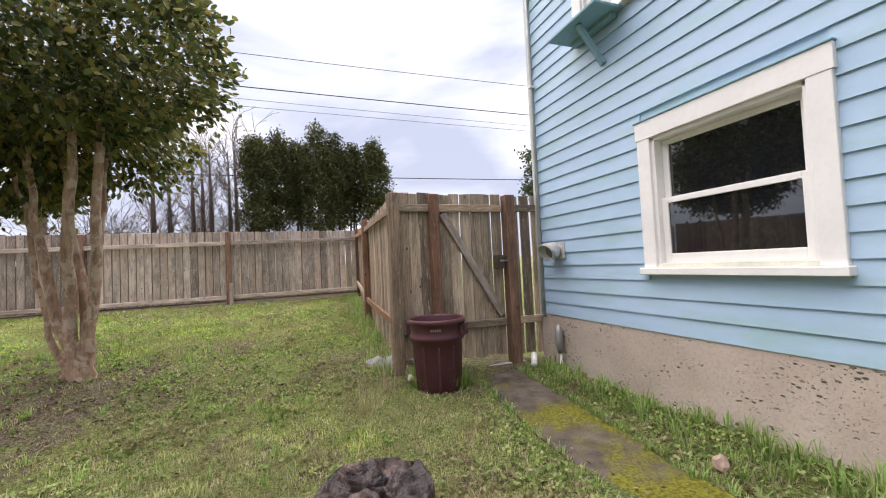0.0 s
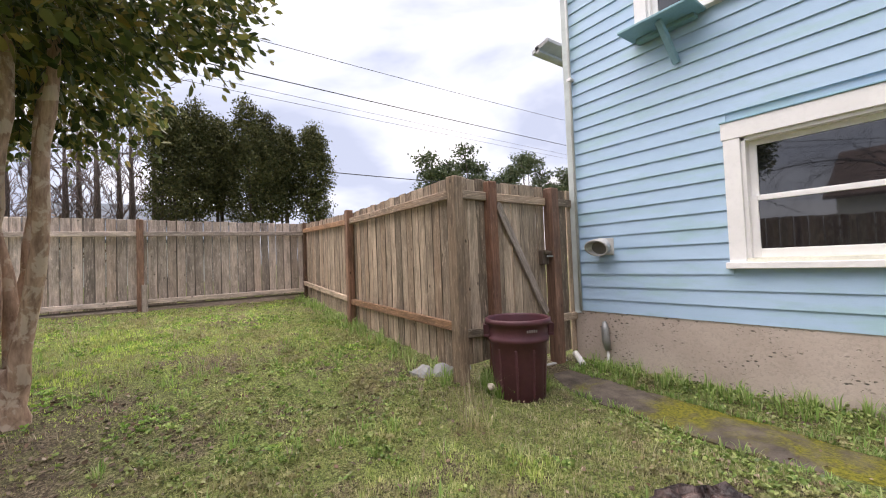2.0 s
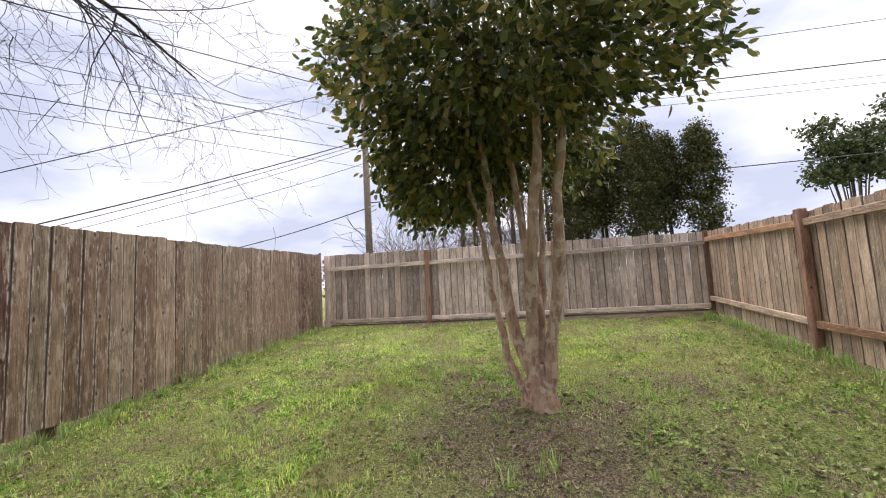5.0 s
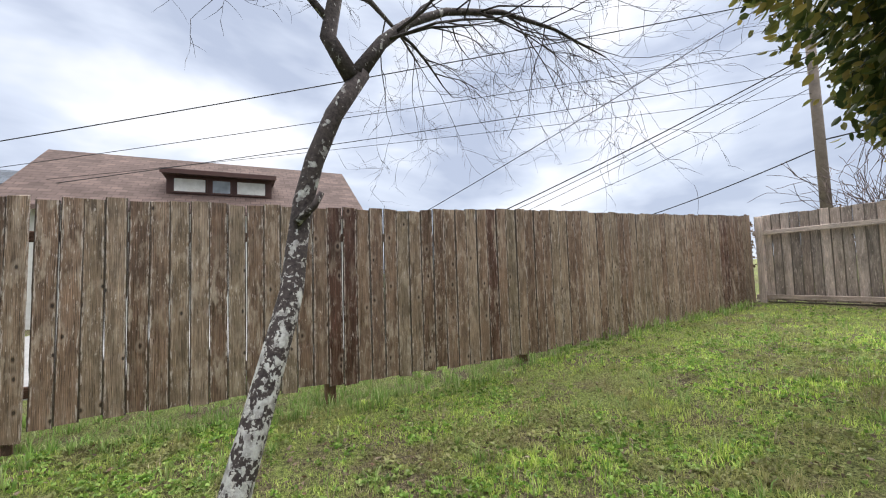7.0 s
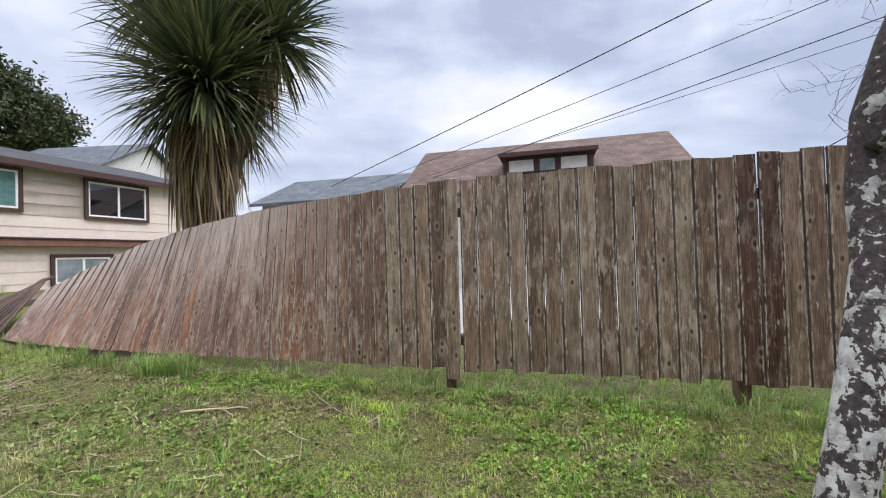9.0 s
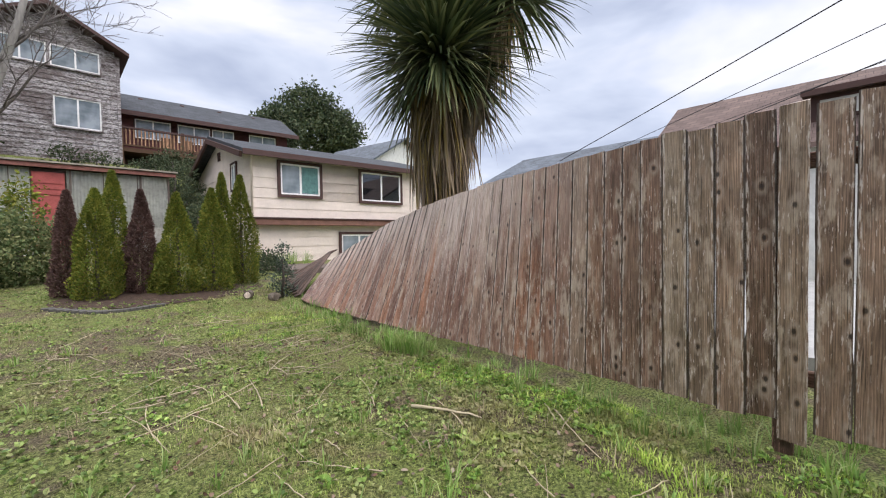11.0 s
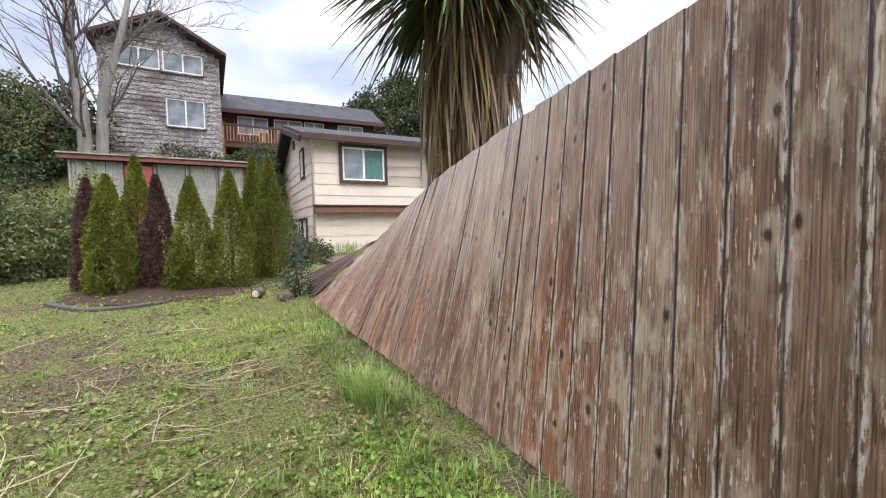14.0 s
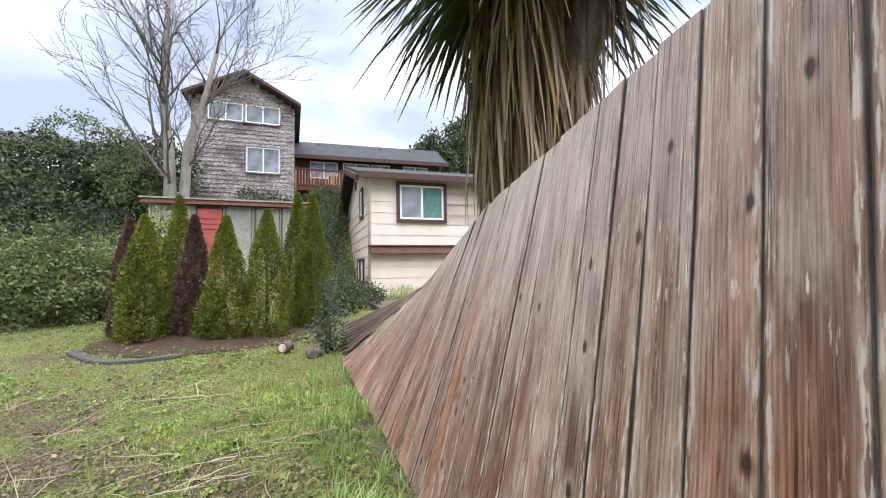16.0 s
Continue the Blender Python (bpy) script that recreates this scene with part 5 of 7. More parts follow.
def leaf_mass(name, lobes, n, size, mat, seed, label, category="bush", trunk=None, aspect=0.55, kind="", gap=0.3, each=10):
    """A bush or crown of leaf clumps in several uneven lobes, with stems inside."""
    ob = thing(name, label, category, kind=kind)
    nr = np.random.default_rng(seed)
    vol = [r[0] * r[1] * r[2] for _, r in lobes]
    C = []
    for (c, r), v in zip(lobes, vol):
        k = max(20, int(n / each * (v ** 0.67) / sum(u ** 0.67 for u in vol)))
        d = nr.normal(size=(k, 3))
        d /= np.linalg.norm(d, axis=1)[:, None]
        lump = 1 + 0.18 * np.sin(d[:, 0] * 5 + seed) * np.sin(d[:, 1] * 6) + 0.14 * np.sin(d[:, 2] * 9 + d[:, 0] * 7)
        C.append(np.array(c) + d * (nr.uniform(gap, 1.0, k) ** 0.45 * lump)[:, None] * np.array(r))
    C = np.concatenate(C)
    pts = (C[:, None, :] + nr.normal(size=(len(C), each, 3)) * size * np.array([1.1, 1.1, 0.8])).reshape(-1, 3)
    leaves("foliage", pts, size, mat, seed + 1, ob, "", aspect, 0.1)
    stems = []
    rr = random.Random(seed)
    for c, r in lobes:
        gx, gy = trunk if trunk else (c[0], c[1])
        foot = Vector((gx + rr.uniform(-.1, .1), gy + rr.uniform(-.1, .1), ground_z(gx, gy) - 0.1))
        t = max(0.02, 0.05 * max(r))
        stems.append([(foot, t * 1.6), (foot.lerp(Vector(c), 0.5) + Vector((rr.uniform(-.1, .1), rr.uniform(-.1, .1), 0)), t), (Vector(c) + Vector((0, 0, r[2] * 0.5)), t * 0.3)])
    for q in stems:
        tubes("stem", [q], DARKBARK, ob, "", 7)
    return ob


# small grey-green shrub by the fallen end
leaf_mass("shrub", [((-6.42, -6.42, 0.62), (0.19, 0.19, 0.3)), ((-6.40, -6.4, 1.0), (0.11, 0.11, 0.28))], 1000, 0.045, leafy("grey-green small leaves", [(0.04, 0.06, 0.04), (0.07, 0.095, 0.065), (0.10, 0.12, 0.085)], 0.6, 0.1), 90, "small grey-green shrub beside the fallen fence end")
# rhododendron thicket
leaf_mass("bush", [((-2.3, -9.6, 1.1), (1.0, 0.9, 0.9)), ((-1.0, -10.2, 1.2), (1.1, 1.0, 1.0)), ((0.4, -10.6, 1.5), (1.2, 1.1, 1.3)), ((-3.2, -10.3, 1.1), (0.8, 0.7, 0.8))], 56000, 0.066, BUSHLEAF, 91, "large dull-green evergreen shrub thicket")
leaf_mass("bush", [((2.2, -10.5, 1.7), (1.6, 1.3, 1.6)), ((4.0, -10.0, 2.2), (1.7, 1.5, 2.0))], 30000, 0.10, BUSHLEAF, 92, "large dull-green evergreen shrub thicket")
leaf_mass("conifer", [((-3.3, -11.6, 1.9), (0.3, 0.3, 0.75))], 1200, 0.08, THUJALEAF, 93, "yellow-green young conifer behind the shrubs", "shrub")
rc = random.Random(47)
lobes = []
for i in range(26):
    x = rc.uniform(-0.8, 10.5)
    y = rc.uniform(-21, -14.5)
    r = rc.uniform(0.7, 1.5)
    lobes.append(((x, y, ground_z(x, y) + r * rc.uniform(0.4, 1.0)), (r * 1.2, r, r * rc.uniform(0.7, 1.1))))
leaf_mass("tree_clump", lobes, 90000, 0.15, FARLEAF, 94, "dark scrubby trees on the bank", "trees")
leaf_mass("tree_clump", [((1.2, -19.5, 6.3), (1.3, 1.0, 0.9)), ((0.2, -19.5, 6.0), (0.9, 0.8, 0.7)), ((-0.6, -18.0, 4.6), (0.8, 0.8, 1.1))], 4500, 0.10, BUSHLEAF, 99, "thin-leaved tree rising above the scrub", "tree", trunk=(0.8, -19.5), gap=0.5)
leaf_mass("brush", [((-1.2, -12.8, 1.5), (0.9, 0.8, 0.9)), ((0.2, -13.2, 1.8), (1.1, 0.9, 1.2)), ((-2.0, -13.6, 1.4), (0.5, 0.6, 0.8)), ((1.9, -13.4, 1.9), (1.3, 0.9, 1.3)), ((-0.9, -15.2, 2.3), (0.9, 0.8, 1.0))], 16000, 0.08, FARLEAF, 88, "dark brush between the shed and the thicket")
leaf_mass("brush", [((-7.3, -9.6, 0.75), (0.45, 0.4, 0.3)), ((-7.0, -11.2, 0.9), (0.5, 0.7, 0.5)), ((-6.7, -8.9, 0.7), (0.4, 0.4, 0.3)), ((-7.6, -10.6, 0.7), (0.5, 0.5, 0.3))], 5000, 0.06, FARLEAF, 89, "low dark brush behind the conifers")


# ---- background houses ----
def slider(parent, name, m, w, h, frame_mat, inner=BLACK, trim=0.0, trim_mat=None, curtain=None, panes=2, glass=GLASSFAR):
    """A sliding window: pocket, frame, panes; m: pose of its lower left corner, x along the wall, -y outwards."""
    ob = part(name, boxes(*[d for d in ((0, w, -0.03, 0.03, 0, 0.05), (0, w, -0.03, 0.03, h - 0.05, h), (0, 0.05, -0.03, 0.03, 0.05, h - 0.05), (w - 0.05, w, -0.03, 0.03, 0.05, h - 0.05))], *[(w * k / panes - 0.03, w * k / panes + 0.03, -0.025, 0.03, 0.05, h - 0.05) for k in range(1, panes)]), frame_mat, parent)
    ob.matrix_basis = m
    for k in range(panes):
        pane = part("pane", boxes((w * k / panes + 0.03, w * (k + 1) / panes - 0.03, -0.004, 0.004, 0.05, h - 0.05)), glass, ob)
        if curtain and k == panes - 1:
            bm = bmesh.new()
            nn = 14
            v = [(bm.verts.new((w * k / panes + 0.05 + (w / panes - 0.1) * i / nn, -0.012 - 0.004 * (i % 2), 0.07)), bm.verts.new((w * k / panes + 0.05 + (w / panes - 0.1) * i / nn, -0.012 - 0.004 * (i % 2), h - 0.07))) for i in range(nn + 1)]
            for a, b in zip(v, v[1:]):
                bm.faces.new((a[0], b[0], b[1], a[1]))
            bmesh.ops.solidify(bm, geom=bm.faces[:], thickness=0.003)
            part("curtain", bm, curtain, ob)
    if trim:
        t = trim
        part("trim", boxes((-t, w + t, -0.05, 0.0, h, h + t), (-t, w + t, -0.05, 0.0, -t, 0), (-t, 0, -0.05, 0.0, 0, h), (w, w + t, -0.05, 0.0, 0, h)), trim_mat, ob)
    return ob


def gable_roof(parent, w, d, z, rise, over, mat, t=0.14, ends=0.35):
    """Two slopes over a body w along x and d along y; the ridge runs along x."""
    k = (d / 2 + over) / (d / 2)
    for s in (-1, 1):
        bm = bmesh.new()
        y0, y1 = d / 2, d / 2 + s * (d / 2 + over)
        z0, z1 = z + rise, z + rise - rise * k
        vs = [bm.verts.new(c) for c in ((-ends, y0, z0), (w + ends, y0, z0), (w + ends, y1, z1), (-ends, y1, z1), (-ends, y0, z0 + t), (w + ends, y0, z0 + t), (w + ends, y1, z1 + t), (-ends, y1, z1 + t))]
        for f in ((0, 1, 2, 3), (7, 6, 5, 4), (0, 4, 5, 1), (1, 5, 6, 2), (2, 6, 7, 3), (3, 7, 4, 0)):
            bm.faces.new([vs[i] for i in f])
        bmesh.ops.recalc_face_normals(bm, faces=bm.faces)
        part("roof", bm, mat, parent)


def house_body(parent, w, d, z0, z1, rise, mat, name="wall"):
    """Four walls with gables at both ends, as one closed shell."""
    bm = bmesh.new()
    box(bm, 0, w, 0, d, z0, z1)
    for x in (0.0, w - 0.15):
        vs = [bm.verts.new(c) for c in ((x, 0, z1), (x, d, z1), (x, d / 2, z1 + rise), (x + 0.15, 0, z1), (x + 0.15, d, z1), (x + 0.15, d / 2, z1 + rise))]
        for f in ((0, 1, 2), (5, 4, 3), (0, 3, 4, 1), (1, 4, 5, 2), (2, 5, 3, 0)):
            bm.faces.new([vs[i] for i in f])
    return part(name, bm, mat, parent)


def lap(parent, w, z0, z1, pitch, mat, y=-0.012, holes=(), x0=0.0, name="siding_board", t=0.02):
    z = z0
    while z < z1 - 0.02:
        h = min(pitch, z1 - z)
        spans = [(x0, w)]
        for a, b, c, d in holes:
            if z + h > c and z < d:
                spans = [s for p, q in spans for s in ((p, max(p, a)), (min(q, b), q)) if s[1] - s[0] > 0.02]
        for p, q in spans:
            V = [(p, y + 0.01, z), (p, y - t, z), (p, y - 0.004, z + h), (p, y + 0.01, z + h), (q, y + 0.01, z), (q, y - t, z), (q, y - 0.004, z + h), (q, y + 0.01, z + h)]
            F = [(0, 1, 2, 3), (7, 6, 5, 4), (1, 5, 6, 2), (0, 4, 5, 1), (3, 2, 6, 7), (0, 3, 7, 4)]
            put(name, mesh_from(name, V, F, mat), parent)
        z += pitch


def shingles(name, col, pitch=0.18):
    m = Mat(name, 0.9)
    v = m.vec("Object")
    b = m.n.new("ShaderNodeTexBrick")
    b.offset = 0.5
    for k, val in (("Scale", 1.0), ("Mortar Size", 0.008), ("Brick Width", 0.3), ("Row Height", pitch)):
        b.inputs[k].default_value = val
    b.inputs["Color1"].default_value = (*[c * 0.8 for c in col], 1)
    b.inputs["Color2"].default_value = (*[min(1, c * 1.2) for c in col], 1)
    b.inputs["Mortar"].default_value = (*[c * 0.45 for c in col], 1)
    m.l.new(v, b.inputs["Vector"])
    n = m.noise(v, 1.5, 5)
    return m.color(m.mix(1.0, b.outputs["Color"], m.ramp(n, (0.3, 0.75), (0.7, 1.2)), "MULTIPLY")).bump(b.outputs["Fac"], -0.3, 0.01).m


BEIGE = plain("beige board siding", (0.74, 0.64, 0.56), 0.7, 0.08, 2.0, 0.05)
ROOFDARK = shingles("charcoal shingles", (0.045, 0.05, 0.058))
ROOFBROWN = shingles("brown shingles", (0.125, 0.088, 0.076))
ROOFGREY = shingles("blue-grey shingles", (0.10, 0.115, 0.135))


def build_beige():
    ob = thing("beige_house", "beige two-storey house with brown trim and dark roof", "house")
    ang = 177.5
    ob.matrix_basis = pose(-7.93, -12.0, 0, 0, 0, ang)
    # local x runs along the front, local -y looks at the garden
    W, D = 7.4, 7.2
    ob.matrix_basis = ob.matrix_basis @ Matrix.Diagonal((1, 1, 1, 1))
    flip = pose(0, 0, 0)
    house_body(ob, W, D, 0.3, 3.85, 1.0, BEIGE)
    gable_roof(ob, W, D, 3.85, 1.0, 0.35, ROOFDARK, 0.12)
    wins = [(0.78, 2.02, 2.68, 3.62), (3.55, 5.2, 2.62, 3.62), (2.75, 4.1, 0.75, 1.45)]
    lap(ob, W, 0.5, 1.70, 0.30, BEIGE, holes=[wins[2]])
    lap(ob, W, 1.95, 3.84, 0.30, BEIGE, holes=wins[:2])
    part("ledge", boxes((-0.05, W, -0.30, -0.03, 1.74, 1.92), bevel=0.01), plain("red-brown ledge", (0.20, 0.10, 0.075), 0.7, 0.2), ob, "red-brown projecting ledge")
    part("ledge_cap", boxes((-0.08, W, -0.34, -0.03, 1.925, 1.965)), BROWNTRIM, ob)
    part("fascia", boxes((-0.35, W + 0.35, -0.42, -0.36, 3.70, 3.86)), BROWNTRIM, ob)
    for i, (a, b, c, d) in enumerate(wins):
        slider(ob, "window", pose(a, -0.05, c), b - a, d - c, WHITE, BLACK, 0.09, BROWNTRIM, TEAL if i == 0 else None, 2, GLASS if i == 1 else GLASSFAR)
    side = pose(0, 0, 0, 0, 0, -90)
    for d0, w, z, h in ((1.45, 0.55, 2.95, 0.8), (1.3, 0.6, 1.0, 0.6), (2.2, 0.5, 1.0, 0.6)):
        slider(ob, "window", pose(-0.02, d0 + w, z, 0, 0, -90), w, h, WHITE, BLACK, 0.06, BROWNTRIM)
    for k in range(11):
        put("siding_board", mesh_from("siding_board", *((lambda z: ([(0.0, 0, z), (-0.022, 0, z), (-0.004, 0, z + 0.3), (0, 0, z + 0.3), (0.0, D, z), (-0.022, D, z), (-0.004, D, z + 0.3), (0, D, z + 0.3)], [(0, 1, 2, 3), (7, 6, 5, 4), (1, 5, 6, 2), (0, 4, 5, 1), (3, 2, 6, 7), (0, 3, 7, 4)]))(0.5 + 0.3 * k)), BEIGE), ob)
    part("rake", boxes((-0.42, -0.34, -0.3, 3.75, -0.09, 0.07), m=pose(0, 0, 3.80, 15.5)), BROWNTRIM, ob)
    part("rake", boxes((-0.42, -0.34, -3.75, 0.3, -0.09, 0.07), m=pose(0, D, 3.80, -15.5)), BROWNTRIM, ob)
    part("gable_vent", boxes(*[(-0.04, 0.0, 3.45, 3.75, 4.15 + 0.06 * i, 4.19 + 0.06 * i) for i in range(5)]), BROWNTRIM, ob)
    tubes("downpipe", [[((-0.05, -0.06, 0.4), 0.035), ((-0.05, -0.06, 3.6), 0.035), ((-0.1, -0.3, 3.75), 0.035)]], BEIGE, ob, "", 8)


build_beige()


def build_silver():
    ob = thing("shingled_house", "tall silver-grey weathered shingle house with dark gable trim", "house")
    m = Mat("silver weathered shingles", 0.95)
    v = m.vec("Object")
    a, f = m.noise(m.vec("Object", (1, 1, 2)), 0.9, 5, 0.65), m.noise(m.vec("Object", (3.2, 3.2, 11)), 3, 4, 0.75)
    c = m.ramp(f, (0.40, (0.075, 0.06, 0.055)), (0.60, (0.54, 0.51, 0.51)))
    c = m.mix(m.math("MULTIPLY", m.ramp(a, (0.46, 0.0), (0.60, 1.0)), 0.72), c, (0.10, 0.072, 0.066))
    m.color(c).bump(f, 0.5, 0.02)
    ob.matrix_basis = pose(-1.75, -22.0, 0, 0, 0, 180)
    W, D = 4.25, 7.0
    wins = [(0.6, 2.05, 8.35, 9.2), (2.15, 3.65, 8.35, 9.2), (2.2, 3.65, 6.0, 7.2)]
    bm = bmesh.new()
    box(bm, 0, W, 0, D, 4.2, 9.25)
    vs = [bm.verts.new(k) for k in ((0, 0, 9.25), (W, 0, 9.25), (2.15, 0, 10.45), (0, 0.15, 9.25), (W, 0.15, 9.25), (2.15, 0.15, 10.45))]
    for q in ((0, 1, 2), (5, 4, 3), (0, 3, 4, 1), (1, 4, 5, 2), (2, 5, 3, 0)):
        bm.faces.new([vs[i] for i in q])
    part("wall", bm, m.m, ob)
    lap(ob, W, 4.6, 9.25, 0.2, m.m, holes=wins, name="shingle_course", t=0.03)
    for i, z in enumerate((9.25, 9.45, 9.65, 9.85, 10.05)):
        k = (10.45 - z) / 1.2
        lap(ob, 2.15 + (W - 2.15) * k - 0.1, z, z + 0.2, 0.2, m.m, x0=2.15 - 2.15 * k + 0.1, name="shingle_course", t=0.03)
    for s, (x1, z1) in ((-1, (-0.35, 9.22)), (1, (W + 0.35, 9.22))):
        bm = bmesh.new()
        pts = [(2.15, 10.55), (x1, z1)]
        vv = [bm.verts.new((px, y, pz + dz)) for y in (-0.55, D + 0.3) for dz in (0, 0.14) for px, pz in pts]
        for q in ((0, 1, 3, 2), (4, 6, 7, 5), (0, 4, 5, 1), (2, 3, 7, 6), (0, 2, 6, 4), (1, 5, 7, 3)):
            bm.faces.new([vv[i] for i in q])
        bmesh.ops.recalc_face_normals(bm, faces=bm.faces)
        part("roof", bm, BROWNTRIM, ob)
    for x in (0.0, W):
        part("corner_board", boxes((x - 0.06, x + 0.06, -0.06, 0.0, 4.4, 9.25)), m.m, ob)
    for a0, b0, c0, d0 in wins:
        slider(ob, "window", pose(a0, -0.05, c0), b0 - a0, d0 - c0, WHITE, BLACK, 0.05, m.m)


build_silver()


def build_wing():
    ob = thing("red_house", "long dark-red house with charcoal roof and a row of windows", "house")
    red = plain("dark red siding", (0.095, 0.032, 0.028), 0.7, 0.2, 3)
    ob.matrix_basis = pose(-6.0, -25.0, 0, 0, 0, 176)
    W, D = 8.4, 5.0
    wins = [(0.9, 2.4, 6.55, 7.5), (2.7, 4.2, 6.55, 7.5), (4.3, 5.4, 6.6, 7.5), (6.2, 7.7, 6.75, 7.5)]
    house_body(ob, W, D, 4.5, 7.9, 1.35, red)
    lap(ob, W, 5.0, 7.9, 0.22, red, holes=wins)
    gable_roof(ob, W, D, 7.9, 1.35, 0.6, ROOFDARK, 0.12, 0.5)
    part("fascia", boxes((-0.5, W + 0.5, -0.68, -0.6, 7.5, 7.72)), BROWNTRIM, ob)
    for a, b, c, d in wins:
        slider(ob, "window", pose(a, -0.03, c), b - a, d - c, WHITE, BLACK, 0.05, BROWNTRIM)
    for x in (1.2, 3.1, 5.0, 6.9):
        part("roof_vent", boxes((x, x + 0.22, 1.9, 2.15, 8.9, 9.12), bevel=0.02), BROWNTRIM, ob)
    deck = thing("deck", "weathered timber deck with slatted railing", "deck")
    deck.matrix_basis = pose(-6.1, -24.9, 0, 0, 0, 180)
    part("platform", boxes((0, 4.8, -2.1, 0, 5.45, 5.62)), WOOD_R, deck)
    for x in (0.05, 2.4, 4.75):
        part("post", boxes((x - 0.06, x + 0.06, -2.08, -1.96, 4.0, 6.62)), WOOD_R, deck)
    part("handrail", boxes((0, 4.8, -2.1, -1.98, 6.50, 6.58)), BROWNTRIM, deck)
    part("lower_rail", boxes((0.12, 4.68, -2.07, -2.01, 5.72, 5.79)), WOOD_R, deck)
    bal = boxes((-0.025, 0.025, -2.06, -2.02, 5.79, 6.5))
    me = bpy.data.meshes.new("baluster")
    bal.to_mesh(me)
    bal.free()
    me.materials.append(WOOD_R)
    for i in range(32):
        put("baluster", me, deck, "", pose(0.2 + 0.142 * i, 0, 0))
    for i, x in enumerate((2.0, 3.0)):
        ch = thing("deck_chair", "wooden slatted deck chair behind the railing", "chair", "deck chairs")
        ch.matrix_basis = pose(-6.1 - x, -23.9, 5.62, 0, 0, 20 * i)
        part("seat", boxes((-0.25, 0.25, -0.25, 0.25, 0.36, 0.40)), WOOD_R, ch)
        part("backrest", boxes((-0.25, 0.25, -0.29, -0.25, 0.40, 0.95)), WOOD_R, ch)
        for sx in (-0.22, 0.22):
            for sy in (-0.22, 0.22):
                part("leg", boxes((sx - 0.03, sx + 0.03, sy - 0.03, sy + 0.03, 0, 0.36)), WOOD_R, ch)


build_wing()


def build_shed():
    ob = thing("shed", "low shed of grey corrugated panels with a faded red door", "shed")
    sheet = plain("dull translucent sheeting", (0.56, 0.56, 0.51), 0.6, 0.25, 1.5, 0.1)
    redp = plain("faded red paint", (0.36, 0.085, 0.075), 0.7, 0.25, 3)
    ob.matrix_basis = pose(-2.2, -14.8, 0, 0, 0, 180)
    W, D = 4.2, 2.2
    part("frame", boxes((0, W, 0.12, D, 0.4, 3.30)), TRUNKGREY, ob)
    part("base_wall", boxes((0, W, -0.02, 0.12, 0.4, 1.75)), plain("grey base boards", (0.38, 0.36, 0.32), 0.9, 0.3, 2, 0.2), ob)
    x = 0.0
    while x < W - 0.1:
        if 1.15 < x + 0.3 and x < 1.85:
            x = 1.85
            continue
        w = min(0.76, W - x, 1.15 - x if x < 1.15 else 9)
        bm = bmesh.new()
        n = max(4, int(w / 0.038))
        cols = [(bm.verts.new((x + w * i / n, -0.03 + 0.012 * (i % 2), 1.75)), bm.verts.new((x + w * i / n, -0.03 + 0.012 * (i % 2), 3.28))) for i in range(n + 1)]
        for a, b in zip(cols, cols[1:]):
            bm.faces.new((a[0], b[0], b[1], a[1]))
        bmesh.ops.solidify(bm, geom=bm.faces[:], thickness=0.006)
        part("sheet", bm, sheet, ob)
        x += 0.78
    for xx in (0.0, 1.9, 2.7, 3.45, W - 0.05):
        part("batten", boxes((xx, xx + 0.05, -0.07, -0.045, 1.75, 3.28)), WOOD_F, ob)
    d = part("door", boxes((1.18, 1.82, -0.05, 0.0, 1.2, 3.2), bevel=0.01), redp, ob, "faded red door")
    for z in (2.6, 2.75, 2.9):
        part("slat", boxes((1.22, 1.78, -0.07, -0.052, z, z + 0.1)), redp, d)
    part("fascia", boxes((-0.15, W + 0.15, -0.2, -0.12, 3.30, 3.41)), plain("rusty brown fascia", (0.24, 0.10, 0.08), 0.8, 0.3), ob)
    part("roof", boxes((-0.2, W + 0.2, -0.25, D + 0.2, 3.425, 3.47)), plain("mossy felt roof", (0.30, 0.27, 0.22), 0.95, 0.3, 4, 0.2), ob)


build_shed()
# ivy along the bank above the shed
leaf_mass("ivy", [((-4.2 - 0.9 * i, -20.6 + 0.3 * (i % 2), 4.55 - 0.15 * (i % 3)), (0.7, 0.5, 0.4)) for i in range(7)] + [((-6.8 - 0.6 * (i % 3), -17.2 - 0.9 * i, 2.2 + 0.55 * i), (0.9, 0.7, 0.5)) for i in range(5)], 7000, 0.10, FARLEAF, 95, "dark ivy hanging over the bank", "ivy")


leaf_mass("brush", [((-7.0, -12.6, 1.1), (0.6, 0.7, 0.8)), ((-6.9, -13.6, 1.6), (0.6, 0.8, 1.0)), ((-7.0, -15.5, 2.2), (0.7, 1.0, 1.0)), ((-7.1, -17.5, 3.2), (0.9, 1.0, 1.0)), ((-7.4, -19.5, 4.2), (1.2, 0.9, 0.9))], 14000, 0.075, FARLEAF, 98, "dark tangled brush beside the beige house")


def far_house(name, x, y, rz, w, d, z0, z1, rise, wall, roof, label):
    ob = thing(name, label, "house")
    ob.matrix_basis = pose(x, y, 0, 0, 0, rz)
    house_body(ob, w, d, z0, z1, rise, wall)
    gable_roof(ob, w, d, z1, rise, 0.4, roof, 0.12)
    return ob


GREYWALL, PALEWALL = plain("grey house paint", (0.35, 0.36, 0.37), 0.8), plain("pale house paint", (0.62, 0.62, 0.60), 0.8)


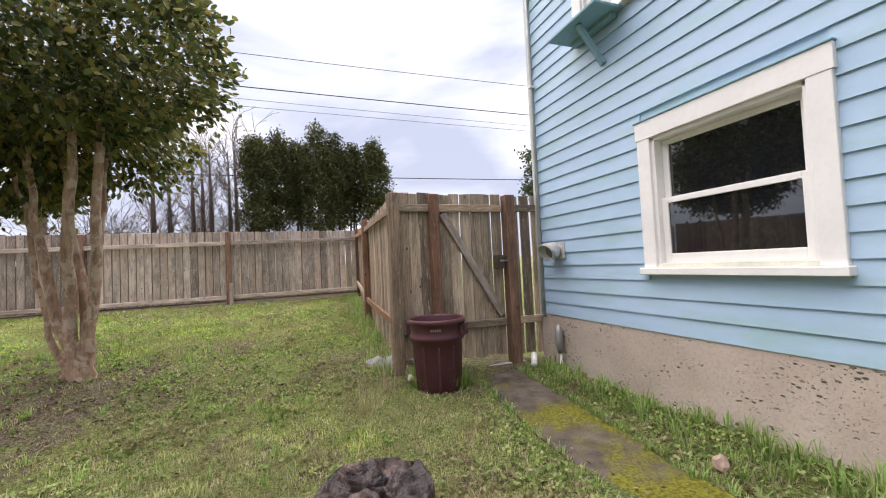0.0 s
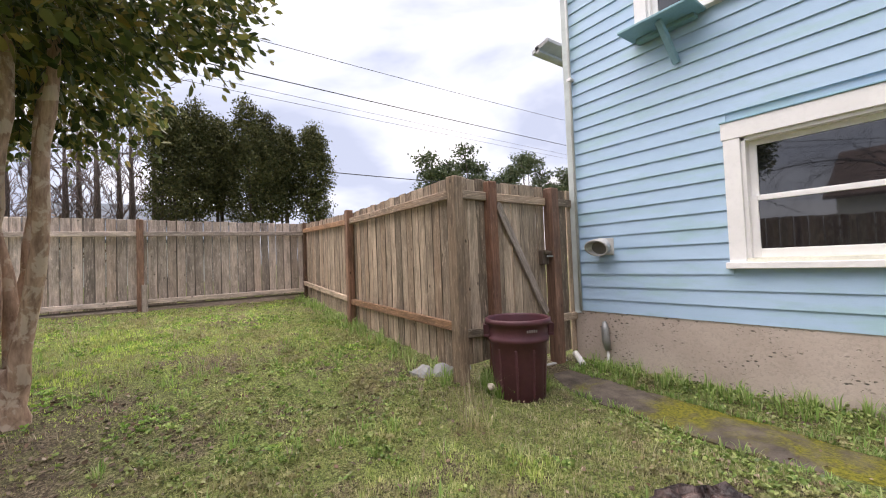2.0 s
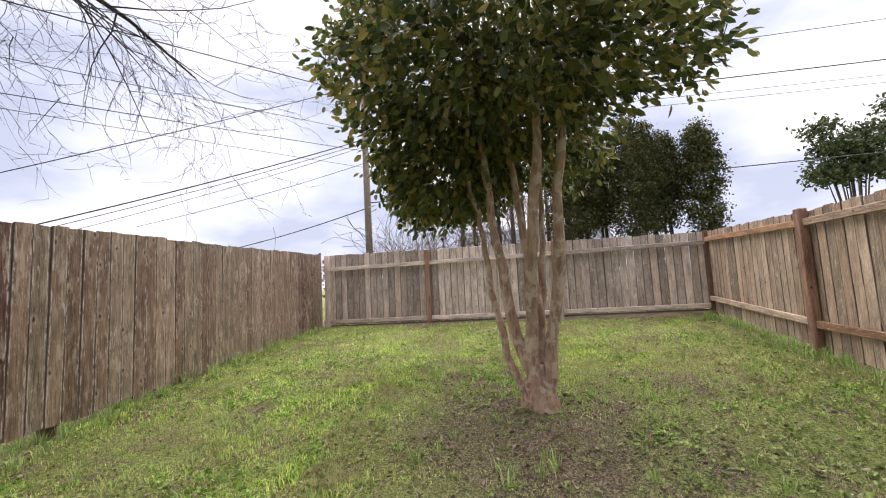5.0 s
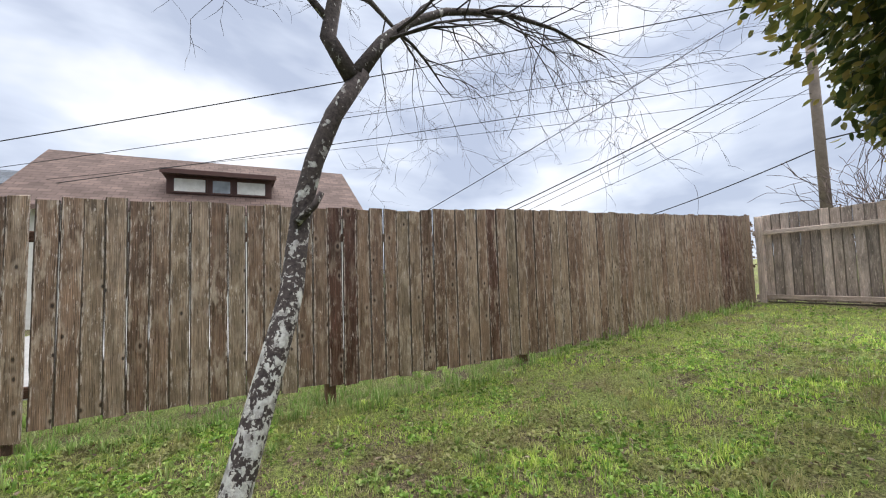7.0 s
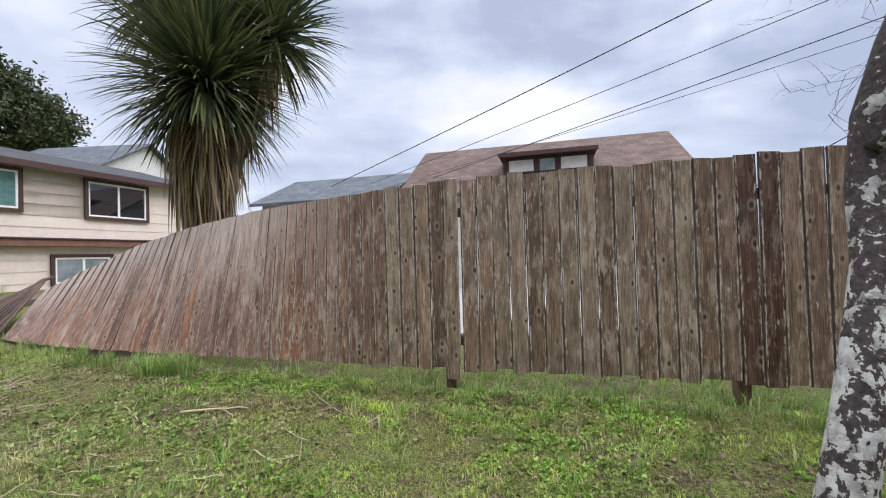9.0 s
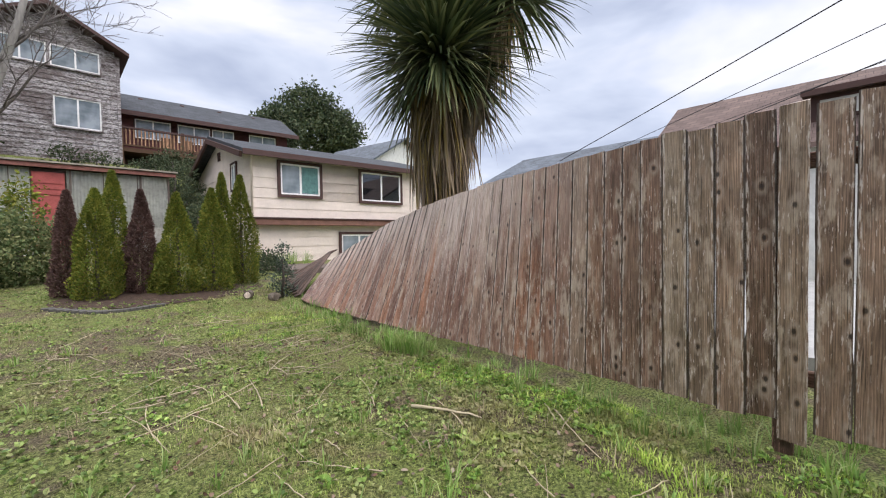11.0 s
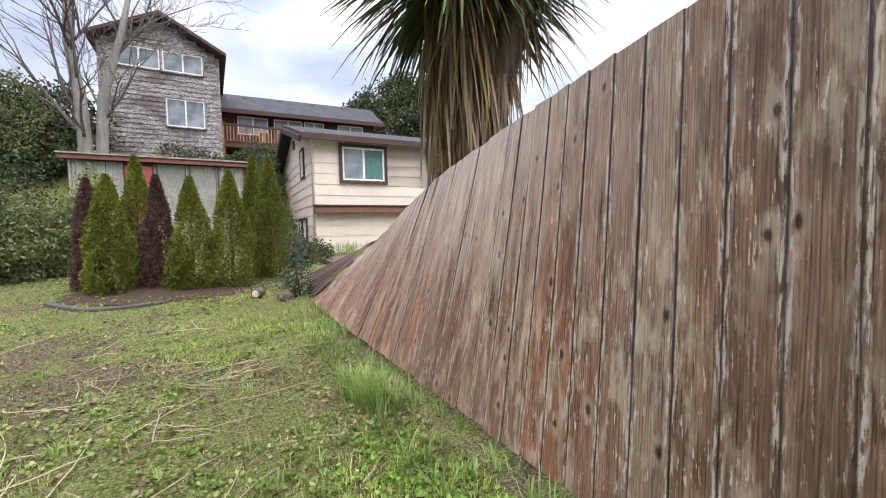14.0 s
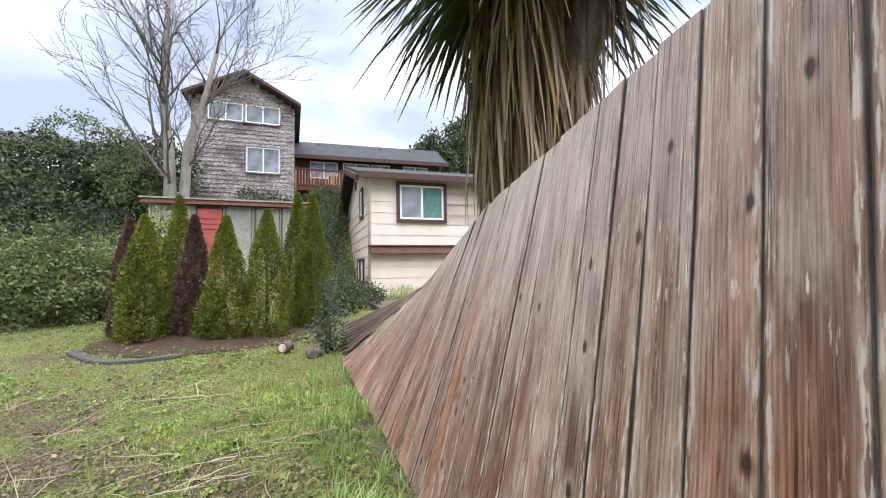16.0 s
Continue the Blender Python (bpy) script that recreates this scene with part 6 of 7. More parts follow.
def build_brown():
    ob = far_house("brown_roofed_house", -16.6, -3.95, 90, 9.05, 7.0, 0.0, 3.45, 2.2, PALEWALL, ROOFBROWN, "house with a brown shingle roof and a wide dormer")
    # local y is away from the garden; the dormer stands on the near slope
    x0, x1 = 3.35, 6.35
    part("dormer", boxes((x0, x1, 0.62, 2.0, 3.80, 4.58)), BROWNTRIM, ob)
    part("dormer_roof", boxes((x0 - 0.12, x1 + 0.12, 0.3, 2.1, 4.59, 4.67), m=None), ROOFBROWN, ob)
    part("dormer_fascia", boxes((x0 - 0.13, x1 + 0.13, 0.26, 0.297, 4.54, 4.68)), BROWNTRIM, ob)
    for a, b in ((x0 + 0.15, x0 + 1.1), (x1 - 1.1, x1 - 0.15)):
        slider(ob, "window", pose(a, 0.60, 4.0), b - a, 0.5, BROWNTRIM, BLACK, 0, None, None, 1)
        part("blind", boxes((a + 0.06, b - 0.06, 0.565, 0.58, 4.05, 4.45)), PALEWALL, ob, "pale roller blind")
    slider(ob, "window", pose(x0 + 1.2, 0.60, 4.0), 0.6, 0.5, BROWNTRIM, BLACK, 0, None, None, 1)


build_brown()
far_house("grey_roofed_house", -18.0, -11.2, 90, 5.8, 6.0, 0.0, 3.7, 1.35, GREYWALL, ROOFGREY, "house with a low blue-grey shingle roof")
far_house("pale_house", -16.2, -26.0, 101.5, 6.0, 6.5, 2.0, 5.9, 1.9, PALEWALL, ROOFGREY, "pale house with a grey gabled roof")
far_house("hilltop_house", 27.0, -58.0, 200, 11.0, 9.0, 9.0, 16.0, 2.4, PALEWALL, ROOFDARK, "pale house on the hilltop with dark eaves")
far_house("hilltop_house", 19.0, -64.0, 185, 9.0, 8.0, 9.0, 14.2, 1.2, GREYWALL, ROOFDARK, "low grey house on the hilltop")
far_house("grey_bungalow", -4.5, 19.5, 0, 6.5, 6.0, 0.5, 2.5, 1.5, PALEWALL, ROOFGREY, "pale bungalow with a grey roof beyond the fence")


# ---- background trees ----
def build_big_bare_tree():
    rng = random.Random(31)
    tree = thing("leafless_tree", "tall pale-barked leafless tree on the bank", "tree")
    base = Vector((-2.15, -17.3, ground_z(-2.15, -17.3) - 0.2))
    t1 = [(base, 0.25), (base + Vector((0.05, 0, 1.6)), 0.20), (base + Vector((0.12, 0, 3.4)), 0.165), (base + Vector((0.3, 0.1, 5.2)), 0.13), (base + Vector((0.25, 0, 7.5)), 0.10), (base + Vector((0.2, 0, 10.0)), 0.05)]
    t2 = [(base + Vector((-0.15, 0, 0.2)), 0.2), (base + Vector((-0.35, 0, 2.0)), 0.16), (base + Vector((-0.45, 0.1, 3.6)), 0.14), (base + Vector((-1.0, 0.1, 5.6)), 0.10), (base + Vector((-1.5, 0.2, 8.0)), 0.05)]
    tubes("trunk", [t1], GREYBARK, tree, "", 12)
    tubes("trunk", [t2], GREYBARK, tree, "", 12)
    out = []
    for path, cnt in ((t1, 17), (t2, 10)):
        for k in range(cnt):
            i = rng.uniform(1.3, len(path) - 1.05)
            j = int(i)
            p = Vector(path[j][0]).lerp(Vector(path[j + 1][0]), i - j)
            a = rng.uniform(0, 6.28)
            grow(p, (math.cos(a), math.sin(a) * 0.7, rng.uniform(0.7, 1.7)), rng.uniform(2.2, 3.6), path[j][1] * 0.36, 3, rng, 0.16, 4, 0.58, -0.03, 5, out, None, 0.7)
    out = [[(p, max(r, 0.007)) for p, r in path] for path in out]
    tubes("branchwork", out, bark("grey-brown twigs", (0.07, 0.06, 0.056), (0.17, 0.15, 0.135)), tree, "", 4)


build_big_bare_tree()
leaf_mass("round_tree", [((-25, -40, 13.2), (4.2, 3.5, 3.2)), ((-23.5, -40, 15.2), (2.8, 2.5, 2.2)), ((-27.0, -40, 12.6), (2.6, 2.5, 2.6))], 15000, 0.34, FARLEAF, 96, "dark round evergreen tree behind the houses", "tree", trunk=(-25, -40))
leaf_mass("round_tree", [((-15.6, -29, 9.2), (1.6, 1.4, 2.0))], 6000, 0.22, FARLEAF, 97, "dark evergreen tree behind the red house", "tree", trunk=(-15.6, -29))

# tall clipped conifers beyond the far fence
for i, (x, h, w) in enumerate(((-0.95, 4.75, 0.85), (-0.42, 5.05, 0.9), (0.1, 4.9, 0.85), (0.62, 5.2, 0.95), (1.15, 5.1, 0.9), (1.68, 4.9, 0.85), (2.2, 4.85, 0.75))):
    yy = 12.1 + 0.35 * ((i * 7) % 3 - 1)
    ob = leaf_mass("tall_conifer", [((x, yy, 2.75 + 0.2 * (i % 3)), (w * 0.5, 0.4, 0.6)), ((x + 0.05, yy, 3.7), (w * 0.56, 0.45, 0.7)), ((x - 0.04, yy, 4.3), (w * 0.48, 0.4, 0.6)), ((x, yy, h - 0.3), (w * 0.28, 0.26, 0.42))], 12500, 0.064, HEDGELEAF, 100 + i, "tall olive-green conifer with bare lower trunk", "tree", trunk=(x, yy))
    ob["group"] = "row of tall conifers"
# thin leafless trees beside them
for i in range(8):
    rr = random.Random(200 + i)
    x, y, h = -3.6 + 0.34 * i + rr.uniform(-.1, .1), 13.4 + rr.uniform(-.7, .7), rr.uniform(4.0, 4.9)
    tr = thing("poplar", "thin leafless tree with upright twigs", "tree", "leafless trees beyond the fence", at=(x, y, ground_z(x, y) - 0.2))
    tubes("trunk", [[((0, 0, 0), 0.08), ((0.03, 0, h * 0.5), 0.065), ((0, 0, h), 0.012)]], DARKBARK, tr, "", 7)
    out = []
    for k in range(22):
        a = rr.uniform(0, 6.28)
        grow((0.02, 0, h * rr.uniform(0.3, 0.95)), (math.cos(a) * 0.5, math.sin(a) * 0.5, 1.0), rr.uniform(0.5, 0.95), 0.011, 2, rr, 0.18, 3, 0.6, 0, 4, out, None, 0.5)
    tubes("twigwork", [[(p, max(r, 0.006)) for p, r in q] for q in out], BUDTWIG, tr, "", 4)
# trees beyond the gate
rr = random.Random(77)
for i, (x, z, w, h) in enumerate(((56, 22.0, 4.0, 5.0), (66, 23.5, 5.0, 6.5), (77, 21.5, 5.0, 5.5), (89, 24.0, 6.5, 7.0), (104, 23.5, 7.5, 7.0), (122, 25.5, 9.0, 8.5))):
    lobes = [((x + rr.uniform(-.9, .9) * w, 80 + rr.uniform(-2, 2), z + rr.uniform(-0.9, 0.85) * h), (w * rr.uniform(0.28, 0.5), 3, h * rr.uniform(0.14, 0.3))) for k in range(11)]
    lobes.append(((x, 80, z - h * 0.7), (w * 1.1, 3, h * 0.5)))
    leaf_mass("windblown_tree", lobes, 5000, 0.75, FARLEAF, 120 + i, "dark green ragged wind-shaped tree beyond the gate", "tree", trunk=(x, 80))
leaf_mass("round_bush", [((-7.1, 20, 2.3), (1.4, 1.0, 0.9)), ((-5.6, 22, 2.3), (1.2, 1.0, 0.8))], 2500, 0.10, BUSHLEAF, 121, "green bush beyond the corner of the fence")
# twiggy hedge over the far fence
rr = random.Random(61)
hedge = thing("twiggy_hedge", "leafless reddish twiggy hedge beyond the fence", "hedge")
out = []
for k in range(120):
    x = rr.uniform(-6.3, -3.4)
    grow((x, 14 + rr.uniform(-.6, .6), 0.9), (rr.uniform(-.5, .5), rr.uniform(-.4, .4), 1), rr.uniform(1.4, 2.6) * (0.8 + 0.2 * math.sin(x * 2)), 0.016, 2, rr, 0.2, 3, 0.45, 0, 4, out, None, 0.6)
tubes("twigwork", [[(p, max(r, 0.006)) for p, r in q] for q in out], BUDTWIG, hedge, "", 4)
leaf_mass("brown_bush", [((-9.5 + 1.5 * i, 17.5, 2.0), (1.2, 0.8, 1.0)) for i in range(5)], 1500, 0.12, leafy("sparse russet leaves", [(0.10, 0.06, 0.03), (0.16, 0.10, 0.05)], 0.8), 122, "sparse russet bushes beyond the fence")

# ---- pole and cables ----
pole = thing("utility_pole", "weathered grey wooden utility pole with a crossarm", "utility pole", at=(-7.9, 17.0, 0.5))
tubes("shaft", [[((0, 0, 0), 0.15), ((-0.05, 0, 5), 0.135), ((-0.10, 0, 10.5), 0.115)]], TRUNKGREY, pole, "", 12)
part("crossarm", boxes((-1.1, 0.9, -0.06, 0.06, 9.4, 9.52), bevel=0.01), TRUNKGREY, pole)


def cable(a, b, sag=0.3, r=0.012):
    a, b = Vector(a), Vector(b)
    n = 14
    path = [(a.lerp(b, i / n) - Vector((0, 0, sag * 4 * (i / n) * (1 - i / n))), r) for i in range(n + 1)]
    ob = tubes("cable", [path], WIRE, None, "", 5)
    tagged(ob, "thin black overhead cable", "cable", "overhead cables")


P = (-7.95, 17.0)
for z, e, r in ((9.48, (-20.17, -10.0, 4.32), 0.016), (7.90, (-21.17, -10.0, 4.12), 0.010), (7.08, (-20.72, -10.0, 3.33), 0.011), (6.38, (-20.81, -10.0, 3.77), 0.007)):
    cable((*P, z), e, 0.15, r)
for z, e, r in ((10.0, (-15.5, 6.0, 2.7), 0.013), (7.6, (-15.2, 8.9, 2.9), 0.02), (7.45, (-15.2, 9.3, 2.9), 0.012), (7.3, (-15.2, 9.9, 2.9), 0.010), (6.6, (-15.0, 13.3, 3.9), 0.010), (4.7, (-15.5, 17.8, 3.4), 0.02)):
    cable((*P, z), e, 0.12, r)
for a, b, s, r in (((-8, 17, 9.8), (60, 24, 15.2), 0.6, 0.013), ((-8, 17.2, 8.6), (60, 24, 11.9), 0.3, 0.022), ((-8, 17.1, 8.1), (60, 24, 10.9), 0.3, 0.009), ((-8, 17.1, 7.8), (60, 24, 10.6), 0.3, 0.009), ((-8, 17, 4.9), (60, 24, 7.9), 0.2, 0.022)):
    cable(a, b, s, r)


# ---- litter, weeds and grass ----
def inside(x, y):
    return -6.45 < x < 2.72 and -9.5 < y < (10.0 if x < 1.2 else 4.2) and not (1.38 + 0.12 * max(0, y - 1.6) < x < 1.98 + 0.13 * max(0, y - 1.6) and y < 4.3) and not (x > 1.05 and y > 4.2)


def scatter(n, rng, near=2.2, soft=True):
    """Places on the lawn, thickest along the stretch the path of feet takes."""
    line = [Vector((0, 0.2)), Vector((-1.9, 1.5)), Vector((-3.0, 0.8)), Vector((-4.6, 0.0)), Vector((-6.0, -1.6))]
    out = []
    while len(out) < n:
        x, y = rng.uniform(-6.45, 2.72), rng.uniform(-9.5, 10)
        if not inside(x, y):
            continue
        p = Vector((x, y))
        d = min((p - (a + (b - a) * max(0, min(1, (p - a).dot(b - a) / (b - a).length_squared)))).length for a, b in zip(line, line[1:]))
        if soft and rng.random() > near / max(near, d):
            continue
        out.append((x, y))
    return out


def bare(x, y):
    """0 where the grass is thick, 1 on bare soil."""
    k = noise.noise((x * 0.55, y * 0.55, 7.3)) * 0.9 + noise.noise((x * 1.9, y * 1.9, 1.7)) * 0.8 - 0.08
    k += 0.9 * math.exp(-((x + 2.3) ** 2 + (y - 4.8) ** 2) / 1.6)
    k += 0.45 * math.exp(-((x + 4.6) ** 2 + (y + 4.2) ** 2) / 5.0)
    k -= 0.6 * math.exp(-((x + 6.4) ** 2) / 0.5)
    k -= 0.5 if y > 6.5 else 0
    k -= 0.45 * math.exp(-((x + 5.0) ** 2 / 2.5 + (y - 4.0) ** 2 / 8.0))
    k += 0.25 * math.exp(-((x + 4.8) ** 2 + (y + 1.8) ** 2) / 3.0)
    return max(0.0, min(1.0, 0.5 + k))


def blades(name, tufts, mat, seed, label, thin=None):
    """tufts: x, y, z, height, spread, count; every blade bends outwards."""
    rng = np.random.default_rng(seed)
    T = np.repeat(np.array([t[:5] for t in tufts]), [int(t[5]) for t in tufts], axis=0)
    n = len(T)
    an = rng.uniform(0, 2 * math.pi, n)
    out = np.stack([np.cos(an), np.sin(an), np.zeros(n)], 1)
    side = np.stack([-np.sin(an), np.cos(an), np.zeros(n)], 1)
    h = T[:, 3] * rng.uniform(0.5, 1.25, n)
    base = T[:, :3] + out * (T[:, 4] * rng.uniform(0, 0.7, n))[:, None]
    lean = rng.uniform(0.15, 1.0, n) * 0.75
    w = (np.clip(h * 0.06, 0.0018, 0.0036 if thin is None else thin) * rng.uniform(0.7, 1.4, n))[:, None]
    up = np.array([0, 0, 1.0])
    m = base + up * (h * 0.6)[:, None] + out * (h * lean * 0.35)[:, None]
    t = base + up * (h * (1 - 0.35 * lean))[:, None] + out * (h * lean)[:, None]
    V = np.stack([base - side * w, base + side * w, m + side * w * 0.8, m - side * w * 0.8, t], 1).reshape(-1, 3)
    i = np.arange(n)[:, None] * 5
    F = np.concatenate([i + np.array([[0, 1, 2]]), i + np.array([[0, 2, 3]]), i + np.array([[3, 2, 4]])])
    ob = put(name, quick_mesh(name, V, F, mat))
    return tagged(ob, label, "grass", kind="stuff")


rg = random.Random(77)
tufts = []
for x, y in scatter(175000, rg):
    k = bare(x, y)
    if rg.random() < k * 0.7:
        continue
    tufts.append((x, y, ground_z(x, y) - 0.004, rg.uniform(0.012, 0.036) * (1.25 - 0.6 * k) * (1.5 if noise.noise((x * 1.3, y * 1.3, 4.4)) > 0.3 else 1.0), 0.035, 4))
blades("lawn_grass", tufts, GRASS, 1, "short bright green uneven lawn grass")
long_t = []
for _ in range(900):  # long grass at the foot of walls and fences
    s = rg.random()
    if s < 0.45:
        y = rg.uniform(-6, 10)
        x = lerp(LB, max(-1, y))[0] + rg.uniform(-0.1, 0.35)
    elif s < 0.75:
        y, x = rg.uniform(-1.5, 4.0), 2.72 - abs(rg.gauss(0, 0.22))
    elif s < 0.9:
        f = rg.random()
        x, y = 0.95 + 0.4 * f + rg.uniform(-0.3, 0.0), 4.2 + 5.8 * f
    else:
        a = rg.uniform(0, 6.28)
        x, y = 1.3 + 0.27 * math.cos(a), 3.86 + 0.27 * math.sin(a)
    long_t.append((x, y, ground_z(x, y) - 0.01, rg.uniform(0.08, 0.2), 0.05, 12))
for _ in range(420):  # along the path's edges
    y = rg.uniform(-1.0, 4.0)
    xl = 1.42 + 0.13 * max(0, y - 1.6)
    x = rg.choice((xl - abs(rg.gauss(0, 0.05)) + 0.02, xl + 0.54 + abs(rg.gauss(0, 0.06))))
    long_t.append((x, y, -0.03, rg.uniform(0.03, 0.08), 0.05, 10))
for _ in range(620):
    x, y = rg.uniform(-6, 0.5), rg.uniform(-5, 9)
    long_t.append((x, y, ground_z(x, y) - 0.01, rg.uniform(0.06, 0.14), 0.07, 14))
for x, y in ((-6.25, -3.0), (-6.3, -3.15), (-6.2, -3.2), (-6.3, -2.9)):
    long_t.append((x, y, ground_z(x, y) - 0.01, 0.24, 0.16, 130))
for _ in range(650):  # rank grass on the far side of the long fence
    y = rg.uniform(-0.8, 10)
    x = lerp(LB, max(-1, y))[0] - rg.uniform(0.03, 0.9)
    long_t.append((x, y, ground_z(x, y) - 0.01, rg.uniform(0.05, 0.12), 0.08, 12))
for k in range(26):
    x, y = -7.9 - rg.uniform(0.3, 1.3), -11.2 + rg.uniform(-.2, .2)
    long_t.append((x, y, ground_z(x, y), 0.4, 0.1, 10))
blades("long_grass", long_t, RANKGRASS, 2, "long rank grass along the fence and wall foot")
dry = [(0.75 + rg.uniform(-.35, .35), 3.75 + rg.uniform(-.3, .4), 0.03, rg.uniform(0.15, 0.36), 0.1, 7) for _ in range(14)]
dry += [(rg.uniform(-4, 0), rg.uniform(5.5, 9.5), 0.42, rg.uniform(0.06, 0.16), 0.15, 14) for _ in range(170)]
dry += [(rg.uniform(-6, 0.5), rg.uniform(-6, 5), 0.0, rg.uniform(0.04, 0.12), 0.12, 12) for _ in range(420)]
blades("dry_grass", [(x, y, ground_z(x, y), h, s, c) for x, y, z, h, s, c in dry], STRAW, 3, "dry straw-coloured grass stalks", 0.0017)

W = []
for x, y in scatter(52000, rg):
    if noise.noise((x * 1.1, y * 1.1, 12.5)) + 0.5 * noise.noise((x * 4.3, y * 4.3, 2.5)) < rg.uniform(-0.35, 0.25) or rg.random() < bare(x, y) * 0.55:
        continue
    k = rg.randint(4, 7)
    z = ground_z(x, y) + rg.uniform(0.006, 0.022)
    W += [(x + rg.uniform(-.012, .012), y + rg.uniform(-.012, .012), z) for _ in range(k)]
for _ in range(700):
    y = rg.uniform(-1.0, 4.0)
    x = 2.72 - abs(rg.gauss(0, 0.2))
    z = ground_z(x, y) + 0.01
    W += [(x + rg.uniform(-.03, .03), y + rg.uniform(-.03, .03), z + rg.uniform(0, 0.04)) for _ in range(6)]
W = np.array(W)
wr = np.random.default_rng(9)
an = wr.uniform(0, 6.28, len(W))
weed = leaves("weeds", W, 0.026, WEED, 10, None, "", 0.75, 0.0, np.stack([np.cos(an), np.sin(an), np.full(len(W), 0.45)], 1), 0.2)
tagged(weed, "low broad-leaved weeds among the grass", "weeds", kind="stuff")
L = [(x, y, ground_z(x, y) + 0.012) for x, y in scatter(13000, rg) if rg.random() < 0.25 + 0.75 * bare(x, y)]
for _ in range(900):
    x, y = -2.3 + rg.gauss(0, 0.75), 4.8 + rg.gauss(0, 0.7)
    L.append((x, y, ground_z(x, y) + 0.012))
for _ in range(350):
    x, y = 1.1 + rg.gauss(0, 0.35), 1.4 + rg.gauss(0, 0.6)
    L.append((x, y, ground_z(x, y) + 0.014))
L = np.array(L)
an = wr.uniform(0, 6.28, len(L))
lit = leaves("leaf_litter", L, 0.034, LITTER, 12, None, "", 0.6, 0.0, np.stack([np.cos(an), np.sin(an), np.full(len(L), 0.15)], 1), 0.2)
tagged(lit, "scattered fallen brown leaves", "leaves", kind="stuff")


def stalk(x, y, ln, ang, r, name="stalk", label="dry pale palm stalk lying in the grass"):
    pts = []
    bend = rg.uniform(-0.5, 0.5)
    px, py, a = x, y, ang
    for i in range(7):
        pts.append((Vector((px, py, ground_z(px, py) + r + 0.012 + 0.012 * (i % 2) * rg.random())), r * (1 - 0.55 * i / 6)))
        px, py, a = px + math.cos(a) * ln / 6, py + math.sin(a) * ln / 6, a + bend / 6
    ob = tubes(name, [pts], STRAW, None, "", 5)
    return tagged(ob, label, "stalk", "dry stalks on the lawn")


for _ in range(95):
    stalk(rg.uniform(-6.1, -3.6), rg.uniform(-5.6, -0.4), rg.uniform(0.2, 0.8), rg.uniform(0, 6.28), rg.uniform(0.002, 0.006))
for _ in range(20):
    stalk(-5.7 + rg.gauss(0, 0.4), -3.9 + rg.gauss(0, 0.4), rg.uniform(0.3, 0.8), rg.uniform(-0.5, 0.7), rg.uniform(0.002, 0.0055))
for x, y, ln, a, r in ((-4.4, 0.0, 0.35, 0.4, 0.02), (-3.9, -0.4, 0.5, 0.6, 0.012), (-5.4, -1.9, 0.5, 2.2, 0.014)):
    stalk(x, y, ln, a, r, "stick", "pale broken stick lying in the grass")

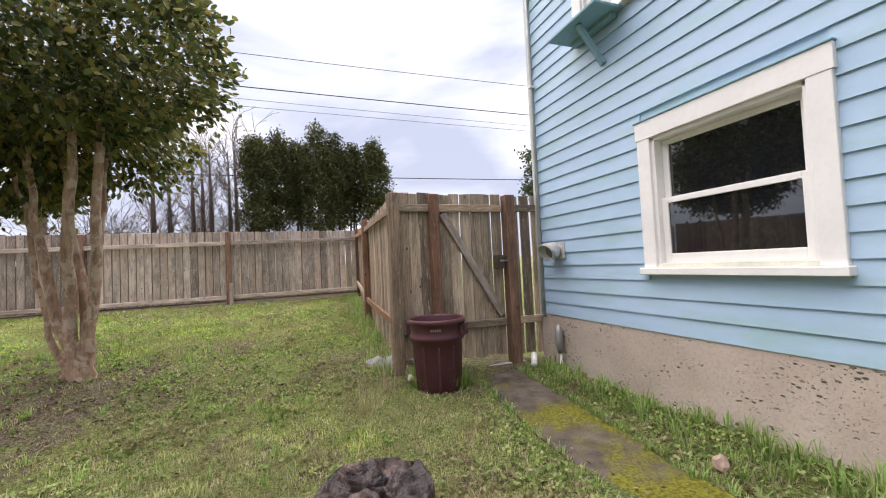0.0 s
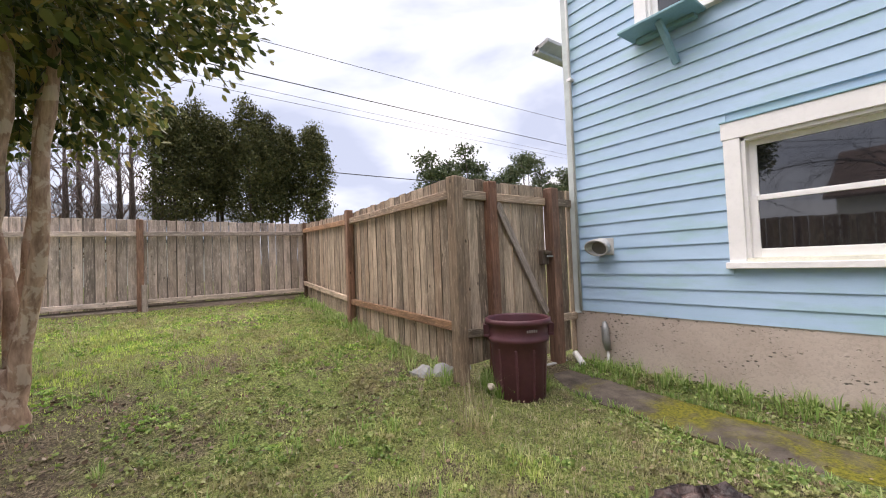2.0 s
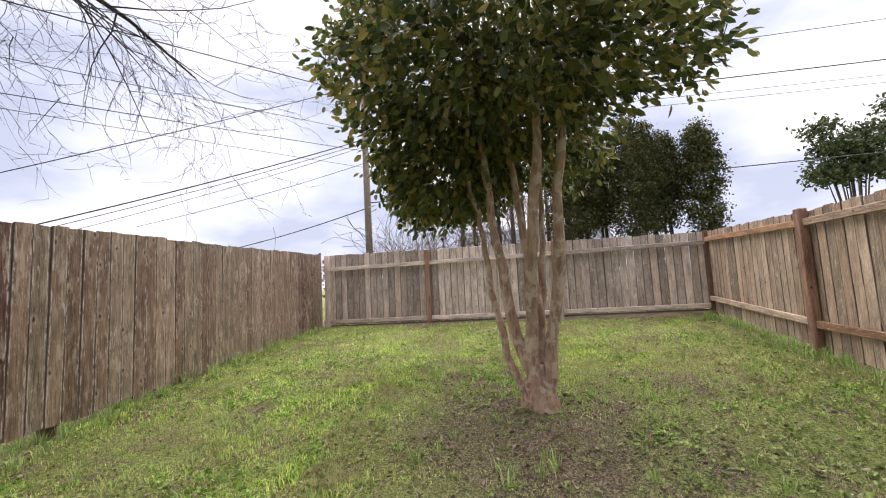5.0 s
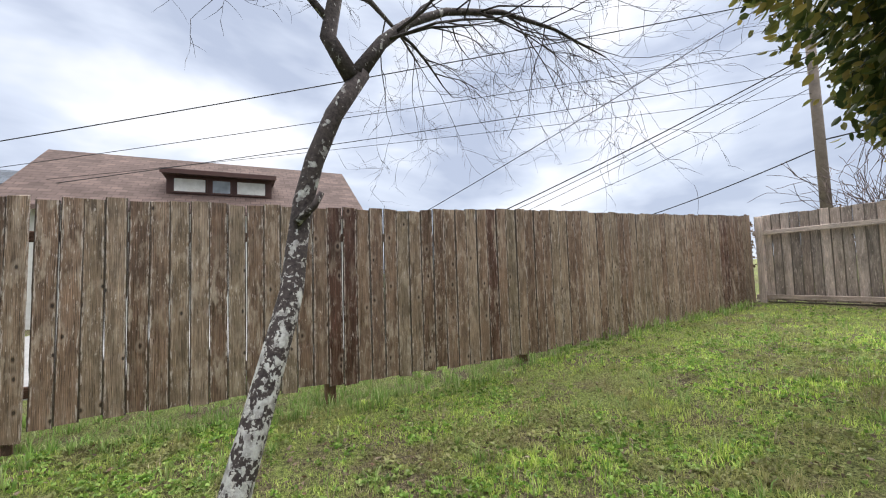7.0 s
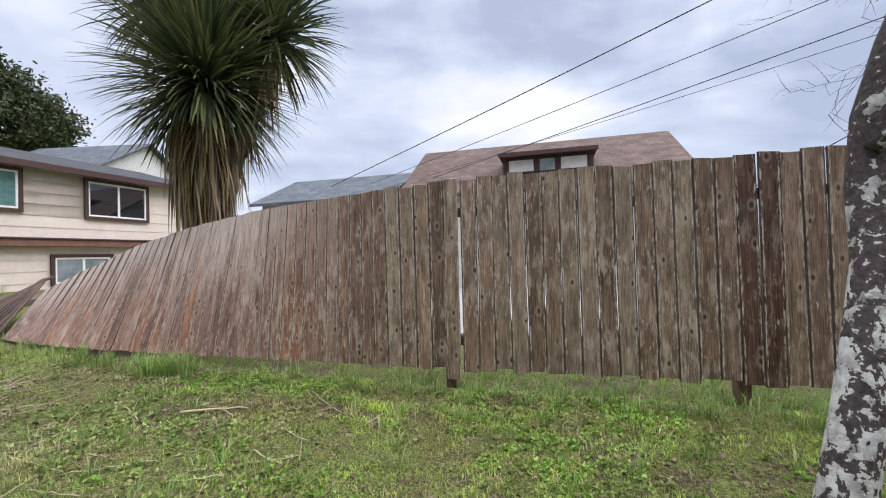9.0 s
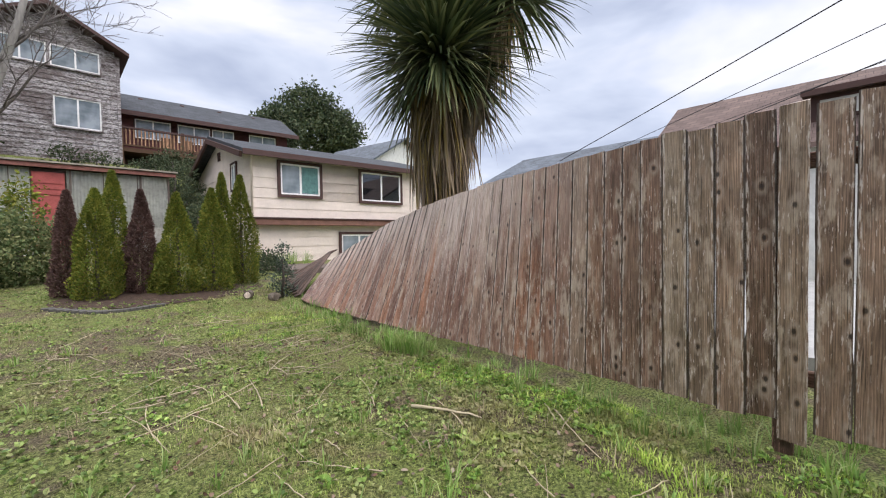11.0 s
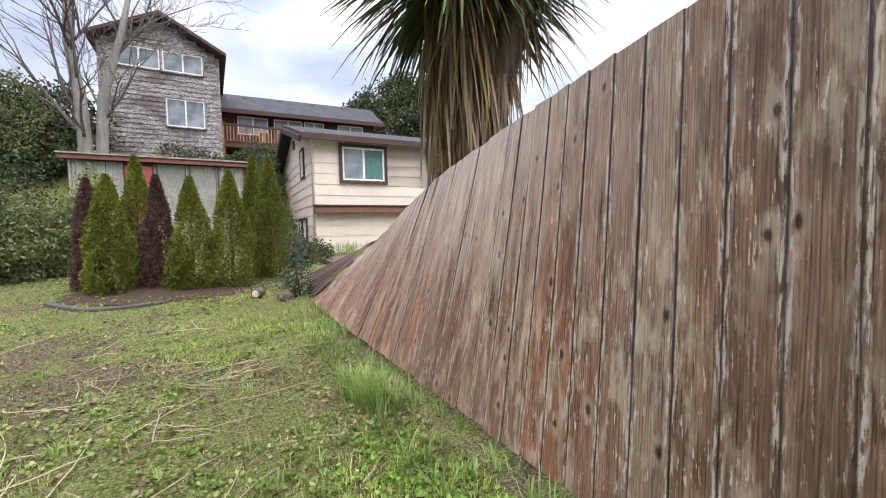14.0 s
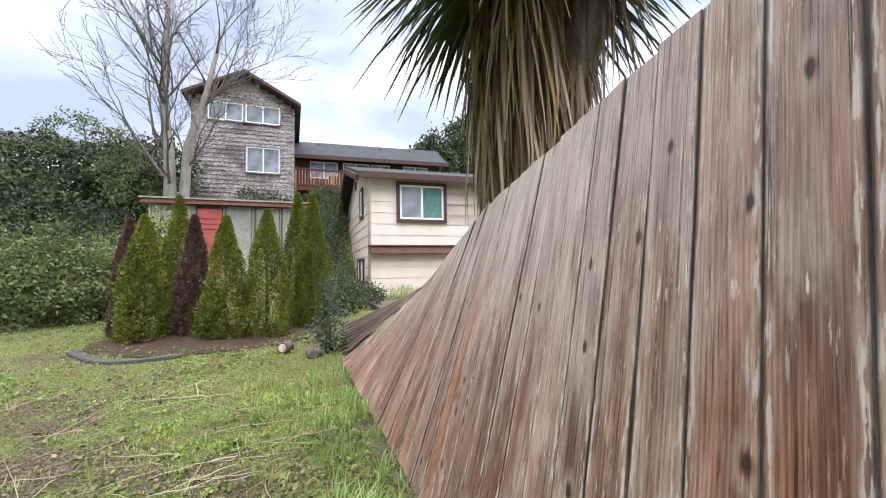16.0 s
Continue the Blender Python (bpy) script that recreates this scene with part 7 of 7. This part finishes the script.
# planting bed edging, pot and stump by the conifers
edge = thing("bed_edging", "curved edging of small concrete blocks round the planting bed", "edging")
blk = boxes((-0.07, 0.07, -0.03, 0.03, 0, 0.07), bevel=0.01)
bme = bpy.data.meshes.new("block")
blk.to_mesh(bme)
blk.free()
bme.materials.append(plain("grey edging concrete", (0.10, 0.095, 0.085), 0.9, 0.2))
for i in range(17):
    f = i / 16
    x, y = -3.62 - 1.15 * f, -7.25 + 0.55 * math.sin(min(1.57, f * 3.1)) - 0.06 * f
    put("block", bme, edge, "", pose(x, y, ground_z(x, y) - 0.03, 0, 0, 20 * f - 5))
soil = tagged(put("planting_bed", mesh_from("planting_bed", [(-5.05 + 1.45 * math.cos(a) * s, -7.6 + 0.82 * math.sin(a) * s, ground_z(-5.05 + 1.45 * math.cos(a) * s, -7.6 + 0.82 * math.sin(a) * s) + 0.05 * (1 - s) + 0.012) for s in (0.0, 0.5, 1.0) for a in [2 * math.pi * k / 24 for k in range(24)]], [(r * 24 + k, r * 24 + (k + 1) % 24, r * 24 + 24 + (k + 1) % 24, r * 24 + 24 + k) for r in range(2) for k in range(24)], plain("dark bark mulch", (0.06, 0.038, 0.026), 0.95, 0.4, 12, 0.8))), "dark mulch bed under the conifers", "flower bed", kind="structure")
log = thing("cut_log", "short cut log with a pale sawn end", "log", at=(-5.88, -6.5, ground_z(-5.88, -6.5) + 0.07))
tubes("bark", [[((0, 0, 0), 0.065), ((-0.07, -0.12, 0.0), 0.07)]], PALMBARK, log, "", 14, False)
tubes("sawn_end", [[((0.0, 0.0, 0), 0.05), ((0.003, 0.006, 0), 0.045)]], WOOD_F, log, "pale sawn end", 14, False)
rock("root_clod", (-6.22, -6.3, 0.36), (0.10, 0.09, 0.08), PALMBARK, 14, "dark brown clod of roots beside the fence end", "root")

# loose boards fanned out under the fallen end
DARKBOARD = wood("dark wet loose boards", (0.03, 0.02, 0.016), (0.12, 0.08, 0.062))
LD = [board_mesh("loose_board", 300 + k, 0.12, 1.75, 0.018, DARKBOARD) for k in range(3)]
for i in range(9):
    a = Vector((-6.56 - 0.012 * i, -6.22 - 0.1 * i, 0.35 + 0.024 * i))
    b = Vector((-7.50, -7.12 - 0.04 * i, 0.82))
    z = (b - a).normalized()
    x = Vector((0.3, -1, -0.2))
    x = (x - z * x.dot(z)).normalized()
    m = Matrix((x, z.cross(x), z)).transposed().to_4x4()
    m.translation = a
    ob = put("loose_board", LD[i % 3], None, "", m)
    tagged(ob, "dark weathered board fanned out loose under the fallen fence", "board", "loose boards under the fallen fence")
# made-up pale slab, added so the slits between boards look bright
tagged(part("neighbour_drive", boxes((-15.8, -8.3, -2.6, 6.0, -0.2, 0.17)), CONCRETE), "added pale concrete slab that brightens the slits of the long fence", "pavement", kind="structure")
flat = tagged(part("timber_platform", boxes((-9.1, -7.5, -10.6, -8.6, 0.45, 0.62), bevel=0.01), WOOD_F), "low pale timber platform beyond the fence", "platform")
